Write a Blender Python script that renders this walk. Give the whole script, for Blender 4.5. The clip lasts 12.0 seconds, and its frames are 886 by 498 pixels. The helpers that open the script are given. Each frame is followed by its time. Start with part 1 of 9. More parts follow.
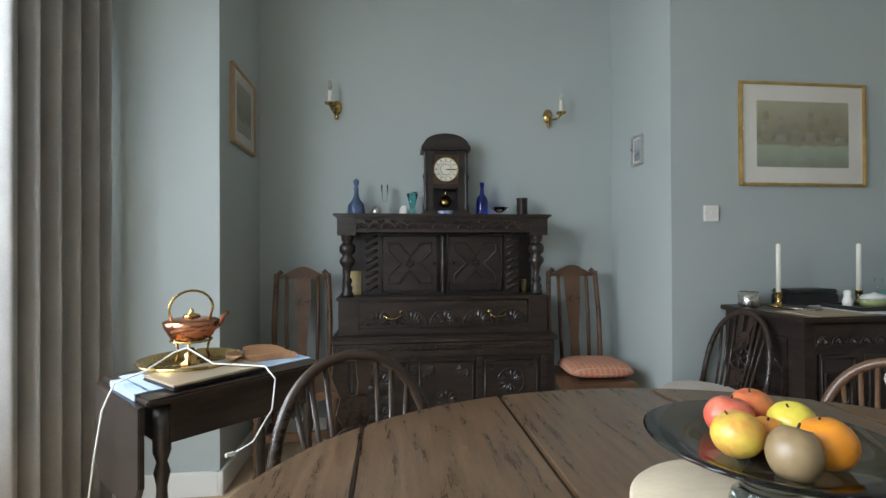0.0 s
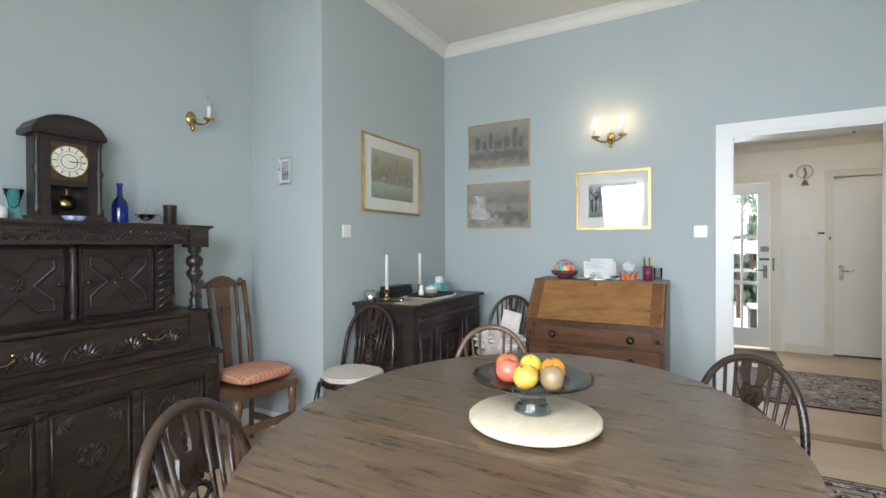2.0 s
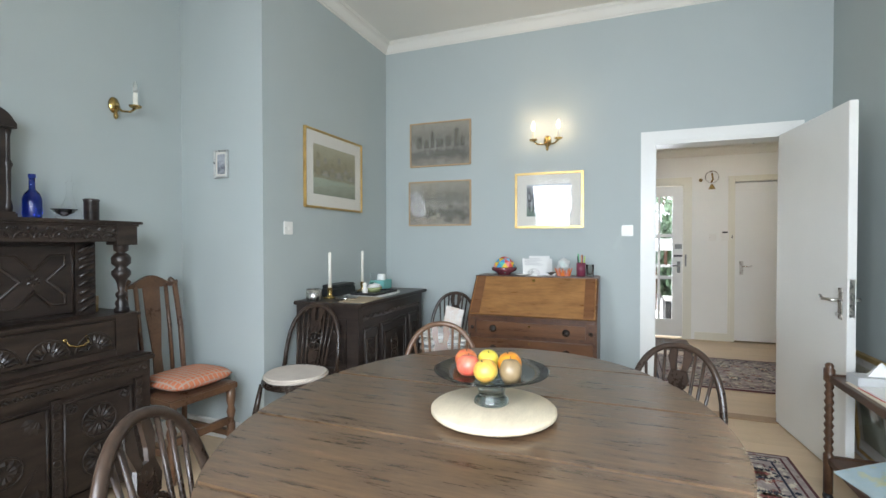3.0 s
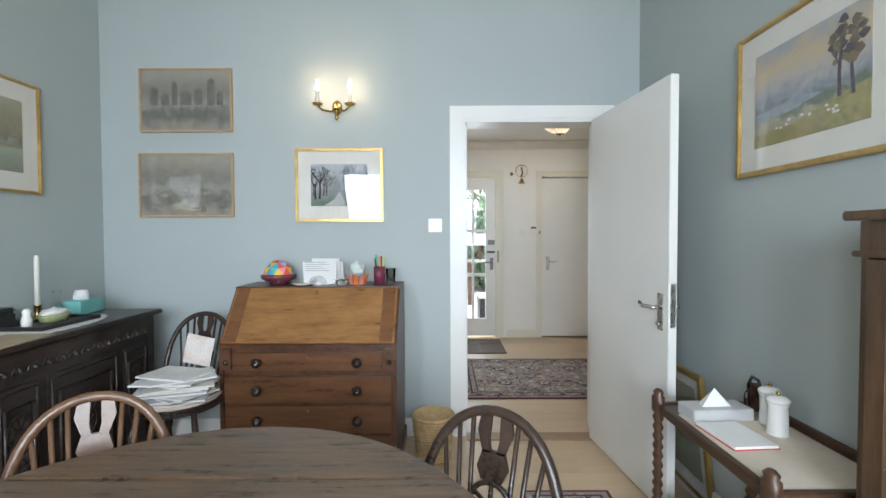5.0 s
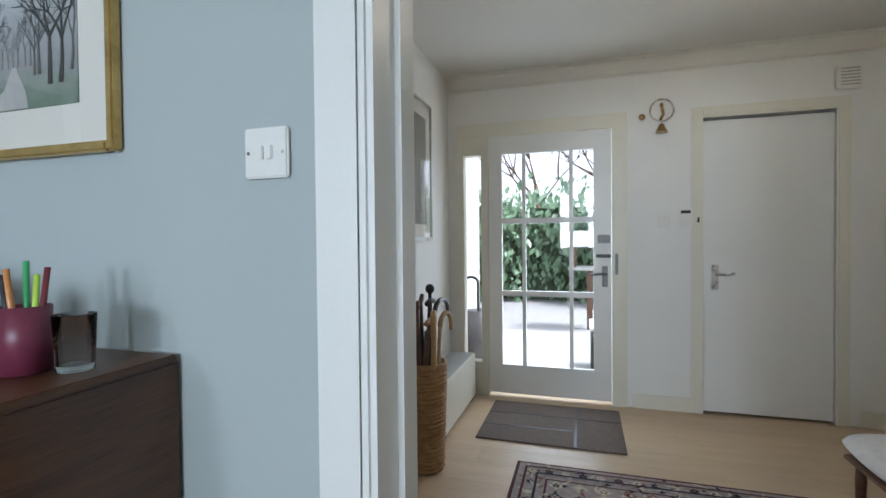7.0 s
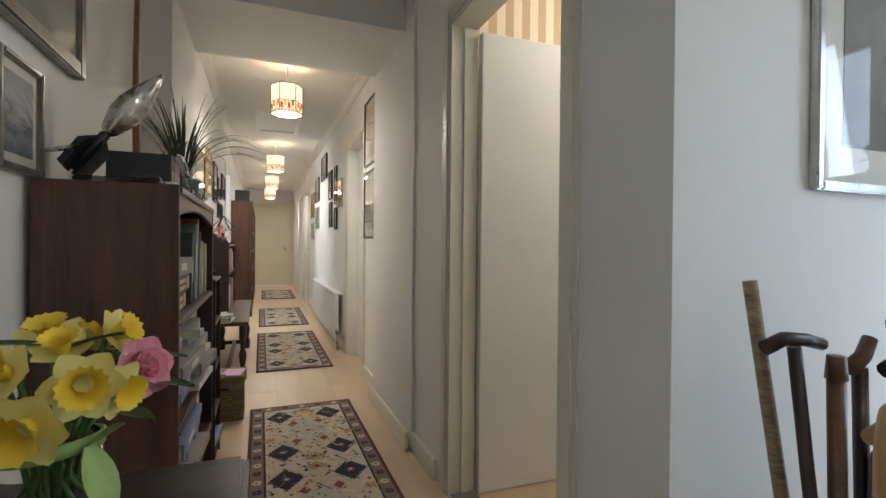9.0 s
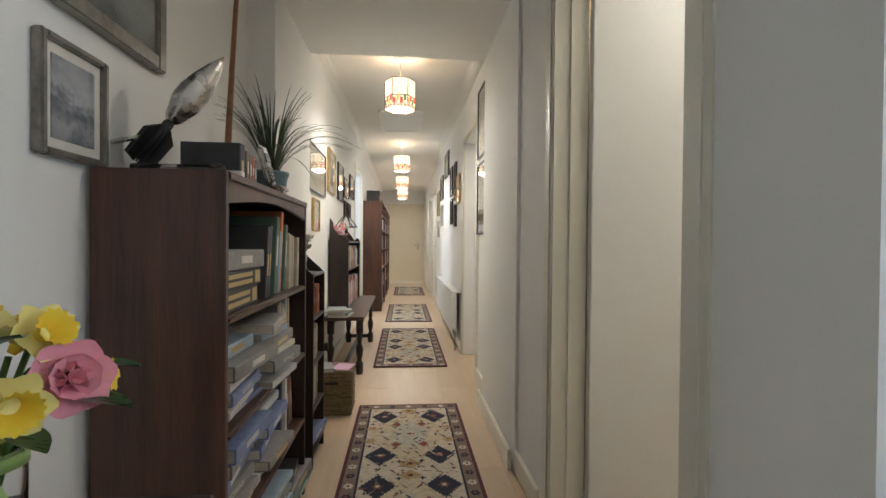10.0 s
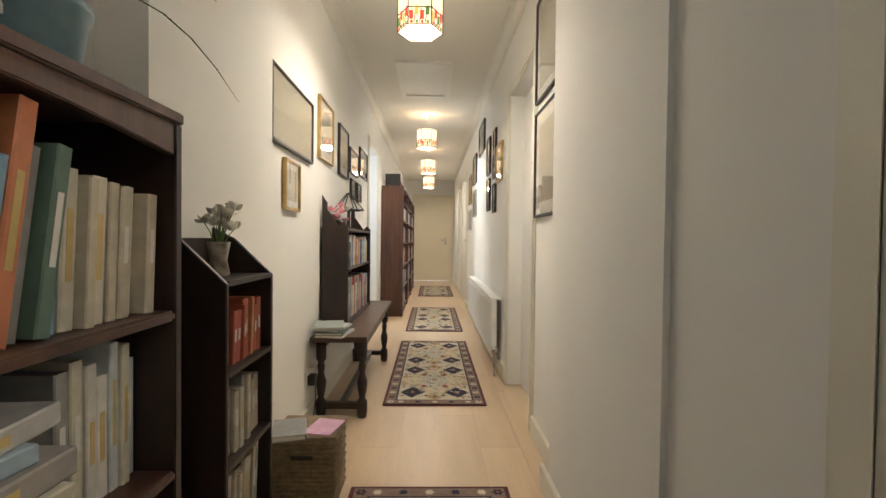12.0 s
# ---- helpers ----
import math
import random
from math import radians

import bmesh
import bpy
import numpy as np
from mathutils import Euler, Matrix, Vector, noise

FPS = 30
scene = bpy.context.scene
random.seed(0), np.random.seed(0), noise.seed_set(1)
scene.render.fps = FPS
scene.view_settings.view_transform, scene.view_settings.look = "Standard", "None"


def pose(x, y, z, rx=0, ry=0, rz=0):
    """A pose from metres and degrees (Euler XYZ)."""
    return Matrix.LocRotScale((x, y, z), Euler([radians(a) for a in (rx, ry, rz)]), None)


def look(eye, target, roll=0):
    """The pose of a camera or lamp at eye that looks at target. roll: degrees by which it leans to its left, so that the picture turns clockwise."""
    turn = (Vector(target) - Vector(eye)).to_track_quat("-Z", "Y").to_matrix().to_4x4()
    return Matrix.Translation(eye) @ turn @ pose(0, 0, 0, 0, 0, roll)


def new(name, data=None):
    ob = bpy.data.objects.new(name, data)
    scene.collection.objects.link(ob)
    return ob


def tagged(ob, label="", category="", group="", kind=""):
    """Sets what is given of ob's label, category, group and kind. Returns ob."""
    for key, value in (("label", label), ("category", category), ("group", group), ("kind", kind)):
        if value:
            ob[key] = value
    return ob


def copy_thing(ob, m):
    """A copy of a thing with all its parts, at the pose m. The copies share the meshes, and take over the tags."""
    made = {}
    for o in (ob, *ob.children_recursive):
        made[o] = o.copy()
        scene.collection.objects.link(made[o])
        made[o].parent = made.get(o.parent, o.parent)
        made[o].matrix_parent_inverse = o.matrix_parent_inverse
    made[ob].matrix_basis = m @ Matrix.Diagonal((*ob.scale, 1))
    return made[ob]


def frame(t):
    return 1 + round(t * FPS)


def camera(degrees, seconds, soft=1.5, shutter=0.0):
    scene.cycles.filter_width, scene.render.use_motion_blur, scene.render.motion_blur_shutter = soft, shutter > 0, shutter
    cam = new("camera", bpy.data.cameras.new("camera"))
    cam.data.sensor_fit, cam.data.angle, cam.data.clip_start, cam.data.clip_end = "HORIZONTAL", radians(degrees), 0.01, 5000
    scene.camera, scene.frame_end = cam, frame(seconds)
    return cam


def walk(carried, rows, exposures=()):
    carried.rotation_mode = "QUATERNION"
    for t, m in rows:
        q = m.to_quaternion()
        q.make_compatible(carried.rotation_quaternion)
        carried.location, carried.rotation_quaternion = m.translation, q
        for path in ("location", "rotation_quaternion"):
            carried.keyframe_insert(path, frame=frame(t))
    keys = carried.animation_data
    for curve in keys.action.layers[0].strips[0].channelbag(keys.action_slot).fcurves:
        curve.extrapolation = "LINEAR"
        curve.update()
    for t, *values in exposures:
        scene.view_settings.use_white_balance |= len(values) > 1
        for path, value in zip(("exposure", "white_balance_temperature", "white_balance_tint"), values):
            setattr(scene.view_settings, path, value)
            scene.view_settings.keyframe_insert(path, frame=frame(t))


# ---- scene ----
cam = camera(87.2, 12.0)
PATH = [
    (0, (0.606, 0.431, 1.163), (0.827, 2.419, 1.172), -0.2),
    (0.5, (0.377, 0.572, 1.162), (1.215, 2.388, 1.173), -0.3),
    (1, (0.163, 0.617, 1.204), (1.498, 2.106, 1.201), -0.2),
    (1.5, (-0.011, 0.591, 1.25), (1.609, 1.765, 1.239), -0.2),
    (2, (-0.133, 0.629, 1.26), (1.611, 1.61, 1.245), -0.2),
    (2.5, (-0.206, 0.665, 1.276), (1.604, 1.515, 1.248), 0.0),
    (2.7, (-0.212, 0.678, 1.269), (1.619, 1.482, 1.24), -0.0),
    (4.3, (0.238, 0.732, 1.269), (2.226, 0.94, 1.219), -0.2),
    (4.5, (0.366, 0.684, 1.279), (2.361, 0.821, 1.227), -0.1),
    (5, (0.747, 0.601, 1.289), (2.746, 0.604, 1.232), -0.2),
    (5.5, (1.239, 0.418, 1.286), (3.238, 0.415, 1.225), -0.5),
    (6, (1.811, 0.259, 1.277), (3.81, 0.304, 1.223), -0.6),
    (6.5, (2.433, 0.15, 1.235), (4.412, 0.439, 1.191), -0.7),
    (6.7, (2.688, 0.133, 1.219), (4.648, 0.53, 1.178), -0.7),
    (8.3, (4.14, 0.307, 1.122), (5.409, 1.853, 1.111), 0.5),
    (8.5, (4.253, 0.356, 1.093), (5.356, 2.024, 1.088), 0.4),
    (9, (4.399, 0.485, 1.072), (5.128, 2.347, 1.057), 0.5),
    (9.5, (4.539, 0.606, 1.069), (4.945, 2.565, 1.046), 0.5),
    (10, (4.617, 0.691, 1.052), (4.785, 2.684, 1.029), 0.5),
    (10.5, (4.651, 0.785, 1.035), (4.709, 2.784, 1.013), 0.7),
    (11, (4.641, 1.028, 1.022), (4.694, 3.027, 0.993), 0.8),
    (11.5, (4.638, 1.373, 1.019), (4.693, 3.372, 0.978), 0.8),
    (12, (4.652, 1.845, 1.002), (4.701, 3.844, 0.964), 0.7),
]
walk(cam, [(r[0], look(*r[1:])) for r in PATH], [
    (0, -0.1, 6250, 12), (0.6, 0.3, 6250, 12), (1.5, 0.40, 6200, 12), (4.5, 0.43, 6100, 12), (5.5, 0.33, 5950, 11), (6.0, 0.15, 5850, 11), (6.7, 0.05, 5700, 10),
    (8.3, 0.3, 5600, 10), (9.0, 0.48, 5500, 10), (10.0, 0.7, 5400, 10), (11.0, 0.85, 5550, 10), (12, 0.72, 5850, 10)])

# ---- light ----
world = bpy.data.worlds.new("world")
scene.world = world
world.use_nodes = True
wn = world.node_tree.nodes
sky = wn.new("ShaderNodeTexSky")
sky.sky_type = "NISHITA"
sky.sun_disc = False
sky.sun_elevation = radians(63)
sky.sun_rotation = radians(187)
sky.air_density, sky.dust_density = 1.0, 1.5
wn["Background"].inputs["Strength"].default_value = 0.15
pale = wn.new("ShaderNodeHueSaturation")       # an overcast, nearly colourless sky
pale.inputs["Saturation"].default_value, pale.inputs["Value"].default_value = 0.25, 2.4
world.node_tree.links.new(sky.outputs["Color"], pale.inputs["Color"])
world.node_tree.links.new(pale.outputs["Color"], wn["Background"].inputs["Color"])


def lamp(name, kind, m, power, colour, size=0.1, size_y=0.0):
    data = bpy.data.lights.new(name, kind)
    data.energy, data.color = power, colour
    if kind == "AREA":
        data.shape, data.size, data.size_y = "RECTANGLE", size, size_y
    elif kind == "SUN":
        data.angle = size
    else:
        data.shadow_soft_size = size
    ob = new(name, data)
    ob.matrix_world = m
    return ob


DAY = (0.86, 0.945, 1.0)
WARM = (1.0, 0.86, 0.67)
lamp("overcast_sun", "SUN", look((0, 0, 9), (0.3, 2.4, 4.0)), 5.0, (1.0, 0.98, 0.95), radians(15))
# daylight in the openings of the bay windows and the front door
lamp("bay_daylight", "AREA", look((-1.47, 1.91, 1.64), (0.6, 1.75, -0.25)), 56, DAY, 0.68, 1.72)
lamp("bay_daylight", "AREA", look((-1.47, 0.72, 1.64), (0.6, 0.80, -0.25)), 92, DAY, 0.64, 1.72)
lamp("bay_daylight", "AREA", look((-1.47, -0.15, 1.64), (0.6, 0.0, -0.25)), 58, DAY, 0.48, 1.72)
lamp("porch_daylight", "AREA", look((6.72, 0.36, 1.1), (4, 0.0, 0.5)), 10.5, DAY, 0.66, 1.6)


# ---- materials ----
def mat(name, a, b=None, rough=0.6, scale=8.0, metal=0.0, bump=0.0, stretch=(1, 1, 1), fine=60.0, coat=0.0, spec=0.5, vary=0.0, rvar=0.12, detail=4.0):
    """A surface of two close colours mixed by stretched noise, with fine relief and uneven gloss."""
    m = bpy.data.materials.new(name)
    m.use_nodes = True
    n, l = m.node_tree.nodes, m.node_tree.links
    p = n["Principled BSDF"]
    b = b or tuple(c * 0.8 for c in a)
    tc, mp = n.new("ShaderNodeTexCoord"), n.new("ShaderNodeMapping")
    mp.inputs["Scale"].default_value = stretch
    l.new(tc.outputs["Object"], mp.inputs["Vector"])
    big, small = n.new("ShaderNodeTexNoise"), n.new("ShaderNodeTexNoise")
    for t, s in ((big, scale), (small, fine)):
        t.inputs["Scale"].default_value = s
        t.inputs["Detail"].default_value = detail
        l.new(mp.outputs["Vector"], t.inputs["Vector"])
    both = n.new("ShaderNodeMath")
    both.operation = "MULTIPLY_ADD"
    both.inputs[1].default_value = 0.35
    l.new(small.outputs["Fac"], both.inputs[0])
    sc = n.new("ShaderNodeMath")
    sc.operation = "MULTIPLY"
    sc.inputs[1].default_value = 0.65
    l.new(big.outputs["Fac"], sc.inputs[0])
    l.new(sc.outputs[0], both.inputs[2])
    ramp = n.new("ShaderNodeValToRGB")
    ramp.color_ramp.elements[0].position, ramp.color_ramp.elements[1].position = 0.36, 0.64
    ramp.color_ramp.elements[0].color, ramp.color_ramp.elements[1].color = (*b, 1), (*a, 1)
    l.new(both.outputs[0], ramp.inputs["Fac"])
    col = ramp.outputs["Color"]
    if vary:
        info, hsv = n.new("ShaderNodeObjectInfo"), n.new("ShaderNodeHueSaturation")
        mr = n.new("ShaderNodeMapRange")
        mr.inputs["To Min"].default_value, mr.inputs["To Max"].default_value = 1 - vary, 1 + vary
        l.new(info.outputs["Random"], mr.inputs["Value"])
        l.new(mr.outputs["Result"], hsv.inputs["Value"])
        l.new(col, hsv.inputs["Color"])
        col = hsv.outputs["Color"]
    l.new(col, p.inputs["Base Color"])
    rr = n.new("ShaderNodeMapRange")
    rr.inputs["To Min"].default_value, rr.inputs["To Max"].default_value = max(0.02, rough - rvar), min(1, rough + rvar)
    l.new(both.outputs[0], rr.inputs["Value"])
    l.new(rr.outputs["Result"], p.inputs["Roughness"])
    p.inputs["Metallic"].default_value = metal
    p.inputs["Specular IOR Level"].default_value = spec
    p.inputs["Coat Weight"].default_value = coat
    p.inputs["Coat Roughness"].default_value = 0.15
    if bump:
        bn = n.new("ShaderNodeBump")
        bn.inputs["Strength"].default_value, bn.inputs["Distance"].default_value = bump, 0.004
        l.new(both.outputs[0], bn.inputs["Height"])
        l.new(bn.outputs["Normal"], p.inputs["Normal"])
    return m


def glow(name, colour, strength):
    m = bpy.data.materials.new(name)
    m.use_nodes = True
    p = m.node_tree.nodes["Principled BSDF"]
    p.inputs["Base Color"].default_value = (*colour, 1)
    p.inputs["Emission Color"].default_value = (*colour, 1)
    p.inputs["Emission Strength"].default_value = strength
    return m


def glassy(name, colour=(1, 1, 1), rough=0.02, ior=1.45):
    m = bpy.data.materials.new(name)
    m.use_nodes = True
    p = m.node_tree.nodes["Principled BSDF"]
    p.inputs["Base Color"].default_value = (*colour, 1)
    p.inputs["Transmission Weight"].default_value = 1.0
    p.inputs["Roughness"].default_value = rough
    p.inputs["IOR"].default_value = ior
    return m


def pane_mat(name, fac=0.08):
    """Thin window or picture glass: clear, with a mirror sheen."""
    m = bpy.data.materials.new(name)
    m.use_nodes = True
    n, l = m.node_tree.nodes, m.node_tree.links
    tr, gl, mx, lw = n.new("ShaderNodeBsdfTransparent"), n.new("ShaderNodeBsdfGlossy"), n.new("ShaderNodeMixShader"), n.new("ShaderNodeLayerWeight")
    gl.inputs["Roughness"].default_value = 0.01
    lw.inputs["Blend"].default_value = 0.5
    po, ad = n.new("ShaderNodeMath"), n.new("ShaderNodeMath")
    po.operation, po.inputs[1].default_value = "POWER", 5.0
    ad.operation, ad.inputs[1].default_value, ad.inputs[2].default_value = "MULTIPLY_ADD", 0.9, fac * 0.5
    l.new(lw.outputs["Facing"], po.inputs[0])
    l.new(po.outputs[0], ad.inputs[0])
    l.new(ad.outputs[0], mx.inputs["Fac"])
    l.new(tr.outputs[0], mx.inputs[1])
    l.new(gl.outputs[0], mx.inputs[2])
    l.new(mx.outputs[0], n["Material Output"].inputs["Surface"])
    return m


WALL_BLUE = mat("wall_paint_blue_green", (0.432, 0.474, 0.463), (0.414, 0.455, 0.444), 0.75, 2.0, bump=0.06, fine=220)
WALL_WHITE = mat("wall_paint_white", (0.83, 0.82, 0.78), (0.80, 0.79, 0.75), 0.8, 2.0, bump=0.06, fine=220)
CEIL = mat("ceiling_paint", (0.76, 0.735, 0.67), (0.74, 0.715, 0.65), 0.85, 2.0, bump=0.05, fine=200)
GLOSS = mat("gloss_white_paint", (0.80, 0.79, 0.75), (0.77, 0.76, 0.72), 0.35, 3.0, bump=0.03, fine=120)
CREAM_GLOSS = mat("cream_gloss_paint", (0.76, 0.73, 0.62), (0.73, 0.70, 0.59), 0.38, 3.0, bump=0.03, fine=120)
DARK_OAK = mat("dark_oak", (0.040, 0.027, 0.021), (0.011, 0.008, 0.007), 0.36, 5.0, bump=0.25, stretch=(1, 1, 6), fine=90)
DARK_OAK_H = mat("dark_oak_along", (0.046, 0.030, 0.022), (0.013, 0.010, 0.008), 0.34, 5.0, bump=0.25, stretch=(1, 7, 7), fine=60)
TABLE_OAK = mat("table_oak", (0.165, 0.098, 0.052), (0.062, 0.037, 0.021), 0.30, 5.0, bump=0.14, stretch=(11, 1.1, 1), fine=38, detail=9, rvar=0.14, coat=0.2)
MAHOG = mat("mahogany", (0.125, 0.052, 0.022), (0.045, 0.018, 0.009), 0.32, 2.5, bump=0.1, stretch=(10, 1, 12), fine=30, detail=7)
WALNUT = mat("figured_walnut", (0.36, 0.175, 0.058), (0.19, 0.085, 0.027), 0.30, 2.0, bump=0.05, stretch=(1.6, 3, 7), fine=9, detail=7)
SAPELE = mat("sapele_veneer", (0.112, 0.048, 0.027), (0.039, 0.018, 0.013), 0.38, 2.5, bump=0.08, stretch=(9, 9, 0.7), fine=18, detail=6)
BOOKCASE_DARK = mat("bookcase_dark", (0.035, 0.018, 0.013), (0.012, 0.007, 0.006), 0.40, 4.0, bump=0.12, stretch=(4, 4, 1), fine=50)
GILT = mat("gilt_frame", (0.62, 0.44, 0.17), (0.42, 0.28, 0.10), 0.35, 14, metal=0.7, bump=0.1)
SILVER = mat("silver_frame", (0.62, 0.62, 0.60), (0.5, 0.5, 0.48), 0.3, 14, metal=0.8)
PALE_WOOD = mat("pale_wood_frame", (0.52, 0.36, 0.20), (0.40, 0.26, 0.14), 0.5, 10, stretch=(1, 8, 8))
PEWTER = mat("pewter_frame", (0.30, 0.285, 0.25), (0.17, 0.16, 0.14), 0.35, 14, metal=0.6)
BLACK_FRAME = mat("black_frame", (0.03, 0.028, 0.026), (0.015, 0.014, 0.013), 0.35, 10)
BRASS = mat("brass", (0.560, 0.400, 0.160), (0.400, 0.264, 0.096), 0.25, 20, metal=1.0)
CHROME = mat("steel", (0.62, 0.60, 0.56), (0.5, 0.48, 0.45), 0.28, 20, metal=1.0)
COPPER = mat("copper", (0.75, 0.33, 0.19), (0.55, 0.22, 0.12), 0.22, 10, metal=1.0)
MOUNT = mat("picture_mount", (0.74, 0.71, 0.64), (0.70, 0.67, 0.60), 0.9, 4)
FLOOR_MAT = mat("beech_laminate", (0.60, 0.455, 0.295), (0.53, 0.39, 0.245), 0.40, 2.0, bump=0.05, stretch=(8, 1, 1), fine=18, vary=0.06)
PLASTIC = mat("white_plastic", (0.80, 0.78, 0.73), (0.77, 0.75, 0.70), 0.35, 5)
BLACK = mat("black_plastic", (0.02, 0.02, 0.02), (0.012, 0.012, 0.012), 0.4, 8)
ORANGE = mat("orange_cushion", (0.60, 0.17, 0.07), (0.48, 0.13, 0.05), 0.95, 12, bump=0.5, fine=240)
CREAM_CLOTH = mat("cream_upholstery", (0.68, 0.60, 0.52), (0.60, 0.52, 0.45), 0.95, 10, bump=0.3, fine=220)
CURTAIN = mat("curtain_linen", (0.38, 0.365, 0.345), (0.29, 0.28, 0.27), 0.95, 5, bump=0.3, fine=180)
PAPER = mat("paper", (0.80, 0.79, 0.76), (0.76, 0.75, 0.72), 0.9, 5)
WICKER = mat("wicker", (0.46, 0.29, 0.13), (0.28, 0.16, 0.07), 0.7, 30, bump=0.6, fine=120)
n_, l_ = TABLE_OAK.node_tree.nodes, TABLE_OAK.node_tree.links
n_["Color Ramp"].color_ramp.elements[0].position, n_["Color Ramp"].color_ramp.elements[1].position = 0.36, 0.66
scr, scm, sct, mixw = n_.new("ShaderNodeTexNoise"), n_.new("ShaderNodeMapping"), n_.new("ShaderNodeTexCoord"), n_.new("ShaderNodeMixRGB")
rs = n_.new("ShaderNodeValToRGB")
scm.inputs["Scale"].default_value = (2.2, 1.2, 1)
scr.inputs["Scale"].default_value, scr.inputs["Detail"].default_value, scr.inputs["Roughness"].default_value = 9.0, 9.0, 0.7
rs.color_ramp.elements[0].position, rs.color_ramp.elements[1].position = 0.60, 0.80
l_.new(sct.outputs["Object"], scm.inputs["Vector"])
l_.new(scm.outputs["Vector"], scr.inputs["Vector"])
l_.new(scr.outputs["Fac"], rs.inputs["Fac"])
old = n_["Principled BSDF"].inputs["Base Color"].links[0].from_socket
l_.new(rs.outputs["Color"], mixw.inputs["Fac"])
l_.new(old, mixw.inputs["Color1"])
mixw.inputs["Color2"].default_value = (0.24, 0.165, 0.105, 1)
l_.new(mixw.outputs["Color"], n_["Principled BSDF"].inputs["Base Color"])
GLASS = glassy("clear_glass", (1, 1, 1), 0.02, 1.12)
PANE = pane_mat("window_glass")


# ---- mesh helpers ----
def box(bm, x0, x1, y0, y1, z0, z1, bev=0.0, m=None):
    r = bmesh.ops.create_cube(bm, size=1.0)
    vs = r["verts"]
    bmesh.ops.scale(bm, verts=vs, vec=(x1 - x0, y1 - y0, z1 - z0))
    bmesh.ops.translate(bm, verts=vs, vec=((x0 + x1) / 2, (y0 + y1) / 2, (z0 + z1) / 2))
    if bev:
        es = list({e for v in vs for e in v.link_edges})
        g = bmesh.ops.bevel(bm, geom=es, offset=bev, segments=2, affect="EDGES", clamp_overlap=True)
        vs = list({v for f in g["faces"] for v in f.verts} | {v for v in vs if v.is_valid})
    if m is not None:
        bmesh.ops.transform(bm, verts=[v for v in vs if v.is_valid], matrix=m)
    return vs


def boxes(*rows, bev=0.0):
    bm = bmesh.new()
    for r in rows:
        box(bm, *r, bev=bev)
    return bm


def lathe(bm, profile, x=0.0, y=0.0, z=0.0, seg=20, m=None):
    """Turns (radius, height) pairs about an upright axis."""
    rings = []
    for r, hgt in profile:
        ring = []
        for i in range(seg):
            a = 2 * math.pi * i / seg
            v = Vector((r * math.cos(a), r * math.sin(a), hgt))
            if m is not None:
                v = m @ v
            ring.append(bm.verts.new(v + Vector((x, y, z))))
        rings.append(ring)
    for a, b in zip(rings, rings[1:]):
        for i in range(seg):
            j = (i + 1) % seg
            f = bm.faces.new((a[i], a[j], b[j], b[i]))
            f.smooth = True
    bm.faces.new(rings[0][::-1])
    bm.faces.new(rings[-1])
    return bm


def turned(*profile, x=0.0, y=0.0, z=0.0, seg=20, m=None):
    return lathe(bmesh.new(), profile, x, y, z, seg, m)


def tube(bm, pts, r, seg=8, r2=None, closed=False):
    """A round rod through points, tapering from r to r2."""
    pts = [Vector(p) for p in pts]
    n = len(pts)
    rings = []
    ref = None
    for i, p in enumerate(pts):
        a = pts[(i - 1) % n] if closed or i else p
        b = pts[(i + 1) % n] if closed or i < n - 1 else p
        d = (b - a).normalized()
        if ref is None:
            ref = Vector((0, 0, 1)) if abs(d.z) < 0.9 else Vector((1, 0, 0))
        u = d.cross(ref).normalized()
        w = u.cross(d).normalized()
        ref = w
        rad = r if r2 is None else r + (r2 - r) * i / max(1, n - 1)
        rings.append([bm.verts.new(p + (u * math.cos(2 * math.pi * k / seg) + w * math.sin(2 * math.pi * k / seg)) * rad) for k in range(seg)])
    pairs = list(zip(rings, rings[1:])) + ([(rings[-1], rings[0])] if closed else [])
    for a, b in pairs:
        for k in range(seg):
            f = bm.faces.new((a[k], a[(k + 1) % seg], b[(k + 1) % seg], b[k]))
            f.smooth = True
    if not closed:
        bm.faces.new(rings[0][::-1])
        bm.faces.new(rings[-1])
    return bm


def slab(outline, z0, z1, bev=0.0, m=None):
    """A flat outline drawn up to a plate."""
    bm = bmesh.new()
    bot = [bm.verts.new((x, y, z0)) for x, y in outline]
    f = bm.faces.new(bot)
    r = bmesh.ops.extrude_face_region(bm, geom=[f])
    up = [v for v in r["geom"] if isinstance(v, bmesh.types.BMVert)]
    bmesh.ops.translate(bm, verts=up, vec=(0, 0, z1 - z0))
    bmesh.ops.recalc_face_normals(bm, faces=bm.faces[:])
    if bev:
        es = [e for e in bm.edges if abs(e.verts[0].co.z - e.verts[1].co.z) < 1e-5]
        bmesh.ops.bevel(bm, geom=es, offset=bev, segments=2, affect="EDGES", clamp_overlap=True)
    if m is not None:
        bmesh.ops.transform(bm, verts=bm.verts[:], matrix=m)
    return bm


def arc(cx, cy, r, a0, a1, n):
    return [(cx + r * math.cos(radians(a0 + (a1 - a0) * i / n)), cy + r * math.sin(radians(a0 + (a1 - a0) * i / n))) for i in range(n + 1)]


def mesh_of(name, bm, material):
    me = bpy.data.meshes.new(name)
    bmesh.ops.recalc_face_normals(bm, faces=bm.faces[:])
    bm.to_mesh(me)
    bm.free()
    me.materials.append(material)
    return me


def part(name, bm, material, parent, label=""):
    """Links a bmesh as one mesh under a thing or a part."""
    ob = new(name, mesh_of(name, bm, material))
    ob.parent = parent
    if label:
        ob["label"] = label
    return ob


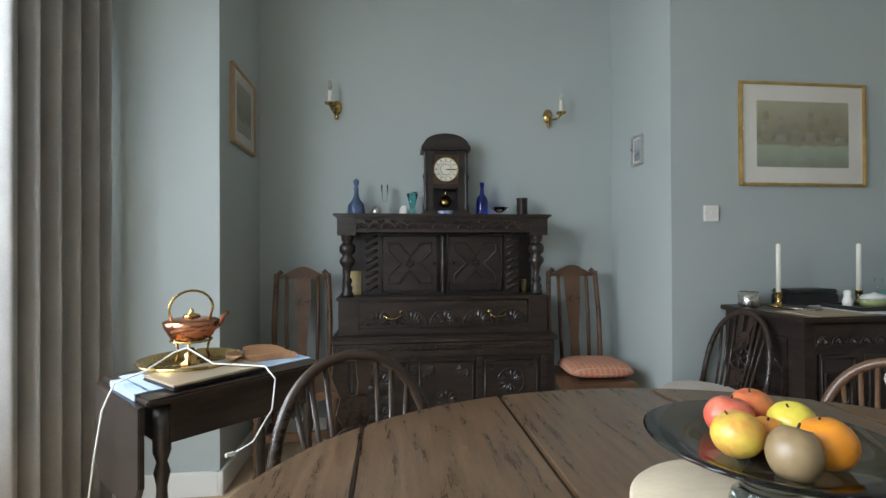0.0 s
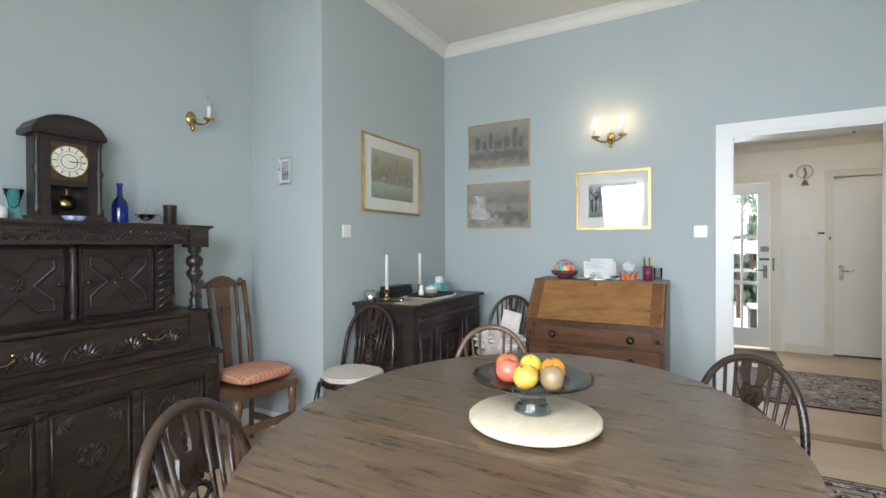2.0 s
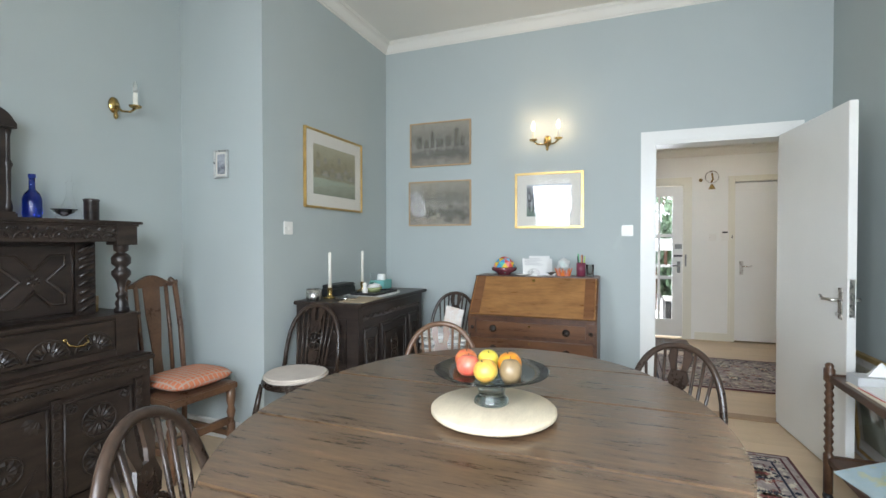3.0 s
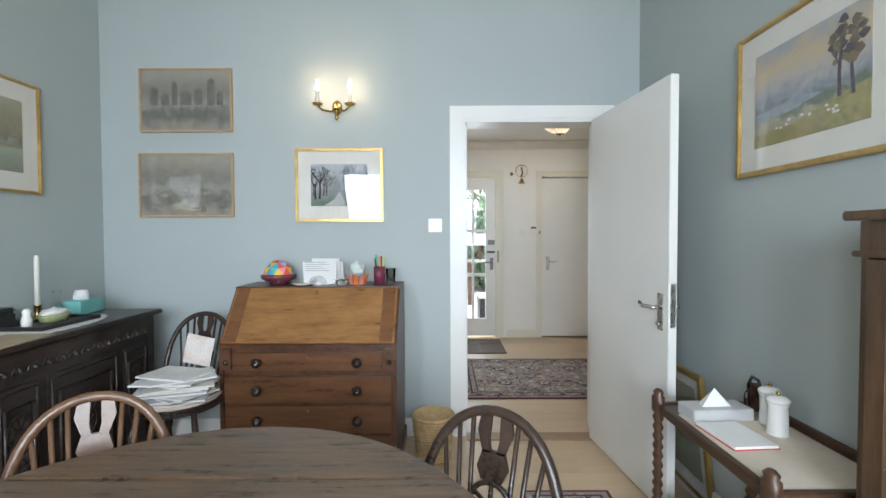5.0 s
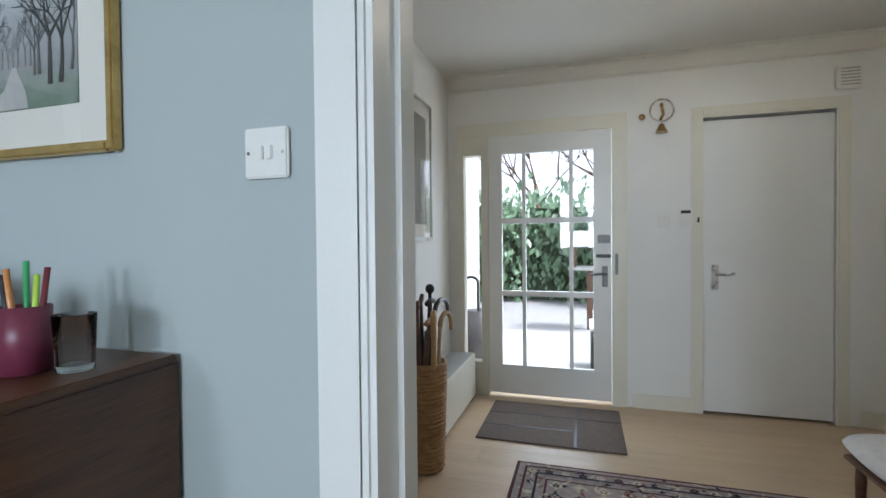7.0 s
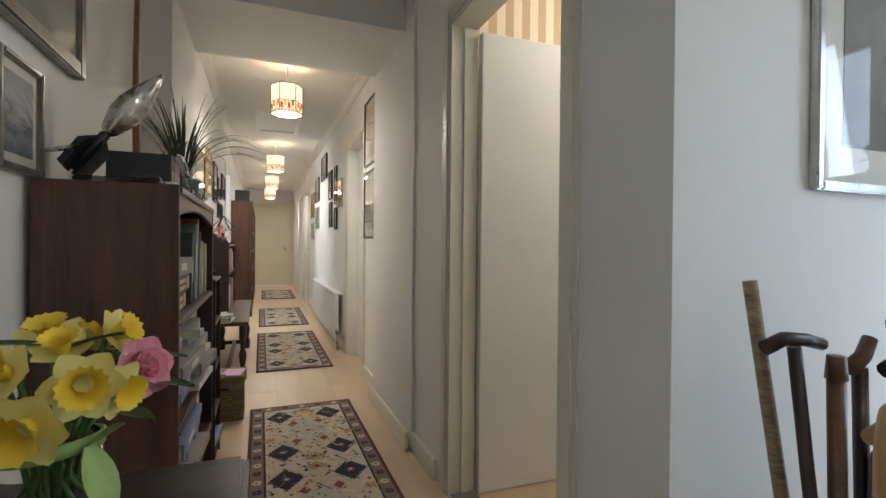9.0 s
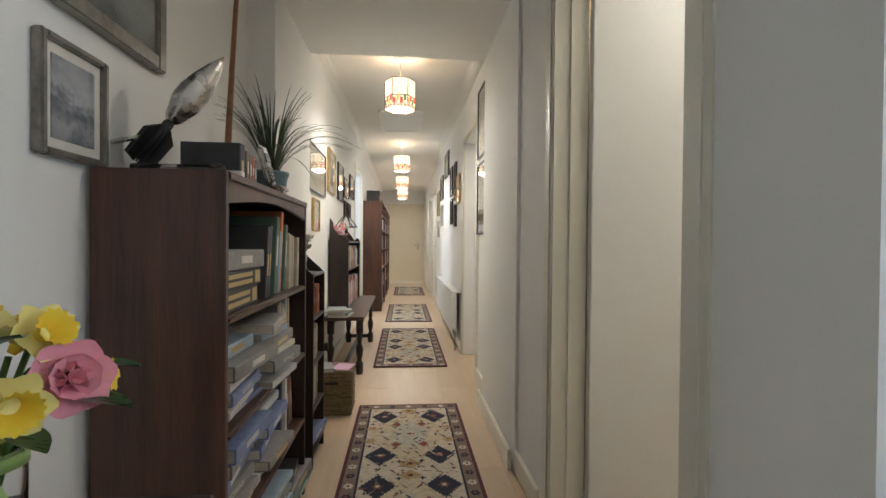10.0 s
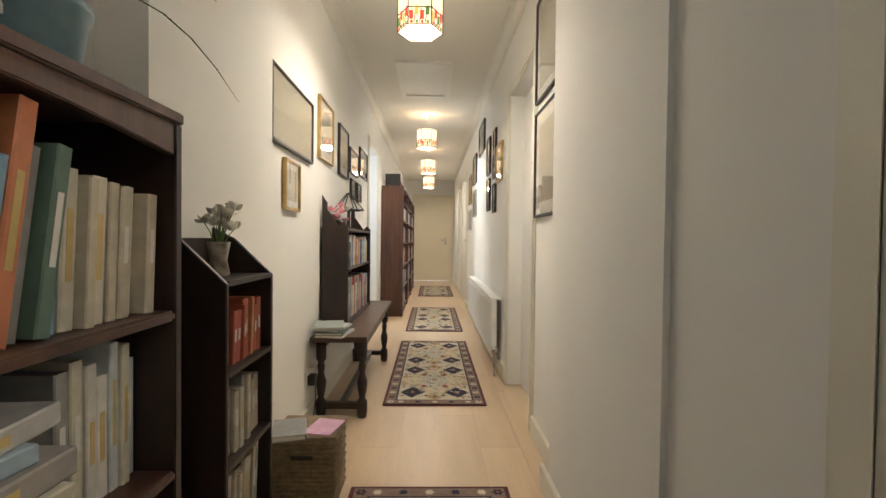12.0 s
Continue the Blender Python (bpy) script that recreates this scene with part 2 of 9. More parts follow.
def thing(name, label, category, m=None, group=""):
    ob = new(name)
    ob.empty_display_size = 0.05
    if m is not None:
        ob.matrix_world = m
    return tagged(ob, label, category, group)


def solid(name, bm, material, label, category, m=None, group=""):
    ob = new(name, mesh_of(name, bm, material))
    if m is not None:
        ob.matrix_world = m
    return tagged(ob, label, category, group)


def setting(name, bm, material, label="", category=""):
    ob = new(name, mesh_of(name, bm, material))
    return tagged(ob, label, category, kind="structure")


# ---- rooms ----
CD, CH = 3.11, 2.46          # ceilings of the dining room and of the hall
# dining room: door wall x 3.72 to 3.90, alcove back y 3.46, garden side y -0.64, bay to x -1.30
setting("wall_dining_door", boxes((3.72, 3.81, 0.47, 2.90, 0, 3.2), (3.72, 3.81, -0.64, -0.39, 0, 3.2), (3.72, 3.81, -0.39, 0.47, 2.02, 3.2)), WALL_BLUE, "pale blue-green painted wall with a doorway", "wall")
setting("wall_hall_west", boxes((3.81, 3.90, 0.47, 2.90, 0, CH), (3.81, 3.90, -1.80, -0.39, 0, CH), (3.81, 3.90, -0.39, 0.47, 2.02, CH)), WALL_WHITE, "white painted hall wall beside the dining room", "wall")
setting("wall_dining_breast", boxes((2.10, 3.72, 2.775, 3.61, 0, 3.2)), WALL_BLUE, "pale blue-green projecting wall", "wall")
setting("wall_dining_alcove", boxes((-0.215, 2.10, 3.46, 3.61, 0, 3.2)), WALL_BLUE, "pale blue-green alcove wall", "wall")
setting("wall_dining_left_breast", boxes((-0.90, -0.215, 2.775, 3.61, 0, 3.2)), WALL_BLUE, "pale blue-green projecting wall by the curtain", "wall")
setting("wall_dining_garden", boxes((-1.45, 3.90, -0.80, -0.64, 0, 3.2)), WALL_BLUE, "pale blue-green side wall", "wall")
setting("wall_bay_side", boxes((-1.45, -0.90, 2.40, 2.78, 0, 3.2)), WALL_BLUE, "side wall of the window bay", "wall")
setting("wall_bay_window", boxes((-1.45, -1.30, 2.27, 2.40, 0, 3.2), (-1.45, -1.30, 1.06, 1.55, 0, 3.2), (-1.45, -1.30, 0.10, 0.38, 0, 3.2), (-1.45, -1.30, -0.64, -0.40, 0, 3.2), (-1.45, -1.30, -0.40, 2.27, 2.52, 3.2), (-1.45, -1.30, -0.40, 2.27, 0, 0.75)), WALL_BLUE, "wall with three sash windows", "wall")
setting("ceiling_dining", boxes((-1.45, 3.90, -0.80, 3.61, CD, CD + 0.12)), CEIL, "cream painted ceiling", "ceiling")


def cornice(name, runs, z, size, material, label):
    """Stepped and hollowed moulding along straight runs; each run is (x0, y0, x1, y1, nx, ny)."""
    bm = bmesh.new()
    prof = [(0, -1.0), (0.10, -1.0), (0.10, -0.86), (0.22, -0.80), (0.40, -0.60), (0.60, -0.34), (0.78, -0.22), (0.90, -0.20), (0.90, -0.10), (1.0, -0.10), (1.0, 0.0)]
    for x0, y0, x1, y1, nx, ny in runs:
        a = [bm.verts.new((x0 + nx * p * size, y0 + ny * p * size, z + q * size)) for p, q in prof]
        b = [bm.verts.new((x1 + nx * p * size, y1 + ny * p * size, z + q * size)) for p, q in prof]
        for i in range(len(prof) - 1):
            bm.faces.new((a[i], a[i + 1], b[i + 1], b[i]))
    return setting(name, bm, material, label, "cornice")


cornice("trim_cornice", [(3.72, -0.64, 3.72, 2.775, -1, 0), (3.72, 2.775, 2.10, 2.775, 0, -1), (2.10, 2.775, 2.10, 3.46, -1, 0), (2.10, 3.46, -0.215, 3.46, 0, -1), (-0.215, 3.46, -0.215, 2.775, 1, 0), (-0.90, 2.775, -0.215, 2.775, 0, -1), (-1.3, -0.64, 3.72, -0.64, 0, 1)], CD, 0.085, CEIL, "cream moulded plaster cornice")

# hall and corridor
setting("wall_hall_front", boxes((6.60, 6.75, -1.80, -1.39, 0, CH), (6.60, 6.75, -0.635, -0.15, 0, CH), (6.60, 6.75, 1.10, 1.17, 0, CH), (6.60, 6.75, -0.15, 1.10, 2.06, CH), (6.60, 6.75, -1.39, -0.635, 2.02, CH)), WALL_WHITE, "white front wall of the hall", "wall")
setting("wall_hall_canes", boxes((5.15, 6.75, 1.17, 1.32, 0, CH)), WALL_WHITE, "white wall behind the walking sticks", "wall")
setting("wall_corridor_east", boxes((5.15, 5.27, 1.32, 1.53, 0, CH), (5.15, 5.27, 2.33, 2.80, 0, CH), (5.15, 5.27, 1.53, 2.33, 2.02, CH), (5.135, 5.27, 2.80, 3.70, 0, CH), (5.19, 5.34, 3.70, 4.30, 0, CH), (5.19, 5.34, 5.06, 9.0, 0, CH), (5.19, 5.34, 9.75, 10.3, 0, CH), (5.19, 5.34, 11.05, 13.3, 0, CH), (5.19, 5.34, 4.30, 5.06, 2.0, CH), (5.19, 5.34, 9.0, 9.75, 2.0, CH), (5.19, 5.34, 10.3, 11.05, 2.0, CH)), WALL_WHITE, "white corridor wall with doorways", "wall")
setting("wall_corridor_west", boxes((3.85, 4.02, 2.90, 3.70, 0, CH), (3.84, 3.99, 3.70, 6.68, 0, CH), (3.84, 3.99, 7.43, 13.3, 0, CH), (3.84, 3.99, 6.68, 7.43, 2.0, CH)), WALL_WHITE, "white corridor wall hung with pictures", "wall")
setting("wall_corridor_end", boxes((3.84, 4.25, 13.24, 13.40, 0, CH), (5.09, 5.34, 13.24, 13.40, 0, CH), (4.25, 5.09, 13.24, 13.40, 2.04, CH)), WALL_WHITE, "white end wall of the corridor", "wall")
setting("wall_hall_back", boxes((3.84, 6.75, -1.95, -1.80, 0, CH)), WALL_WHITE, "white hall wall", "wall")
setting("beam_corridor", boxes((4.02, 5.135, 2.95, 3.70, 2.245, CH)), WALL_WHITE, "white boxed beam across the corridor", "beam")
setting("ceiling_hall", boxes((3.84, 6.75, -1.95, 13.4, CH, CH + 0.12)), CEIL, "white painted ceiling", "ceiling")
setting("floor", boxes((-1.45, 6.75, -1.95, 13.4, -0.12, -0.004)), FLOOR_MAT, "pale beech-effect floor", "floor")


# ---- pictures ----
def scenic(name, stops, wob=0.25, scale=14.0, h=0.3):
    """A print or painting: soft bands from bottom to top, broken by brushwork."""
    m = bpy.data.materials.new(name)
    m.use_nodes = True
    n, l = m.node_tree.nodes, m.node_tree.links
    p = n["Principled BSDF"]
    tc, sep, no, no2 = n.new("ShaderNodeTexCoord"), n.new("ShaderNodeSeparateXYZ"), n.new("ShaderNodeTexNoise"), n.new("ShaderNodeTexNoise")
    l.new(tc.outputs["Object"], sep.inputs[0])
    l.new(tc.outputs["Object"], no.inputs["Vector"])
    l.new(tc.outputs["Object"], no2.inputs["Vector"])
    no.inputs["Scale"].default_value, no.inputs["Detail"].default_value = scale, 8
    no2.inputs["Scale"].default_value, no2.inputs["Detail"].default_value = scale * 5, 4
    mr = n.new("ShaderNodeMapRange")
    mr.inputs["From Min"].default_value, mr.inputs["From Max"].default_value = -h / 2, h / 2
    l.new(sep.outputs["Z"], mr.inputs["Value"])
    ma = n.new("ShaderNodeMath")
    ma.operation = "MULTIPLY_ADD"
    ma.inputs[1].default_value = wob
    l.new(no.outputs["Fac"], ma.inputs[0])
    l.new(mr.outputs["Result"], ma.inputs[2])
    mb = n.new("ShaderNodeMath")
    mb.operation = "MULTIPLY_ADD"
    mb.inputs[1].default_value = wob * 0.6
    l.new(no2.outputs["Fac"], mb.inputs[0])
    l.new(ma.outputs[0], mb.inputs[2])
    sh = n.new("ShaderNodeMath")
    sh.operation = "SUBTRACT"
    sh.inputs[1].default_value = wob * 0.8
    l.new(mb.outputs[0], sh.inputs[0])
    r = n.new("ShaderNodeValToRGB")
    el = r.color_ramp.elements
    el[0].position, el[0].color = stops[0][0], (*stops[0][1], 1)
    el[1].position, el[1].color = stops[-1][0], (*stops[-1][1], 1)
    for pos, c in stops[1:-1]:
        e = el.new(pos)
        e.color = (*c, 1)
    l.new(sh.outputs[0], r.inputs["Fac"])
    l.new(r.outputs["Color"], p.inputs["Base Color"])
    p.inputs["Roughness"].default_value = 0.85
    return m


SHIPS = scenic("ships_print", [(0.0, (0.25, 0.27, 0.20)), (0.3, (0.36, 0.38, 0.28)), (0.42, (0.20, 0.19, 0.13)), (0.6, (0.30, 0.27, 0.17)), (1.0, (0.42, 0.39, 0.27))], 0.3, 12, 0.36)
SEPIA = scenic("sepia_engraving", [(0.0, (0.30, 0.27, 0.22)), (0.25, (0.14, 0.13, 0.11)), (0.45, (0.30, 0.28, 0.24)), (0.6, (0.20, 0.19, 0.16)), (1.0, (0.34, 0.31, 0.25))], 0.5, 16, 0.38)
AVENUE = scenic("avenue_print", [(0.0, (0.10, 0.16, 0.11)), (0.22, (0.22, 0.26, 0.22)), (0.35, (0.30, 0.30, 0.30)), (0.7, (0.42, 0.43, 0.44)), (1.0, (0.50, 0.51, 0.53))], 0.3, 22, 0.30)
LAND = scenic("landscape_watercolour", [(0.0, (0.26, 0.24, 0.10)), (0.2, (0.42, 0.38, 0.28)), (0.32, (0.15, 0.18, 0.12)), (0.45, (0.30, 0.32, 0.36)), (0.6, (0.48, 0.44, 0.40)), (0.8, (0.55, 0.44, 0.27)), (1.0, (0.36, 0.37, 0.42))], 0.45, 9, 0.36)
SEA = scenic("sea_photograph", [(0.0, (0.10, 0.11, 0.12)), (0.3, (0.30, 0.31, 0.33)), (0.42, (0.12, 0.13, 0.15)), (0.6, (0.42, 0.43, 0.46)), (1.0, (0.20, 0.21, 0.24))], 0.6, 16, 0.24)
WAVE = scenic("wave_painting", [(0.0, (0.06, 0.07, 0.07)), (0.3, (0.30, 0.32, 0.28)), (0.5, (0.14, 0.15, 0.14)), (1.0, (0.34, 0.34, 0.30))], 0.5, 5, 0.4)
BEIGE_ART = scenic("faded_print", [(0.0, (0.42, 0.38, 0.28)), (0.5, (0.50, 0.46, 0.35)), (1.0, (0.46, 0.42, 0.31))], 0.6, 14, 0.3)
WOODCUT = scenic("woodland_print", [(0.0, (0.16, 0.16, 0.14)), (0.5, (0.28, 0.28, 0.25)), (1.0, (0.20, 0.20, 0.18))], 0.9, 18, 0.6)


def picture(w, h, fw, fm, mount, art, label, m, depth=0.022, name="framed_picture", group=""):
    """A framed picture, centred on its wall point, facing -y of m; mount is the width of the card round the image."""
    p = thing(name, label, "picture", m, group)
    bm = bmesh.new()
    for s in (-1, 1):
        for a, b in (((s * (w / 2 - fw / 2), 0), (fw, h)), ((0, s * (h / 2 - fw / 2)), (w - 2 * fw, fw))):
            box(bm, a[0] - b[0] / 2, a[0] + b[0] / 2, -depth, 0, a[1] - b[1] / 2, a[1] + b[1] / 2, bev=min(0.004, fw / 4))
    part("frame", bm, fm, p)
    if mount:
        part("mount", boxes((-w / 2 + fw, w / 2 - fw, -depth * 0.45, -0.002, -h / 2 + fw, h / 2 - fw)), MOUNT, p, "cream card mount")
        iw, ih = w / 2 - fw - mount, h / 2 - fw - mount
    else:
        iw, ih = w / 2 - fw, h / 2 - fw
    img = part("image", boxes((-iw, iw, -depth * 0.55, -0.003, -ih, ih)), art, p)
    g = part("glass", boxes((-w / 2 + fw, w / 2 - fw, -depth * 0.75, -depth * 0.68, -h / 2 + fw, h / 2 - fw)), PANE, p)
    g.visible_shadow = False
    return p


FACE_D = lambda y, z: pose(3.719, y, z, 0, 0, -90)        # on the door wall, looking into the dining room
INK = mat("print_ink", (0.12, 0.11, 0.09), (0.19, 0.175, 0.14), 0.9, 30)
INK_PALE = mat("print_pale_ink", (0.34, 0.31, 0.24), (0.26, 0.24, 0.19), 0.9, 30)


def printed(p, name, pts, material, y=-0.0126):
    """A flat printed shape on a picture."""
    part(name, slab(pts, 0, 0.0003, 0, pose(0, y, 0, 90)), material, p)


def harbour(p):
    for x, w, h in ((-0.20, 0.05, 0.10), (-0.13, 0.05, 0.06), (-0.07, 0.035, 0.13), (0.0, 0.07, 0.07), (0.08, 0.05, 0.09), (0.16, 0.045, 0.15), (0.215, 0.04, 0.07)):
        printed(p, "printed_tower", [(x - w / 2, -0.03), (x + w / 2, -0.03), (x + w / 2, h - 0.03), (x, h - 0.012), (x - w / 2, h - 0.03)], INK)
    for x, w in ((-0.03, 0.05), (0.06, 0.035), (0.13, 0.03), (-0.15, 0.03)):
        printed(p, "printed_boat", [(x - w, -0.105), (x + w, -0.105), (x + w * 0.7, -0.085), (x + w * 0.1, -0.03), (x - w * 0.6, -0.085)], INK)


def hillside(p):
    random.seed(19)
    for k in range(18):
        x, z = random.uniform(-0.24, 0.24), random.uniform(-0.16, 0.0)
        w = random.uniform(0.02, 0.05)
        printed(p, "printed_clump", [(x + w * math.cos(a * 0.7) * random.uniform(0.6, 1.1), z + w * 0.6 * math.sin(a * 0.7) * random.uniform(0.6, 1.1)) for a in range(9)], INK if k % 3 else INK_PALE, -0.0124 - 0.00005 * k)


def tall_ships(p, w, z0, y):
    for i in range(6):
        x = -w + w * 2 * (i + 0.5) / 6
        h = 0.17 - 0.03 * (i % 3)
        for k in range(3):
            zq = z0 + 0.02 + h * k / 3
            printed(p, "printed_sail", [(x - 0.034 + 0.006 * k, zq), (x + 0.034 - 0.006 * k, zq), (x + 0.026 - 0.006 * k, zq + h / 3 - 0.008), (x - 0.026 + 0.006 * k, zq + h / 3 - 0.008)], INK_PALE if (i + k) % 2 else SAIL, y)
        printed(p, "printed_hull", [(x - 0.045, z0), (x + 0.045, z0), (x + 0.05, z0 + 0.016), (x - 0.05, z0 + 0.016)], SAIL, y)


SAIL = mat("print_sail", (0.25, 0.22, 0.14), (0.31, 0.28, 0.18), 0.9, 20)
harbour(picture(0.586, 0.40, 0.012, PALE_WOOD, 0, SEPIA, "sepia harbour engraving in a thin pale wood frame", FACE_D(2.226, 2.149)))
hillside(picture(0.600, 0.405, 0.012, PALE_WOOD, 0, SEPIA, "grey engraving of a hillside in a thin pale wood frame", FACE_D(2.232, 1.615)))
av = picture(0.560, 0.465, 0.020, GILT, 0.080, AVENUE, "watercolour of a tree avenue in a gilt frame", FACE_D(1.2625, 1.6125))
INKS = [mat("print_trunk", c, tuple(v * 0.7 for v in c), 0.9) for c in ((0.30, 0.30, 0.30), (0.17, 0.17, 0.165), (0.075, 0.075, 0.07))]


def painted_tree(bm, x, z, h, y):
    """A bare tree in outline: a leaning trunk with forking boughs, kept inside the image."""
    def bough(p, a, L, r, n):
        q = (max(-0.176, min(0.176, p[0] + L * math.sin(a))), min(0.128, p[1] + L * math.cos(a)))
        tube(bm, [(p[0], y, p[1]), ((p[0] + q[0]) / 2 + L * 0.06 * math.sin(9 * a), y, (p[1] + q[1]) / 2), (q[0], y, q[1])], r, 4, r * 0.6)
        if n:
            for d in (random.uniform(-0.75, -0.25), random.uniform(0.2, 0.8), random.uniform(-0.3, 0.3)):
                bough(q, a + d, L * random.uniform(0.55, 0.8), r * 0.58, n - 1)
    bough((x, z), random.uniform(-0.08, 0.08), h * 0.38, h * 0.028, 3)


random.seed(4)
for k, trees in enumerate((((-0.055, 0.11), (-0.035, 0.09), (-0.015, 0.07), (0.012, 0.075), (0.035, 0.09), (0.05, 0.11), (-0.075, 0.12), (0.0, 0.06)),
                           ((-0.10, 0.17), (-0.082, 0.14), (0.075, 0.17), (0.062, 0.13), (-0.16, 0.16), (0.165, 0.17)),
                           ((-0.125, 0.24), (-0.150, 0.20), (0.105, 0.25), (0.135, 0.23)))):
    for x, h in trees:
        bm = bmesh.new()
        painted_tree(bm, x, -0.045 - 0.022 * k, h, -0.0125 - 0.0002 * k)
        bmesh.ops.scale(bm, vec=(1, 0.08, 1), verts=bm.verts[:], space=Matrix.Translation((0, 0.0125 + 0.0002 * k, 0)))
        part("painted_tree", bm, INKS[k], av)
part("painted_path", slab([(-0.10, -0.131), (0.04, -0.131), (0.035, -0.10), (0.006, -0.045), (-0.004, -0.045), (-0.03, -0.09)], 0, 0.0003, m=pose(0, -0.01225, 0, 90)), mat("print_path", (0.50, 0.48, 0.46), (0.40, 0.39, 0.37), 0.9), av)
tall_ships(picture(0.765, 0.571, 0.016, GILT, 0.088, SHIPS, "faded print of tall ships in a gilt frame", pose(2.87, 2.774, 1.80)), 0.27, -0.06, -0.0126)
picture(0.40, 0.417, 0.018, PALE_WOOD, 0.06, SHIPS, "small sailing print in a pale wood frame", pose(-0.214, 3.115, 1.937, 0, 0, 90))
picture(0.115, 0.18, 0.012, SILVER, 0.015, SEA, "tiny photograph in a grey frame", pose(2.099, 3.10, 1.769, 0, 0, -90))
land = picture(0.710, 0.565, 0.020, GILT, 0.085, LAND, "landscape watercolour with a tree in a gilt frame", pose(2.345, -0.639, 1.802, 0, 0, 180))
random.seed(7)
FOLIAGE = [mat("print_foliage", c, tuple(v * 0.6 for v in c), 0.9, 70) for c in ((0.20, 0.15, 0.10), (0.13, 0.10, 0.11), (0.28, 0.22, 0.12))]
printed(land, "painted_field", [(-0.25, -0.175), (0.25, -0.175), (0.25, -0.06), (0.10, -0.085), (-0.05, -0.125), (-0.25, -0.13)], mat("print_field", (0.42, 0.36, 0.15), (0.26, 0.24, 0.11), 0.9, 40))
printed(land, "painted_river", [(-0.25, -0.05), (0.0, -0.035), (0.08, -0.05), (-0.06, -0.075), (-0.25, -0.085)], mat("print_river", (0.36, 0.40, 0.44), (0.26, 0.29, 0.33), 0.9, 40), -0.0127)
for pts in ([(0.135, -0.085), (0.150, -0.085), (0.146, 0.0), (0.156, 0.08), (0.142, 0.08), (0.134, 0.0)], [(0.185, -0.09), (0.200, -0.09), (0.190, 0.0), (0.205, 0.07), (0.192, 0.07), (0.178, 0.0)], [(0.142, 0.0), (0.15, 0.0), (0.115, 0.07), (0.108, 0.07)]):
    printed(land, "painted_trunk", pts, FOLIAGE[1], -0.0128)
for k in range(34):
    a, r = random.uniform(0, 6.28), random.uniform(0, 1) ** 0.5
    x, z, w = 0.165 + 0.070 * r * math.cos(a), 0.075 + 0.075 * r * math.sin(a), random.uniform(0.012, 0.026)
    printed(land, "painted_leaves", [(max(-0.24, min(0.245, x + w * math.cos(q * 0.57) * random.uniform(0.55, 1.15))), min(0.172, z + w * 0.8 * math.sin(q * 0.57) * random.uniform(0.55, 1.15))) for q in range(11)], FOLIAGE[k % 3], -0.0129 - 0.00003 * k)
for k in range(12):
    x, z = random.uniform(-0.14, 0.14), random.uniform(-0.135, -0.10)
    printed(land, "painted_sheep", [(x - 0.007, z), (x + 0.007, z), (x + 0.006, z + 0.007), (x - 0.005, z + 0.008)], MOUNT, -0.0131)


# ---- sconces ----
FLAME_ON = glow("lit_bulb", (1.0, 0.82, 0.55), 6.0)
FROST = glassy("frosted_bulb", (0.95, 0.93, 0.88), 0.35)
CANDLE = mat("candle_wax", (0.80, 0.77, 0.68), (0.76, 0.73, 0.64), 0.5, 6)


def sconce(m, offs, lit, label):
    """A brass wall light with candle arms at the sideways offsets given; m looks out along -y."""
    s = thing("wall_light", label, "wall light", m)
    bp = turned((0.0, 0), (0.032, 0.002), (0.030, 0.010), (0.012, 0.018), (0.0, 0.02), seg=20, m=Matrix.Diagonal((1, 1.5, 1, 1)))
    bmesh.ops.transform(bp, verts=bp.verts[:], matrix=pose(0, 0, 0, 90))
    part("backplate", bp, BRASS, s)
    part("drop", turned((0.0, -0.085), (0.010, -0.075), (0.014, -0.06), (0.008, -0.045), (0.012, -0.03), (0.004, -0.02), y=-0.02, seg=12), BRASS, s)
    for o in offs:
        part("arm", tube(bmesh.new(), [(0, -0.015, -0.005), (o * 0.3, -0.05, -0.035), (o * 0.7, -0.085, -0.035), (o, -0.10, -0.012)], 0.0065, 8), BRASS, s)
        part("drip_pan", turned((0.006, -0.016), (0.030, -0.008), (0.034, 0.002), (0.012, 0.002), x=o, y=-0.10, seg=18), BRASS, s)
        part("candle_tube", turned((0.012, 0.0), (0.012, 0.075), (0.009, 0.078), x=o, y=-0.10, seg=14), CANDLE, s)
        part("bulb", turned((0.007, 0.078), (0.013, 0.095), (0.012, 0.115), (0.004, 0.140), (0.001, 0.148), x=o, y=-0.10, seg=12), FLAME_ON if lit else FROST, s)
        if lit:
            w = m @ Vector((o, -0.10, 0.112))
            lamp("sconce_light", "POINT", pose(*w), 1.6, (1.0, 0.72, 0.40), 0.02)
    return s


sconce(FACE_D(1.272, 2.10), (-0.10, 0.10), True, "brass twin candle wall light, lit, above a picture")
sconce(pose(0.262, 3.459, 2.08), (-0.03,), False, "brass single candle wall light, unlit")
sconce(pose(1.652, 3.459, 2.065), (0.06,), False, "brass single candle wall light, unlit")


def switch(m, label, n=2, w=0.086):
    s = thing("light_switch", label, "switch", m)
    part("plate", boxes((-w / 2, w / 2, -0.010, 0, -w / 2, w / 2), bev=0.003), PLASTIC, s)
    for i in range(n):
        x = (i - (n - 1) / 2) * 0.018
        part("rocker", boxes((x - 0.006, x + 0.006, -0.014, -0.009, -0.012, 0.012), bev=0.0015), PLASTIC, s)
    for x in (-0.034, 0.034):
        part("screw", turned((0.003, 0), (0.003, 0.0014), x=x, z=0.0, y=-0.0095, seg=8, m=pose(0, 0, 0, 90)), CHROME, s)
    return s


switch(FACE_D(0.655, 1.355), "square white double light switch", 2)
switch(pose(2.325, 2.774, 1.362), "square white light switch", 1)


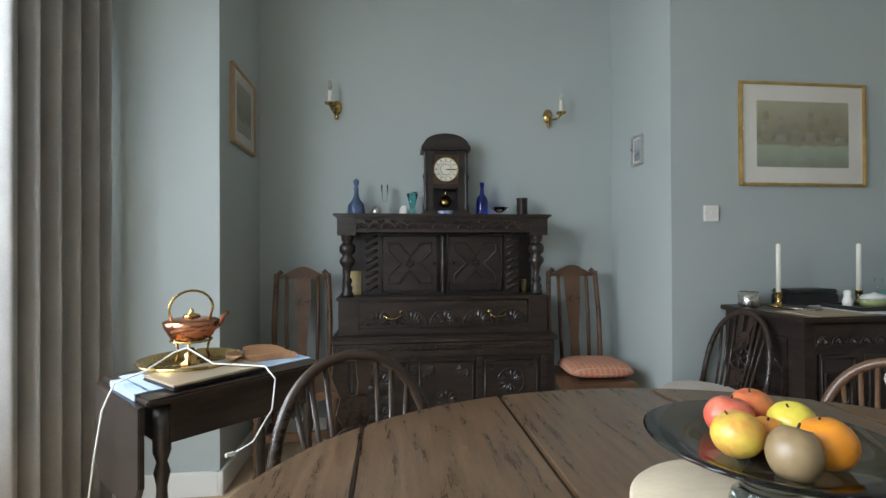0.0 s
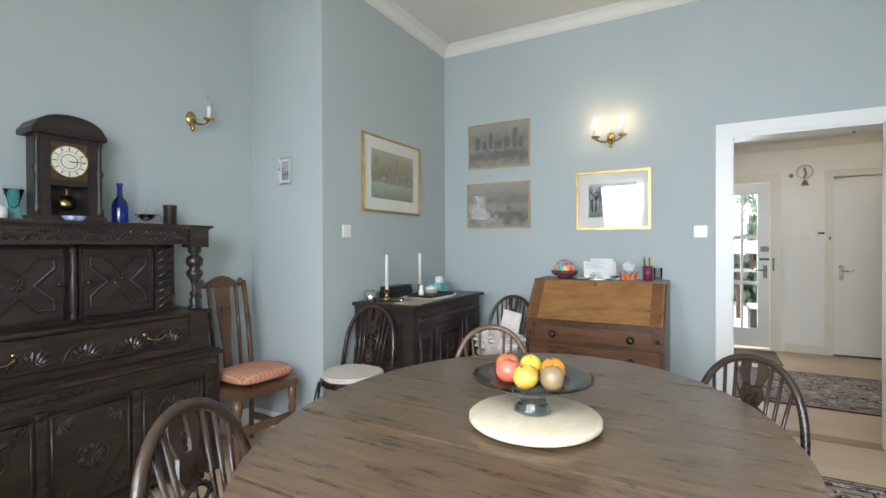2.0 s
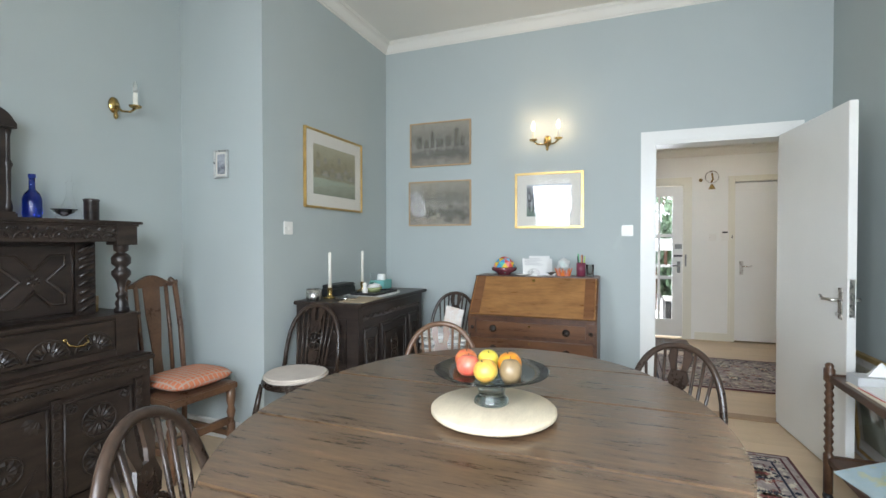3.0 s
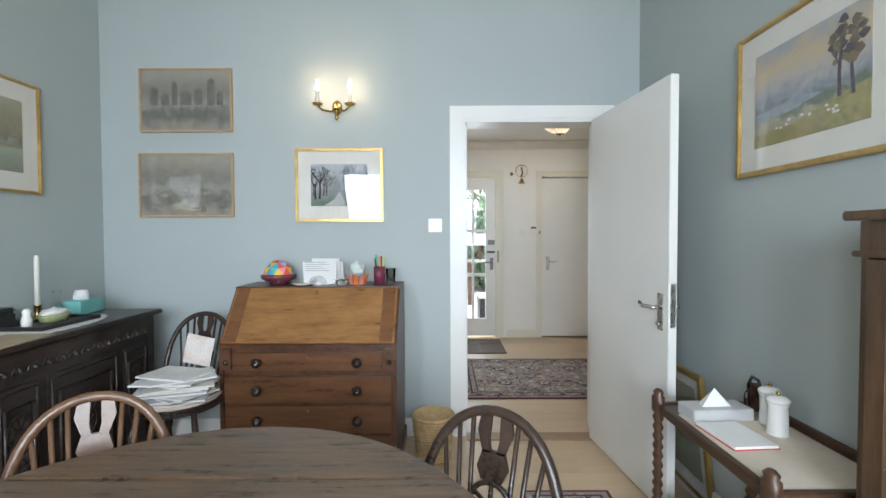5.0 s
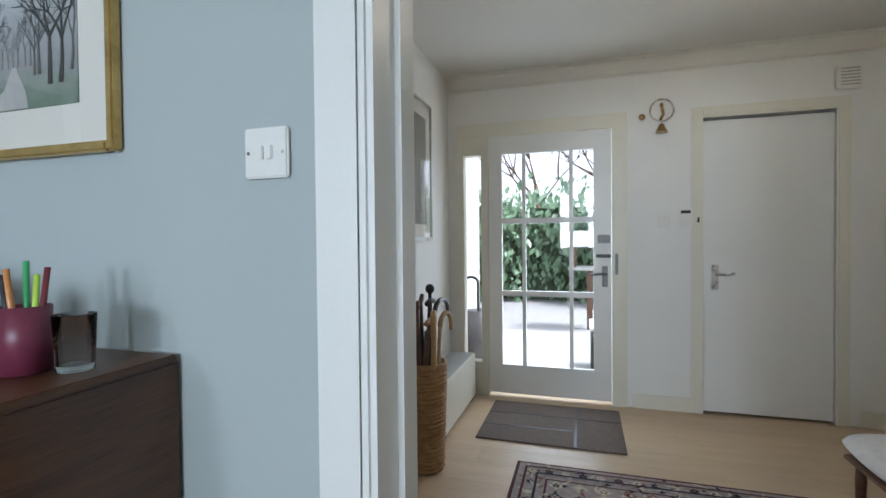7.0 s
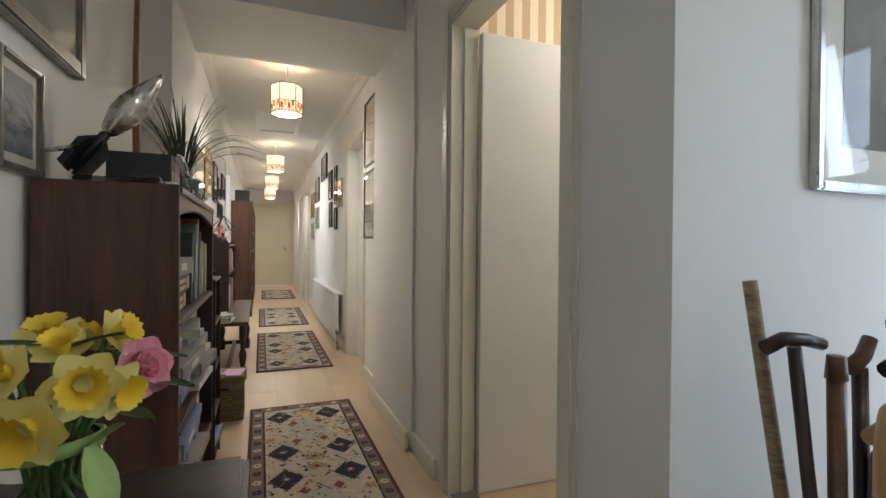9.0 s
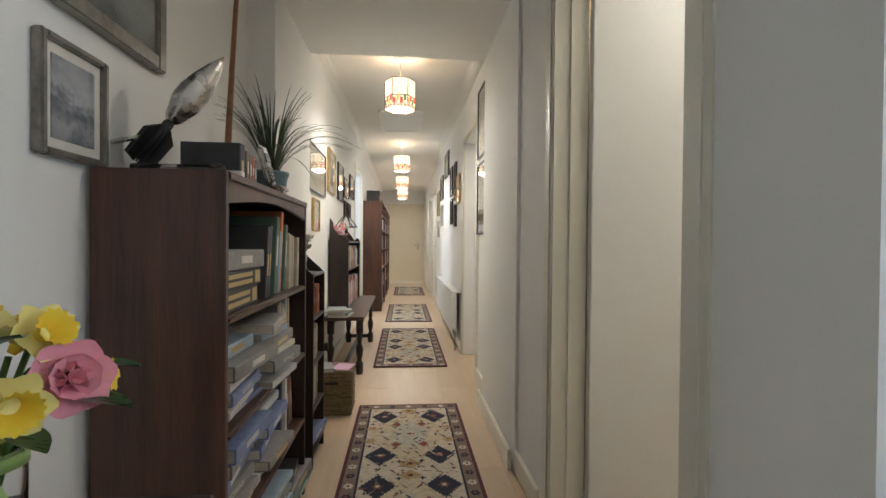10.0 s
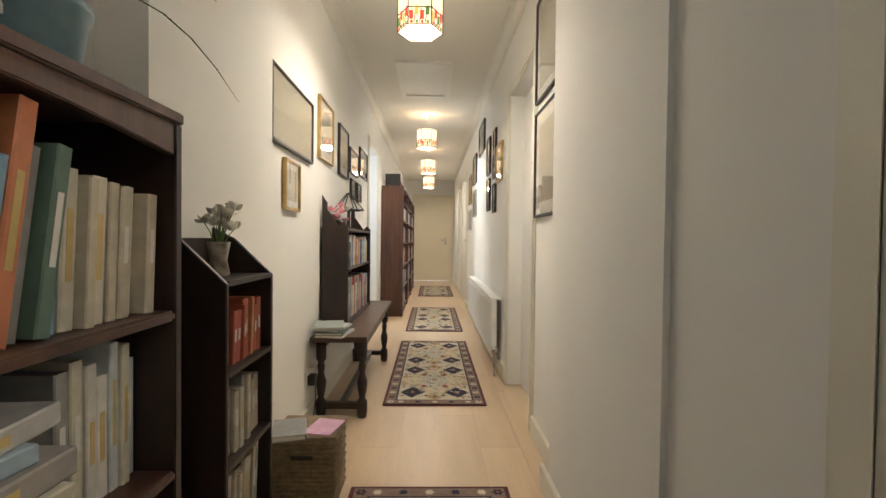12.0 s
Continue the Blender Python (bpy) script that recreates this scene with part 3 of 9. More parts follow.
# ---- carving helpers ----
def ring(bm, x, y, z, r, t=0.004, a0=0, a1=360, n=20):
    """A raised circle or arch on an upright face that looks along -y."""
    pts = [(x + r * math.cos(radians(a0 + (a1 - a0) * i / n)), y, z + r * math.sin(radians(a0 + (a1 - a0) * i / n))) for i in range(n + (0 if a1 - a0 >= 360 else 1))]
    tube(bm, pts, t, 5, closed=a1 - a0 >= 360)


def petals(bm, x, y, z, r, n=8, a0=0, a1=360, w=0.3):
    for i in range(n):
        a = radians(a0 + (a1 - a0) * (i + 0.5) / n)
        d = Vector((math.cos(a), 0, math.sin(a)))
        s = Vector((-math.sin(a), 0, math.cos(a))) * r * w
        c = Vector((x, y, z))
        q = [c + d * r * 0.2, c + d * r * 0.65 + s, c + d * r, c + d * r * 0.65 - s]
        top = bm.verts.new(c + d * r * 0.6 + Vector((0, -0.007, 0)))
        vs = [bm.verts.new(v) for v in q]
        for k in range(4):
            bm.faces.new((vs[k], vs[(k + 1) % 4], top))


def moulding(bm, pts, y, t=0.006, closed=True):
    tube(bm, [(x, y, z) for x, z in pts], t, 6, closed=closed)


# ---- court cupboard ----
cup = thing("court_cupboard", "tall carved black-brown oak court cupboard against the wall", "cupboard", pose(0.9135, 3.46, 0) @ Matrix.Diagonal((1.044, 1, 1, 1)))
W = 0.60                                        # half the width of the top
part("base", boxes((-0.585, 0.585, -0.42, -0.003, 0.06, 0.655), (-0.60, -0.53, -0.428, -0.36, 0, 0.655), (0.53, 0.60, -0.428, -0.36, 0, 0.655), (-0.60, -0.53, -0.07, -0.003, 0, 0.10), (0.53, 0.60, -0.07, -0.003, 0, 0.10)), DARK_OAK, cup)
part("ledge", boxes((-0.615, 0.615, -0.452, -0.002, 0.655, 0.678), (-0.605, 0.605, -0.44, -0.003, 0.678, 0.688), bev=0.004), DARK_OAK_H, cup)
bm = boxes((-0.59, 0.59, -0.437, -0.418, 0.575, 0.650))
for i in range(27):
    ring(bm, -0.56 + i * 0.043, -0.438, 0.612, 0.020, 0.004, 0, 180, 8)
    petals(bm, -0.56 + i * 0.043, -0.437, 0.606, 0.018, 3, 0, 180)
part("lower_frieze", bm, DARK_OAK_H, cup, "carved lower frieze")
for i, x in enumerate((-0.355, 0.0, 0.355)):
    bm = boxes((x - 0.155, x + 0.155, -0.428, -0.418, 0.10, 0.55))
    moulding(bm, [(x - 0.145, 0.11), (x + 0.145, 0.11), (x + 0.145, 0.54), (x - 0.145, 0.54)], -0.430, 0.007)
    if i == 1:
        moulding(bm, [(x, 0.13), (x + 0.125, 0.325), (x, 0.52), (x - 0.125, 0.325)], -0.430, 0.008)
        ring(bm, x, -0.430, 0.325, 0.062)
        petals(bm, x, -0.429, 0.325, 0.058, 10)
        for sx, sz in ((-1, -1), (-1, 1), (1, -1), (1, 1)):
            petals(bm, x + sx * 0.12, -0.429, 0.325 + sz * 0.185, 0.07, 4, {(-1, -1): 0, (-1, 1): 270, (1, -1): 90, (1, 1): 180}[(sx, sz)], {(-1, -1): 90, (-1, 1): 360, (1, -1): 180, (1, 1): 270}[(sx, sz)])
    else:
        for k in (0.24, 0.42):
            ring(bm, x, -0.430, k, 0.075, 0.005)
            petals(bm, x, -0.429, k, 0.070, 14, w=0.16)
        for sx in (-1, 1):
            ring(bm, x + sx * 0.115, -0.430, 0.51, 0.022)
            petals(bm, x + sx * 0.115, -0.429, 0.51, 0.02, 6)
    part("carved_panel", bm, DARK_OAK, cup)
for x in (-0.54, -0.178, 0.178, 0.54):
    bm = boxes((x - 0.020, x + 0.020, -0.434, -0.418, 0.08, 0.57))
    for k in range(11):
        ring(bm, x, -0.434, 0.12 + k * 0.042, 0.015, 0.0035, n=10)
    part("carved_stile", bm, DARK_OAK, cup)
part("drawer_case", boxes((-0.575, 0.575, -0.36, -0.003, 0.688, 0.885), (-0.578, -0.47, -0.372, -0.35, 0.69, 0.885), (0.47, 0.578, -0.372, -0.35, 0.69, 0.885), (-0.47, 0.47, -0.366, -0.35, 0.69, 0.725)), DARK_OAK_H, cup)
dr = part("drawer", boxes((-0.465, 0.465, -0.374, -0.352, 0.73, 0.875), bev=0.003), DARK_OAK_H, cup)
bm = bmesh.new()
for i in range(5):
    x = -0.37 + i * 0.185
    ring(bm, x, -0.376, 0.745, 0.082, 0.005, 0, 180, 14)
    ring(bm, x, -0.376, 0.745, 0.030, 0.004, 0, 180, 10)
    petals(bm, x, -0.375, 0.745, 0.078, 9, 0, 180, 0.13)
part("carving", bm, DARK_OAK, dr)
for x in (-0.29, 0.29):
    bm = tube(bmesh.new(), [(x - 0.045, -0.380, 0.815), (x - 0.04, -0.395, 0.795), (x - 0.015, -0.400, 0.783), (x + 0.015, -0.400, 0.783), (x + 0.04, -0.395, 0.795), (x + 0.045, -0.380, 0.815)], 0.0045, 7)
    for s in (-0.045, 0.045):
        lathe(bm, [(0.011, 0), (0.009, 0.004), (0.004, 0.006)], x + s, -0.374, 0.815, 10, pose(0, 0, 0, 90))
    part("drawer_handle", bm, BRASS, dr, "swan-neck brass handle")
part("shelf", boxes((-0.59, 0.59, -0.385, -0.002, 0.885, 0.903), bev=0.004), DARK_OAK_H, cup)
part("upper_case", boxes((-0.455, 0.455, -0.24, -0.003, 0.903, 1.272), (-0.59, 0.59, -0.02, -0.003, 0.903, 1.272)), DARK_OAK, cup)
for s in (-1, 1):
    bm = boxes((s * 0.405 - 0.045, s * 0.405 + 0.045, -0.252, -0.238, 0.91, 1.265))
    for k in range(8):
        z = 0.925 + k * 0.042
        tube(bm, [(s * 0.405 - 0.032, -0.253, z), (s * 0.405, -0.258, z + 0.022), (s * 0.405 + 0.032, -0.253, z + 0.036)], 0.010, 6)
    part("carved_pilaster", bm, DARK_OAK, cup)
    x = s * 0.19
    d = part("door", boxes((x - 0.165, x + 0.165, -0.256, -0.238, 0.915, 1.262), bev=0.003), DARK_OAK, cup)
    bm = bmesh.new()
    a, b, c = 0.122, 0.035, 0.118
    moulding(bm, [(x - a, 1.09 + c), (x - a + 0.06, 1.09 + c), (x, 1.09 + 0.045), (x + a - 0.06, 1.09 + c), (x + a, 1.09 + c), (x + a, 1.09 + 0.07), (x + 0.05, 1.09), (x + a, 1.09 - 0.07), (x + a, 1.09 - c), (x + a - 0.06, 1.09 - c), (x, 1.09 - 0.045), (x - a + 0.06, 1.09 - c), (x - a, 1.09 - c), (x - a, 1.09 - 0.07), (x - 0.05, 1.09), (x - a, 1.09 + 0.07)], -0.258, 0.0075)
    petals(bm, x, -0.257, 1.09, 0.03, 6)
    moulding(bm, [(x - 0.155, 0.925), (x + 0.155, 0.925), (x + 0.155, 1.252), (x - 0.155, 1.252)], -0.257, 0.005)
    part("cross_moulding", bm, DARK_OAK_H, d)
    part("knob", turned((0.006, 0), (0.006, 0.010), (0.012, 0.016), (0.010, 0.024), (0.0, 0.026), x=x - s * 0.135, y=-0.256, z=1.09, seg=12, m=pose(0, 0, 0, 90)), DARK_OAK, d)
    part("bulb_post", turned((0.034, 0.0), (0.034, 0.02), (0.024, 0.03), (0.030, 0.05), (0.018, 0.07), (0.026, 0.085), (0.026, 0.10), (0.014, 0.11), (0.020, 0.15), (0.026, 0.17), (0.042, 0.195), (0.042, 0.215), (0.024, 0.235), (0.042, 0.255), (0.044, 0.285), (0.030, 0.305), (0.018, 0.312), (0.032, 0.322), (0.034, 0.345), (0.034, 0.37), x=s * 0.535, y=-0.315, z=0.903, seg=20), DARK_OAK, cup, "bulbous turned corner post")
part("baluster", turned((0.012, 0), (0.018, 0.02), (0.010, 0.04), (0.015, 0.06), (0.015, 0.20), (0.010, 0.22), (0.016, 0.30), (0.010, 0.315), (0.018, 0.33), (0.012, 0.352), x=0.0, y=-0.258, z=0.91, seg=12), DARK_OAK, cup)
part("canopy", boxes((-0.58, 0.58, -0.355, -0.003, 1.272, 1.352), (-0.585, -0.485, -0.366, -0.28, 1.255, 1.352), (0.485, 0.585, -0.366, -0.28, 1.255, 1.352)), DARK_OAK_H, cup)
bm = bmesh.new()
for i in range(14):
    x = -0.455 + i * 0.07
    ring(bm, x, -0.357, 1.285, 0.032, 0.006, 0, 180, 10)
    petals(bm, x, -0.356, 1.288, 0.028, 4, 0, 180, 0.22)
    petals(bm, x + 0.035, -0.356, 1.345, 0.028, 3, 200, 340, 0.25)
part("carved_frieze", bm, DARK_OAK, cup)
part("cornice_board", boxes((-0.595, 0.595, -0.372, -0.002, 1.352, 1.362), (-0.605, 0.605, -0.385, -0.001, 1.362, 1.377), bev=0.003), DARK_OAK_H, cup)

TOPZ = 1.377
# ---- mantel clock and glass on the cupboard ----
clock = thing("mantel_clock", "dark wooden mantel clock with white dial and arched top", "clock", pose(0.945, 3.355, TOPZ) @ Matrix.Diagonal((1.13, 1, 1.14, 1)))
part("plinth", boxes((-0.135, 0.135, -0.075, 0.10, 0, 0.028), bev=0.006), DARK_OAK_H, clock)
part("case", boxes((-0.105, -0.068, -0.06, 0.09, 0.028, 0.36), (0.068, 0.105, -0.06, 0.09, 0.028, 0.36), (-0.07, 0.07, 0.03, 0.09, 0.028, 0.36), (-0.07, 0.07, -0.055, 0.03, 0.335, 0.36), (-0.07, 0.07, -0.05, 0.03, 0.155, 0.18), bev=0.003), DARK_OAK, clock)
part("dial_board", boxes((-0.068, 0.068, -0.045, -0.038, 0.18, 0.335)), mat("dial_board", (0.10, 0.05, 0.025), (0.06, 0.03, 0.015), 0.4, 10), clock)
for s in (-1, 1):
    part("side_post", turned((0.014, 0), (0.016, 0.02), (0.010, 0.05), (0.012, 0.17), (0.018, 0.19), (0.010, 0.21), (0.010, 0.30), (0.016, 0.33), x=s * 0.112, y=-0.05, z=0.028, seg=12), DARK_OAK, clock)
part("dial", turned((0.066, 0), (0.066, 0.004), y=-0.046, z=0.258, seg=40, m=pose(0, 0, 0, 90)), mat("clock_dial", (0.78, 0.74, 0.62), (0.74, 0.70, 0.58), 0.4, 6), clock, "cream dial")
bm = bmesh.new()
for i in range(12):
    a = radians(i * 30)
    tube(bm, [(0.048 * math.sin(a), -0.0515, 0.258 + 0.048 * math.cos(a)), (0.060 * math.sin(a), -0.0515, 0.258 + 0.060 * math.cos(a))], 0.0022, 4)
ring(bm, 0, -0.051, 0.258, 0.030, 0.0014)
ring(bm, 0, -0.051, 0.258, 0.043, 0.0008)
part("numerals", bm, BLACK, clock)
part("hour_hand", tube(bmesh.new(), [(0, -0.053, 0.258), (0.030, -0.053, 0.256)], 0.002, 5), BLACK, clock)
part("minute_hand", tube(bmesh.new(), [(0, -0.054, 0.258), (0.050, -0.054, 0.259)], 0.0015, 5), BLACK, clock)
part("bezel", tube(bmesh.new(), [(0.068 * math.cos(i * 0.2244), -0.052, 0.258 + 0.068 * math.sin(i * 0.2244)) for i in range(28)], 0.004, 6, closed=True), BRASS, clock)
part("pendulum", turned((0.0, 0), (0.032, 0.001), (0.034, 0.005), (0.0, 0.009), y=-0.02, z=0.085, seg=24, m=pose(0, 0, 0, 90)), BRASS, clock, "brass pendulum bob")
part("pendulum_rod", tube(bmesh.new(), [(0, -0.016, 0.10), (0, -0.016, 0.165)], 0.003, 6), BRASS, clock)
arcpts = [(-0.135, 0.0), (0.135, 0.0), (0.135, 0.02)] + [(0.125 * math.cos(radians(a)), 0.025 + 0.065 * math.sin(radians(a))) for a in range(10, 171, 10)] + [(-0.135, 0.02)]
part("arched_top", slab(arcpts, -0.10, 0.08, 0.004, pose(0, 0.0, 0.36, 90)), DARK_OAK, clock)


def glassware(name, prof, x, y, label, material=None, z=TOPZ, cat="glassware", seg=24):
    return solid(name, turned(*prof, seg=seg), material or GLASS, label, cat, pose(x, y, z))


COBALT = glassy("cobalt_glass", (0.03, 0.07, 0.55))
SMOKY_BLUE = mat("grey_blue_ceramic", (0.10, 0.15, 0.26), (0.05, 0.08, 0.15), 0.2, 12)
TEAL = glassy("teal_glass", (0.45, 0.86, 0.84), 0.02, 1.15)
glassware("blue_bottle", [(0.036, 0), (0.038, 0.01), (0.038, 0.10), (0.030, 0.125), (0.013, 0.145), (0.012, 0.20), (0.015, 0.202), (0.015, 0.218), (0.0, 0.22)], 1.178, 3.33, "tall cobalt blue glass bottle on the cupboard", COBALT)
glassware("decanter", [(0.045, 0), (0.055, 0.02), (0.050, 0.07), (0.020, 0.11), (0.014, 0.14), (0.014, 0.17), (0.020, 0.175), (0.008, 0.18), (0.016, 0.20), (0.018, 0.22), (0.0, 0.235)], 0.393, 3.33, "grey-blue stoppered decanter on the cupboard", SMOKY_BLUE)
glassware("glass_decanter", [(0.052, 0), (0.060, 0.012), (0.045, 0.05), (0.016, 0.12), (0.012, 0.17), (0.018, 0.20), (0.006, 0.205), (0.014, 0.23), (0.012, 0.255), (0.0, 0.265)], 1.352, 3.35, "clear glass ship's decanter with stopper")
glassware("glass_bowl", [(0.025, 0), (0.030, 0.006), (0.012, 0.015), (0.045, 0.035), (0.055, 0.055), (0.050, 0.055), (0.010, 0.022), (0.0, 0.020)], 1.275, 3.26, "small clear glass bowl")
glassware("dark_jar", [(0.030, 0), (0.034, 0.01), (0.034, 0.105), (0.038, 0.115), (0.034, 0.120), (0.0, 0.120)], 1.432, 3.31, "dark carved wooden jar", DARK_OAK)
glassware("teal_vase", [(0.026, 0), (0.030, 0.01), (0.018, 0.05), (0.020, 0.08), (0.036, 0.14), (0.033, 0.14), (0.015, 0.07), (0.0, 0.05)], 0.737, 3.31, "small teal glass vase on the cupboard", TEAL)
glassware("hourglass", [(0.034, 0), (0.034, 0.008), (0.030, 0.03), (0.006, 0.075), (0.030, 0.12), (0.034, 0.15), (0.034, 0.158), (0.0, 0.158)], 0.756, 3.38, "clear glass hourglass on the cupboard")
glassware("white_salt_pot", [(0.026, 0), (0.028, 0.03), (0.022, 0.055), (0.010, 0.065), (0.0, 0.067)], 0.684, 3.30, "small white china pot", PLASTIC)
glassware("glass_carafe", [(0.035, 0), (0.040, 0.02), (0.030, 0.07), (0.018, 0.11), (0.022, 0.20), (0.019, 0.20), (0.012, 0.1), (0.0, 0.09)], 0.566, 3.36, "tall clear glass carafe")
glassware("blue_bowl", [(0.030, 0), (0.032, 0.006), (0.050, 0.028), (0.047, 0.028), (0.0, 0.008)], 0.933, 3.235, "small blue and white china bowl", mat("willow_china", (0.55, 0.60, 0.75), (0.06, 0.10, 0.40), 0.2, 45))
glassware("silver_tray", [(0.075, 0), (0.080, 0.008), (0.074, 0.008), (0.0, 0.004)], 0.481, 3.29, "small round silver tray", CHROME)
glassware("cruet_bottle", [(0.018, 0), (0.022, 0.01), (0.020, 0.045), (0.008, 0.06), (0.010, 0.10), (0.014, 0.108), (0.0, 0.125)], 0.453, 3.31, "small clear glass cruet bottle", z=TOPZ + 0.009)
glassware("cruet_bottle", [(0.022, 0), (0.028, 0.012), (0.022, 0.038), (0.010, 0.045), (0.0, 0.062)], 0.513, 3.275, "squat silver sugar pot", CHROME, TOPZ + 0.009)
solid("playing_card_box", boxes((-0.033, 0.033, -0.015, 0.015, 0, 0.14), bev=0.002), mat("box_yellow", (0.55, 0.42, 0.16), (0.60, 0.50, 0.30), 0.6, 20), "yellowed slim box standing on the cupboard shelf", "box", pose(0.392, 3.27, 0.904, 0, 0, 10))
solid("beaker", turned((0.025, 0), (0.027, 0.08), (0.023, 0.08), (0.0, 0.01), seg=16), mat("horn_beaker", (0.42, 0.28, 0.12), (0.25, 0.15, 0.06), 0.4, 20), "brown horn beaker on the cupboard shelf", "beaker", pose(1.425, 3.30, 0.904))


# ---- dining table ----
def oval_piece(cx, cy, a, b, x0, x1, z0, z1):
    """The part of an oval top between two straight joints."""
    n, top, bot = 26, [], []
    for i in range(n + 1):
        x = x0 + (x1 - x0) * i / n
        w = b * math.sqrt(max(0.0, 1 - ((x - cx) / a) ** 2))
        top.append((x, cy + w))
        bot.append((x, cy - w))
    pts = bot + top[::-1]
    clean = [p for i, p in enumerate(pts) if (Vector(p) - Vector(pts[i - 1])).length > 1e-4]
    return slab(clean, z0, z1, 0.006)


table = thing("dining_table", "large oval gateleg dining table in worn dark oak", "table", pose(1.18, 1.087, 0))
A, B = 0.876, 0.685
for x0, x1 in ((-A, -0.642), (-0.639, -0.270), (-0.264, 0.188), (0.195, 0.585), (0.588, A)):
    part("top_board", oval_piece(0, 0, A, B, x0, x1, 0.724, 0.75), TABLE_OAK, table)
part("apron", boxes((-0.23, 0.155, -0.53, -0.50, 0.58, 0.722), (-0.23, 0.155, 0.50, 0.53, 0.58, 0.722), (-0.23, -0.205, -0.50, 0.50, 0.58, 0.722), (0.13, 0.155, -0.50, 0.50, 0.58, 0.722)), DARK_OAK_H, table)
LEGP = [(0.034, 0), (0.034, 0.10), (0.020, 0.12), (0.030, 0.16), (0.018, 0.20), (0.024, 0.36), (0.018, 0.50), (0.030, 0.54), (0.020, 0.57), (0.034, 0.59), (0.034, 0.722)]
for x, y in ((-0.21, -0.50), (0.135, -0.50), (-0.21, 0.50), (0.135, 0.50), (-0.56, 0.10), (0.52, -0.22)):
    part("leg", turned(*LEGP, x=x, y=y, seg=14), DARK_OAK, table)
for x0, x1, y0, y1 in ((-0.23, -0.19, -0.48, 0.48), (0.115, 0.155, -0.48, 0.48), (-0.19, 0.115, -0.515, -0.485), (-0.19, 0.115, 0.485, 0.515), (-0.55, -0.21, 0.08, 0.12), (0.135, 0.51, -0.24, -0.20)):
    part("stretcher", boxes((x0, x1, y0, y1, 0.09, 0.13), bev=0.004), DARK_OAK_H, table)

BOARD_M = mat("pale_turned_board", (0.66, 0.56, 0.40), (0.54, 0.45, 0.32), 0.5, 7, stretch=(1, 4, 1), bump=0.05)
susan = thing("lazy_susan", "round pale wooden turntable board on the table", "turntable", pose(1.148, 1.052, 0.751) @ Matrix.Diagonal((0.94, 0.94, 1, 1)))
part("foot", turned((0.09, 0), (0.09, 0.008), seg=32), DARK_OAK, susan)
part("board", turned((0.19, 0.008), (0.198, 0.014), (0.198, 0.024), (0.192, 0.029), (0.0, 0.030), seg=64), BOARD_M, susan)
SMOKE = glassy("smoked_glass", (0.33, 0.36, 0.33), 0.03)
dish = thing("fruit_dish", "wide smoked glass footed dish holding fruit", "dish", pose(1.162, 1.062, 0.782) @ Matrix.Diagonal((0.93, 0.93, 1, 1)))
part("foot", turned((0.052, 0), (0.058, 0.004), (0.054, 0.016), (0.040, 0.030), (0.050, 0.055), (0.062, 0.070), (0.0, 0.066), seg=40), SMOKE, dish)
part("bowl", turned((0.060, 0.066), (0.11, 0.074), (0.165, 0.092), (0.184, 0.100), (0.186, 0.104), (0.180, 0.106), (0.110, 0.082), (0.0, 0.074), seg=64), SMOKE, dish)


def fruit(name, label, r, x, y, z, a, b, sq=0.92, leaf=False):
    f = thing(name, label, "fruit", pose(x, y, z, random.uniform(-20, 20), random.uniform(-20, 20), random.uniform(0, 360)))
    prof = []
    for i in range(13):
        t = math.pi * i / 12
        rr = r * math.sin(t)
        zz = -r * sq * math.cos(t)
        if i < 2 or i > 10:
            zz *= 0.90
        prof.append((max(rr, 0.001), zz))
    part("flesh", turned(*prof, seg=24), mat("skin_" + name, a, b, 0.35, 18, bump=0.06, fine=90), f)
    part("stalk", tube(bmesh.new(), [(0, 0, r * sq * 0.8), (0.002, 0.001, r * sq * 1.08)], 0.0016, 5), DARK_OAK, f)
    return f


random.seed(3)
RED, REDY = (0.62, 0.08, 0.05), (0.55, 0.22, 0.06)
FZ = 0.862
fruit("apple", "red apple in the glass dish", 0.036, 1.212, 1.158, FZ + 0.032, RED, REDY)
fruit("apple", "rosy red apple in the glass dish", 0.037, 1.150, 1.131, FZ + 0.030, RED, (0.65, 0.20, 0.12))
fruit("apple", "yellow and red apple in the glass dish", 0.036, 1.112, 1.066, FZ + 0.030, (0.72, 0.55, 0.08), (0.62, 0.28, 0.06))
fruit("apple", "yellow apple in the glass dish", 0.034, 1.222, 1.088, FZ + 0.034, (0.72, 0.58, 0.07), (0.60, 0.50, 0.06))
fruit("orange", "bright orange in the glass dish", 0.037, 1.206, 1.016, FZ + 0.032, (0.80, 0.30, 0.02), (0.70, 0.24, 0.02), 0.97)
fruit("kiwi", "brown kiwi fruit in the glass dish", 0.033, 1.140, 0.998, FZ + 0.029, (0.30, 0.21, 0.11), (0.21, 0.14, 0.07), 1.15)
fruit("apricot", "small orange fruit between the apples", 0.026, 1.168, 1.075, FZ + 0.025, (0.78, 0.32, 0.05), (0.65, 0.26, 0.05))


# ---- wheelback chairs ----
CHAIR_DK = mat("ebonised_beech", (0.050, 0.030, 0.020), (0.014, 0.010, 0.008), 0.28, 6, bump=0.05, fine=80)
CHAIR_BR = mat("brown_beech", (0.16, 0.085, 0.045), (0.07, 0.035, 0.020), 0.30, 6, bump=0.05, fine=80)


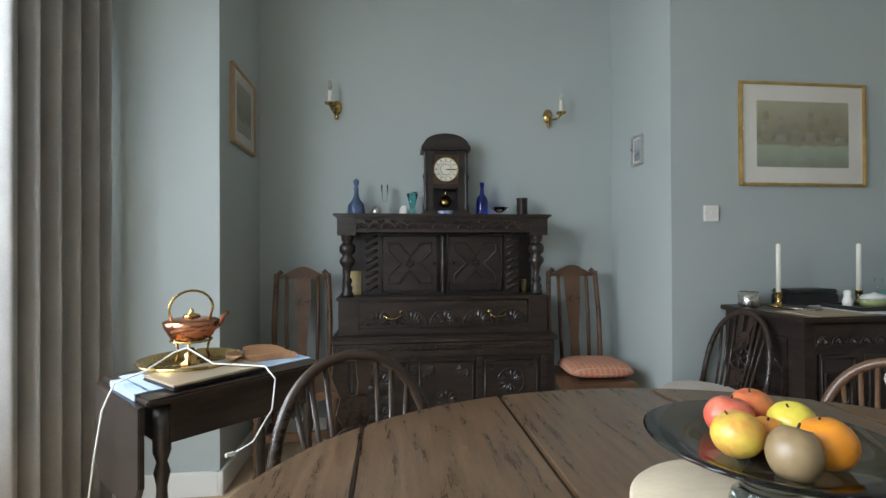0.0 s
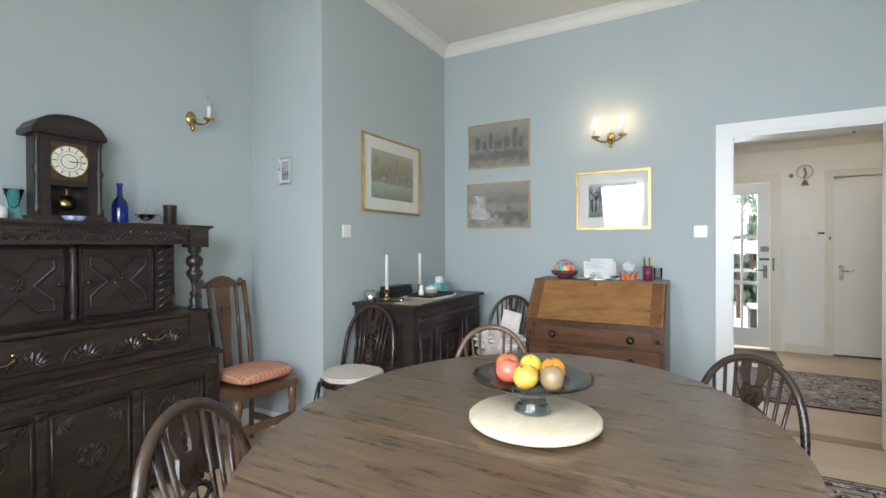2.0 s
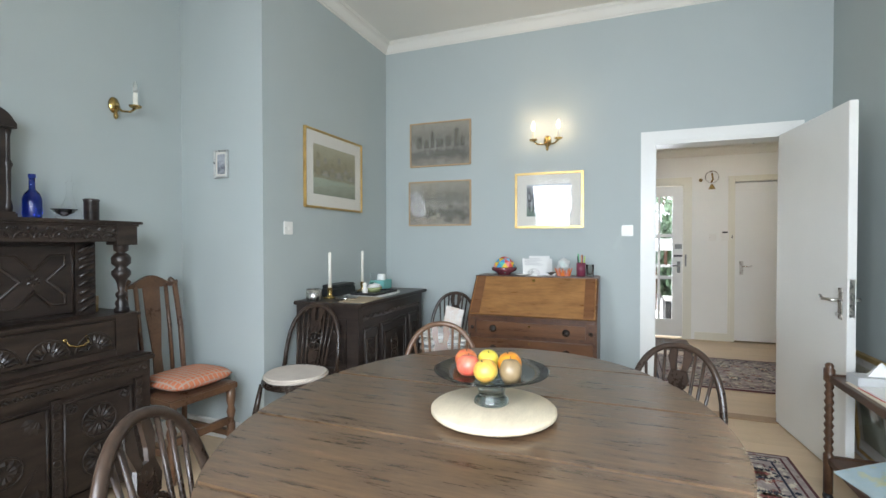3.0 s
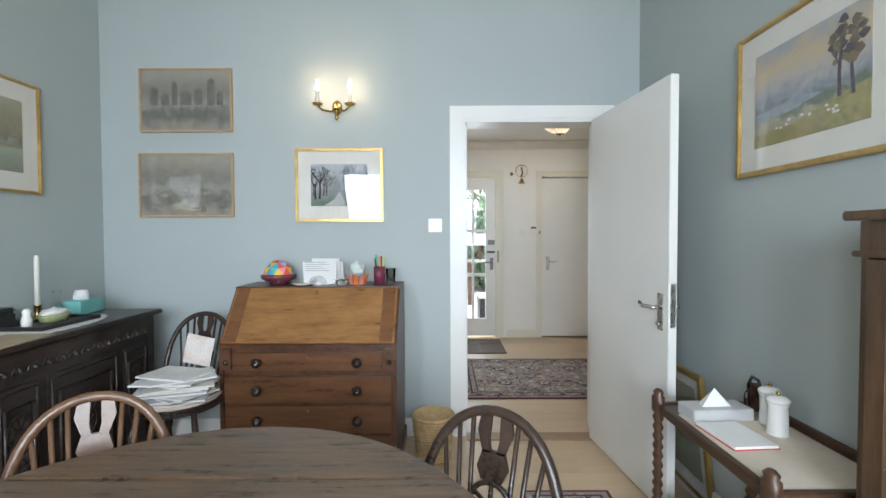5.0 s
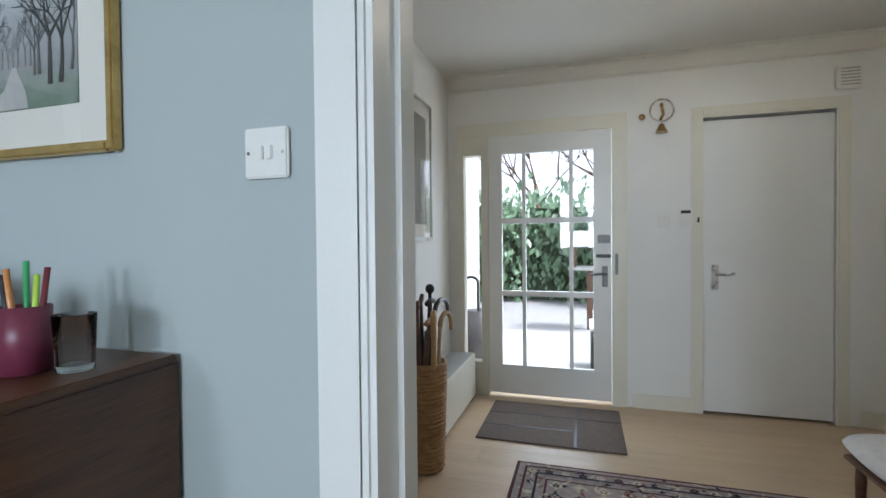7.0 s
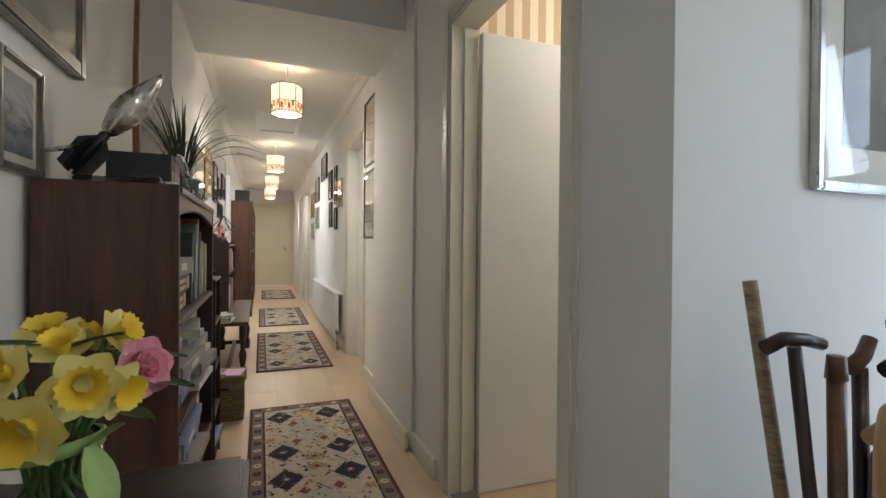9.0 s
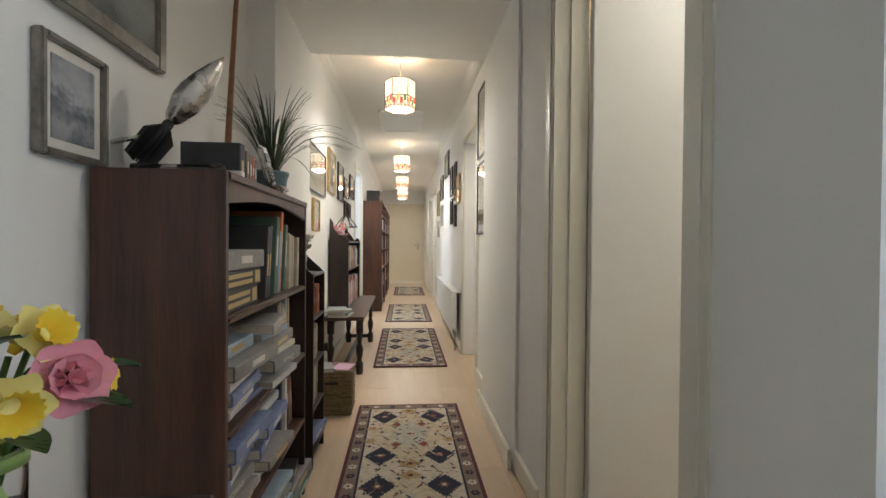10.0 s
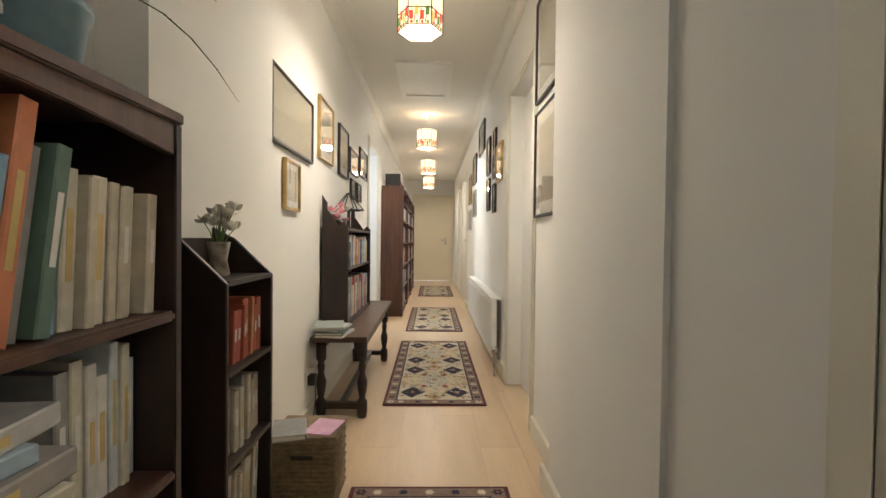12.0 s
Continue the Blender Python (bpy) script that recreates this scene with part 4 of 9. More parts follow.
def wheelback(material, label, pad=""):
    """A Windsor chair, seat at the origin, facing -y."""
    c = thing("windsor_chair", label, "chair")
    c["group"] = "windsor chairs"
    out = [(0.20 * math.cos(radians(a)) * (1 + 0.05 * math.sin(radians(a))), (0.20 if math.sin(radians(a)) > 0 else 0.21) * math.sin(radians(a))) for a in range(0, 360, 12)]
    part("seat", slab(out, 0.415, 0.45, 0.010), material, c)
    bx, by = 0.188, 0.145
    hoop = []
    for i in range(25):
        a = math.pi * i / 24
        hz = 0.405 * math.sin(a) ** 0.62
        hx = math.cos(a)
        hx = 0.192 * (abs(hx) ** 0.9) * (1 if hx > 0 else -1)
        hoop.append((hx, by + 0.02 - abs(hx) * 0.10 + hz * 0.22, 0.445 + hz))
    part("hoop", tube(bmesh.new(), hoop, 0.0135, 10), material, c)

    def back(x, z):
        return by + 0.02 - abs(x) * 0.10 + (z - 0.445) * 0.22
    for x in (-0.135, -0.098, -0.062, 0.062, 0.098, 0.135):
        zt = 0.445 + 0.405 * math.sin(math.acos(min(1, abs(x) / 0.192))) ** 0.62
        xb = x * 0.72
        part("spindle", tube(bmesh.new(), [(xb, back(xb, 0.45) - 0.01, 0.445), (xb * 0.6 + x * 0.4, back(x, 0.62), 0.62), (x, back(x, zt), zt)], 0.0065, 7), material, c)
    bm = bmesh.new()

    def plate(pts):
        bot = [bm.verts.new((x, back(0, z) - 0.005, z)) for x, z in pts]
        top = [bm.verts.new((x, back(0, z) + 0.005, z)) for x, z in pts]
        bm.faces.new(bot)
        bm.faces.new(top[::-1])
        for k in range(len(pts)):
            bm.faces.new((bot[k], bot[(k + 1) % len(pts)], top[(k + 1) % len(pts)], top[k]))
    plate([(-0.030, 0.445), (0.030, 0.445), (0.022, 0.50), (0.036, 0.535), (0.030, 0.565), (-0.030, 0.565), (-0.036, 0.535), (-0.022, 0.50)])
    plate([(-0.028, 0.685), (0.028, 0.685), (0.042, 0.715), (0.030, 0.755), (-0.030, 0.755), (-0.042, 0.715)])
    plate([(-0.030, 0.750), (-0.008, 0.750), (-0.014, 0.780), (-0.012, 0.845), (-0.040, 0.845), (-0.048, 0.80)])
    plate([(0.008, 0.750), (0.030, 0.750), (0.048, 0.80), (0.040, 0.845), (0.012, 0.845), (0.014, 0.780)])
    wz, wr = 0.625, 0.056
    tube(bm, [(wr * math.cos(i * math.pi / 10), back(0, wz + wr * math.sin(i * math.pi / 10)), wz + wr * math.sin(i * math.pi / 10)) for i in range(20)], 0.0075, 6, closed=True)
    for i in range(6):
        a = i * math.pi / 3 + 0.5
        tube(bm, [(0, back(0, wz), wz), (wr * math.cos(a), back(0, wz + wr * math.sin(a)), wz + wr * math.sin(a))], 0.006, 6)
    lathe(bm, [(0.0, -0.008), (0.016, -0.006), (0.016, 0.006), (0.0, 0.008)], 0, back(0, wz), wz, 10, pose(0, 0, 0, 90))
    part("wheel_splat", bm, material, c, "pierced splat with a wheel")
    for sx in (-1, 1):
        for sy in (-1, 1):
            part("leg", turned((0.013, 0), (0.017, 0.08), (0.021, 0.16), (0.014, 0.22), (0.019, 0.26), (0.012, 0.43), seg=10, m=Matrix(((1, 0, -sx * 0.14, sx * 0.205), (0, 1, -sy * 0.14, sy * 0.195), (0, 0, 1, 0), (0, 0, 0, 1)))), material, c)
        part("stretcher", tube(bmesh.new(), [(sx * 0.182, -0.172, 0.17), (sx * 0.182, 0, 0.17), (sx * 0.182, 0.172, 0.17)], 0.010, 8), material, c)
    part("cross_stretcher", tube(bmesh.new(), [(-0.182, 0, 0.17), (0.182, 0, 0.17)], 0.010, 8), material, c)
    if pad:
        part("seat_pad", slab([(x * 0.95, y * 0.95) for x, y in out], 0.451, 0.478, 0.010), CREAM_CLOTH, c, pad)
    return c


ch = wheelback(CHAIR_DK, "dark wheelback Windsor chair pushed under the dining table")
ch.matrix_world = pose(0.600, 1.450, 0, 0, 0, 24) @ Matrix.Diagonal((1.12, 1, 1.045, 1))
copy_thing(ch, pose(1.70, 0.60, 0, 0, 0, -122) @ Matrix.Diagonal((0.90, 1, 0.95, 1)))
cb = wheelback(CHAIR_BR, "brown wheelback Windsor chair at the dining table")
cb.matrix_world = pose(1.79, 1.45, 0, 0, 0, -64)
cw = wheelback(CHAIR_DK, "dark wheelback Windsor chair with cream seat pad by the wall", "pale cream pad")
cw.matrix_world = pose(2.115, 2.545, 0, 0, 0, -86)
ce = copy_thing(cw, pose(3.135, 1.965, 0, 0, 0, -92))
tagged(ce, "dark wheelback Windsor chair with cream pad and heaped papers")


# ---- tall chairs beside the cupboard ----
def tall_chair(label):
    c = thing("high_back_chair", label, "chair")
    c["group"] = "high-back chairs"
    out = [(-0.21, -0.40), (0.21, -0.40), (0.17, 0.0), (-0.17, 0.0)]
    part("seat", slab(out, 0.40, 0.445, 0.006), CHAIR_BR, c)
    for s in (-1, 1):
        part("back_post", tube(bmesh.new(), [(s * 0.155, 0.0, 0.0), (s * 0.155, -0.01, 0.42), (s * 0.160, 0.03, 0.75), (s * 0.150, 0.07, 1.02), (s * 0.12, 0.075, 1.045)], 0.016, 8), CHAIR_BR, c)
        part("front_leg", turned((0.020, 0), (0.026, 0.03), (0.016, 0.05), (0.024, 0.08), (0.024, 0.20), (0.016, 0.22), (0.026, 0.27), (0.018, 0.30), (0.026, 0.33), (0.026, 0.42), x=s * 0.185, y=-0.375, seg=12), CHAIR_BR, c)
        part("side_stretcher", boxes((s * 0.17 - 0.012, s * 0.17 + 0.012, -0.37, 0.0, 0.13, 0.165)), CHAIR_BR, c)
        part("side_splat", tube(bmesh.new(), [(s * 0.085, -0.005, 0.44), (s * 0.090, 0.03, 0.75), (s * 0.090, 0.068, 1.02)], 0.012, 6), CHAIR_BR, c)
    part("front_stretcher", boxes((-0.18, 0.18, -0.388, -0.364, 0.20, 0.24)), CHAIR_BR, c)
    top = [(-0.165, 1.0), (0.165, 1.0), (0.165, 1.035)] + [(0.15 - 0.30 * i / 14, 1.045 + 0.028 * math.cos((i / 14 - 0.5) * 2 * math.pi) ** 1) for i in range(15)] + [(-0.165, 1.035)]
    part("top_rail", slab(top, -0.085, -0.058, 0.004, pose(0, 0, 0, 90)), CHAIR_BR, c, "shaped crest rail")
    vase = [(-0.030, 0.445), (0.030, 0.445), (0.026, 0.62), (0.045, 0.84), (0.050, 1.0), (-0.050, 1.0), (-0.045, 0.84), (-0.026, 0.62)]
    bm = slab(vase, -0.006, 0.006, 0.002, pose(0, 0, 0, 90))
    for v in bm.verts:
        v.co.y += -0.005 + 0.075 * max(0, (v.co.z - 0.44) / 0.58)
    part("vase_splat", bm, CHAIR_BR, c)
    return c


tc = tall_chair("tall brown splat-back chair beside the cupboard")
tc.matrix_world = pose(1.752, 3.24, 0, 0, 0, -4)
copy_thing(tc, pose(0.082, 3.25, 0, 0, 0, 6))


def cushion(w, d, h, seg=14):
    bm = bmesh.new()
    g = bmesh.ops.create_grid(bm, x_segments=seg, y_segments=seg, size=0.5)
    top = list(bm.verts)
    r = bmesh.ops.duplicate(bm, geom=bm.faces[:])
    low = [v for v in r["geom"] if isinstance(v, bmesh.types.BMVert)]
    for vs, s in ((top, 1), (low, -1)):
        for v in vs:
            u, k = 2 * v.co.x, 2 * v.co.y
            q = (max(0, 1 - abs(u) ** 3.5) * max(0, 1 - abs(k) ** 3.5)) ** 0.5
            z = q * (h / 2 if s > 0 else -h * 0.45)
            f = 1 - 0.07 * (abs(u) * abs(k)) ** 2 * 2
            v.co = Vector((u * w / 2 * f, k * d / 2 * f, z + h * 0.45))
    bmesh.ops.remove_doubles(bm, verts=bm.verts[:], dist=0.002)
    for f in bm.faces:
        f.smooth = True
    return bm


def check_mat(name, a, b, c):
    m = mat(name, a, c, 0.95, 20, bump=0.4, fine=240)
    n, l = m.node_tree.nodes, m.node_tree.links
    tcn, br = n.new("ShaderNodeTexCoord"), n.new("ShaderNodeTexBrick")
    l.new(tcn.outputs["Object"], br.inputs["Vector"])
    br.offset = 0.0
    br.inputs["Scale"].default_value = 1.0
    br.inputs["Brick Width"].default_value, br.inputs["Row Height"].default_value = 0.030, 0.030
    br.inputs["Mortar Size"].default_value = 0.0035
    br.inputs["Color1"].default_value, br.inputs["Color2"].default_value, br.inputs["Mortar"].default_value = (*a, 1), (*c, 1), (*b, 1)
    l.new(br.outputs["Color"], n["Principled BSDF"].inputs["Base Color"])
    return m


CHECK = check_mat("orange_check_weave", (0.58, 0.19, 0.09), (0.45, 0.33, 0.26), (0.52, 0.17, 0.08))
solid("seat_cushion", cushion(0.40, 0.36, 0.085), CHECK, "plump orange checked cushion on the tall chair", "cushion", pose(1.785, 3.04, 0.447, 0, 0, -4))

# ---- kettle table ----
kt = thing("side_table", "small dark drop-leaf table by the curtain", "table", pose(0.016, 2.118, 0, 0, 0, 44))
part("top", boxes((-0.29, 0.29, -0.205, 0.205, 0.738, 0.76), bev=0.006), DARK_OAK_H, kt)
part("drop_leaf", slab([(-0.20, 0.0), (-0.20, -0.22), (-0.15, -0.30), (0.15, -0.30), (0.20, -0.22), (0.20, 0.0)], 0, 0.016, 0.003, pose(-0.31, 0, 0.745, 90, 0, 90)), DARK_OAK, kt)
part("apron", boxes((-0.25, 0.25, -0.18, 0.18, 0.62, 0.737)), DARK_OAK_H, kt)
for x in (-0.24, 0.24):
    for y in (-0.165, 0.165):
        part("leg", turned((0.024, 0), (0.024, 0.12), (0.014, 0.14), (0.022, 0.18), (0.014, 0.22), (0.020, 0.36), (0.014, 0.50), (0.022, 0.54), (0.014, 0.57), (0.024, 0.60), (0.024, 0.737), x=x, y=y, seg=12), DARK_OAK, kt)
part("stretcher", boxes((-0.24, 0.24, -0.18, -0.15, 0.09, 0.13), (-0.24, 0.24, 0.15, 0.18, 0.09, 0.13)), DARK_OAK_H, kt)
KM = pose(0.016, 2.118, 0, 0, 0, 44)
CLOTH = mat("pale_blue_cloth", (0.40, 0.50, 0.64), (0.34, 0.44, 0.58), 0.95, 12, bump=0.4, fine=200)
bm = boxes((-0.26, 0.285, -0.12, 0.14, 0.761, 0.764))
box(bm, -0.294, -0.291, -0.12, 0.10, 0.70, 0.762)
box(bm, -0.294, -0.255, -0.12, 0.10, 0.761, 0.764)
solid("table_cloth", bm, CLOTH, "pale blue cloth strip over the side table", "cloth", KM)
lap = thing("laptop", "closed silver laptop on a blue cloth", "laptop", KM @ pose(-0.075, -0.075, 0.765, 0, 0, 4))
part("base", boxes((-0.15, 0.15, -0.10, 0.10, 0, 0.009), bev=0.003), BLACK, lap)
part("lid", boxes((-0.15, 0.15, -0.10, 0.10, 0.010, 0.017), bev=0.003), mat("champagne_metal", (0.50, 0.42, 0.30), (0.46, 0.38, 0.27), 0.35, 5, metal=0.6), lap, "champagne-coloured metal lid")
tray = thing("brass_tray", "round brass tray with raised rim", "tray", KM @ pose(-0.055, 0.095, 0.766))
part("plate", turned((0.145, 0), (0.150, 0.003), (0.0, 0.004), seg=40), BRASS, tray)
part("rim", turned((0.146, 0.003), (0.165, 0.028), (0.168, 0.028), (0.152, 0.001), seg=40), BRASS, tray)
ket = thing("spirit_kettle", "copper kettle on a brass spirit stand", "kettle", KM @ pose(-0.055, 0.095, 0.7705) @ Matrix.Diagonal((0.86, 0.86, 0.86, 1)))
part("burner", turned((0.045, 0), (0.045, 0.012), (0.025, 0.02), (0.030, 0.045), (0.010, 0.055), (0.010, 0.068), seg=20), BRASS, ket)
for i in range(3):
    a = i * 2.094
    part("stand_leg", tube(bmesh.new(), [(0.075 * math.cos(a), 0.075 * math.sin(a), 0.004), (0.060 * math.cos(a), 0.060 * math.sin(a), 0.05), (0.075 * math.cos(a), 0.075 * math.sin(a), 0.10)], 0.005, 7), BRASS, ket)
part("stand_ring", tube(bmesh.new(), [(0.075 * math.cos(i * 0.2618), 0.075 * math.sin(i * 0.2618), 0.10) for i in range(24)], 0.005, 7, closed=True), BRASS, ket)
part("body", turned((0.055, 0.10), (0.078, 0.115), (0.100, 0.155), (0.104, 0.175), (0.092, 0.182), (0.060, 0.190), (0.035, 0.192), seg=36), COPPER, ket)
part("lid", turned((0.034, 0.193), (0.028, 0.203), (0.008, 0.208), (0.010, 0.220), (0.0, 0.228), seg=20), BRASS, ket)
part("spout", tube(bmesh.new(), [(0.085, 0, 0.14), (0.115, 0, 0.155), (0.130, 0, 0.185), (0.150, 0, 0.198)], 0.016, 9, 0.007), COPPER, ket)
part("handle", tube(bmesh.new(), [(-0.075, 0, 0.185)] + [(-0.085 * math.cos(radians(a)), 0, 0.225 + 0.075 * math.sin(radians(a))) for a in range(0, 181, 15)] + [(0.075, 0, 0.185)], 0.005, 8), BRASS, ket)
heart = [(0.11 * math.sin(t) ** 3, 0.0085 * (13 * math.cos(t) - 5 * math.cos(2 * t) - 2 * math.cos(3 * t) - math.cos(4 * t))) for t in [i * 2 * math.pi / 32 for i in range(32)]]
clean = [p for i, p in enumerate(heart) if (Vector(p) - Vector(heart[i - 1])).length > 1e-4]
solid("heart_board", slab(clean, 0, 0.024, 0.004), mat("warm_board", (0.42, 0.22, 0.11), (0.30, 0.15, 0.07), 0.5, 5, stretch=(6, 1, 1)), "heart-shaped wooden board on a blue cloth", "board", KM @ pose(0.17, 0.04, 0.765, 0, 0, 30))
cab = [(-0.36, 0.10, 0.32), (-0.345, 0.06, 0.55), (-0.335, 0.02, 0.70), (-0.31, 0.0, 0.775), (-0.22, 0.03, 0.79), (-0.13, 0.05, 0.83), (-0.10, 0.02, 0.845), (-0.05, -0.06, 0.795), (0.02, -0.13, 0.788), (0.06, -0.19, 0.785), (0.07, -0.235, 0.75), (0.05, -0.25, 0.66), (-0.02, -0.26, 0.58), (-0.08, -0.26, 0.565)]
cable = thing("charging_cable", "white charging cable trailing over the side table", "cable", KM)
part("wire", tube(bmesh.new(), cab, 0.0028, 7), PLASTIC, cable)
part("plug", boxes((-0.105, -0.078, -0.266, -0.254, 0.559, 0.571), bev=0.002), PLASTIC, cable)

# ---- curtain ----
bm = bmesh.new()
cols = []
for i in range(181):
    u = i / 180
    x, y = -0.685 - 0.075 * u, 2.70 - 0.50 * u
    wv = 0.042 * math.sin(u * 36 + 0.5 * math.sin(u * 9)) + 0.014 * math.sin(u * 67 + 1)
    cols.append((x + 0.97 * wv, y - 0.15 * wv))
zs = [0.02, 0.6, 1.3, 2.0, 2.62, 2.75]
grid = [[bm.verts.new((x, y, z)) for z in zs] for x, y in cols]
for a, b in zip(grid, grid[1:]):
    for k in range(len(zs) - 1):
        f = bm.faces.new((a[k], b[k], b[k + 1], a[k + 1]))
        f.smooth = True
cur = thing("curtain", "full-length grey-beige gathered curtain by the bay", "curtain")
cl = part("cloth", bm, CURTAIN, cur)
so = cl.modifiers.new("thick", "SOLIDIFY")
so.thickness = 0.004
part("pole", tube(bmesh.new(), [(-0.66, 2.765, 2.78), (-0.785, 2.20, 2.78), (-0.88, 1.30, 2.78)], 0.014, 10), DARK_OAK, cur)

# ---- carved cabinet by the projecting wall ----
cc = thing("carved_cabinet", "low carved dark oak cabinet with small things on top", "cabinet", pose(2.914, 2.775, 0) @ Matrix.Diagonal((0.873, 1.06, 1, 1)))
part("top", boxes((-0.62, 0.62, -0.50, -0.003, 0.845, 0.870), bev=0.006), DARK_OAK_H, cc)
part("body", boxes((-0.58, 0.58, -0.455, -0.004, 0.07, 0.845), (-0.585, -0.52, -0.465, -0.40, 0, 0.845), (0.52, 0.585, -0.465, -0.40, 0, 0.845), (-0.585, -0.52, -0.07, -0.004, 0, 0.2), (0.52, 0.585, -0.07, -0.004, 0, 0.2)), DARK_OAK, cc)
bm = boxes((-0.53, 0.53, -0.466, -0.45, 0.73, 0.835))
for i in range(13):
    ring(bm, -0.48 + i * 0.08, -0.467, 0.745, 0.034, 0.005, 0, 180, 10)
    petals(bm, -0.48 + i * 0.08, -0.466, 0.745, 0.03, 5, 0, 180, 0.2)
part("frieze", bm, DARK_OAK_H, cc)
for x, w in ((-0.40, 0.10), (0.0, 0.24), (0.40, 0.10)):
    d = part("door" if w > 0.2 else "carved_panel", boxes((x - w, x + w, -0.464, -0.45, 0.13, 0.70), bev=0.003), DARK_OAK, cc)
    bm = bmesh.new()
    moulding(bm, [(x - w * 0.75, 0.22), (x + w * 0.75, 0.22), (x + w * 0.75, 0.62), (x - w * 0.75, 0.62)], -0.466, 0.009)
    moulding(bm, [(x - w * 0.93, 0.15), (x + w * 0.93, 0.15), (x + w * 0.93, 0.68), (x - w * 0.93, 0.68)], -0.465, 0.006)
    for k in (0.32, 0.42, 0.52):
        petals(bm, x, -0.465, k, min(w, 0.09) * 0.7, 8)
        ring(bm, x, -0.466, k, min(w, 0.09) * 0.72, 0.004, n=14)
    part("carving", bm, DARK_OAK_H, d)
part("side_panel", boxes((-0.590, -0.578, -0.38, -0.08, 0.16, 0.76)), DARK_OAK, cc)
bm = bmesh.new()
for y0, y1, z0, z1 in ((-0.36, -0.10, 0.18, 0.44), (-0.36, -0.10, 0.48, 0.74)):
    tube(bm, [(-0.591, y0, z0), (-0.591, y1, z0), (-0.591, y1, z1), (-0.591, y0, z1)], 0.008, 6, closed=True)
    tube(bm, [(-0.591, y0, (z0 + z1) / 2), (-0.591, (y0 + y1) / 2, z1), (-0.591, y1, (z0 + z1) / 2), (-0.591, (y0 + y1) / 2, z0)], 0.007, 6, closed=True)
part("side_moulding", bm, DARK_OAK_H, cc)
CT = 0.871
LACE = mat("white_lace", (0.78, 0.76, 0.74), (0.68, 0.66, 0.64), 0.95, 30, bump=0.4, fine=200)
bm = slab([(0.0 + 0.34 * math.cos(i * math.pi / 30) * (1 + 0.03 * (i % 2)), 0.16 * math.sin(i * math.pi / 30) * (1 + 0.06 * (i % 2))) for i in range(60)], 0, 0.003)
solid("lace_mat", bm, LACE, "white lace-edged mat on the carved cabinet", "mat", pose(2.90, 2.47, CT))
blk = thing("black_tray", "shallow black tray on a lace mat", "tray", pose(2.95, 2.47, CT + 0.004))
part("floor", boxes((-0.17, 0.17, -0.10, 0.10, 0, 0.006)), BLACK, blk)
part("rim", boxes((-0.175, 0.175, -0.105, -0.097, 0, 0.018), (-0.175, 0.175, 0.097, 0.105, 0, 0.018), (-0.175, -0.167, -0.097, 0.097, 0, 0.018), (0.167, 0.175, -0.097, 0.097, 0, 0.018)), BLACK, blk)
bx = thing("black_case", "black lacquered box with a domed lid", "box", pose(2.80, 2.69, CT, 0, 0, 4))
part("case", boxes((-0.15, 0.15, -0.06, 0.06, 0, 0.06), bev=0.006), BLACK, bx)
part("lid", boxes((-0.152, 0.152, -0.062, 0.062, 0.061, 0.085), bev=0.010), BLACK, bx)
for x, y in ((2.595, 2.63), (3.098, 2.665)):
    c = thing("candlestick", "white candle in a small brass candlestick", "candlestick", pose(x, y, CT), "candlesticks")
    part("holder", turned((0.045, 0), (0.046, 0.006), (0.020, 0.012), (0.012, 0.03), (0.018, 0.05), (0.016, 0.07), (0.020, 0.075), (0.0, 0.075), seg=20), BRASS, c)
    part("candle", turned((0.012, 0.073), (0.011, 0.32), (0.004, 0.326), seg=14), CANDLE, c)
    part("wick", tube(bmesh.new(), [(0, 0, 0.325), (0, 0, 0.333)], 0.001, 4), BLACK, c)
solid("silver_beaker", turned((0.045, 0), (0.048, 0.005), (0.050, 0.075), (0.046, 0.075), (0.043, 0.008), (0, 0.008), seg=28), CHROME, "short silver beaker on the carved cabinet", "beaker", pose(2.46, 2.67, CT))
solid("silver_dish", turned((0.065, 0), (0.085, 0.012), (0.080, 0.012), (0.0, 0.004), seg=28), CHROME, "shallow round silver dish on the cabinet", "dish", pose(2.60, 2.50, CT))
solid("place_mat", boxes((-0.15, 0.15, -0.10, 0.10, 0, 0.004)), mat("tan_mat", (0.42, 0.33, 0.22), (0.34, 0.26, 0.17), 0.8, 12), "tan place mat on the carved cabinet", "mat", pose(2.58, 2.36, CT, 0, 0, 5)).location.z -= 0.0002
gb = thing("green_butter_dish", "pale green oval china dish with a lid", "dish", pose(3.00, 2.50, CT + 0.011))
part("base", turned((0.05, 0), (0.065, 0.03), (0.06, 0.035), seg=28, m=Matrix.Diagonal((1.3, 0.8, 1, 1))), mat("celadon", (0.42, 0.46, 0.22), (0.36, 0.40, 0.19), 0.25, 8), gb)
part("lid", turned((0.06, 0.036), (0.045, 0.055), (0.012, 0.062), (0.0, 0.07), seg=28, m=Matrix.Diagonal((1.3, 0.8, 1, 1))), PAPER, gb)
solid("salt_cellar", turned((0.020, 0), (0.022, 0.03), (0.014, 0.055), (0.018, 0.07), (0.010, 0.082), (0, 0.084), seg=16), PLASTIC, "small white salt cellar", "cruet", pose(2.84, 2.49, CT + 0.011))
solid("oil_bottle", turned((0.022, 0), (0.024, 0.06), (0.012, 0.085), (0.011, 0.11), (0.016, 0.115), (0.016, 0.14), (0, 0.142), seg=16), GLASS, "small glass bottle with silver cap", "bottle", pose(3.14, 2.60, CT))
tb = thing("tissue_box", "turquoise tissue box with a white tissue", "box", pose(3.30, 2.60, CT, 0, 0, 10))
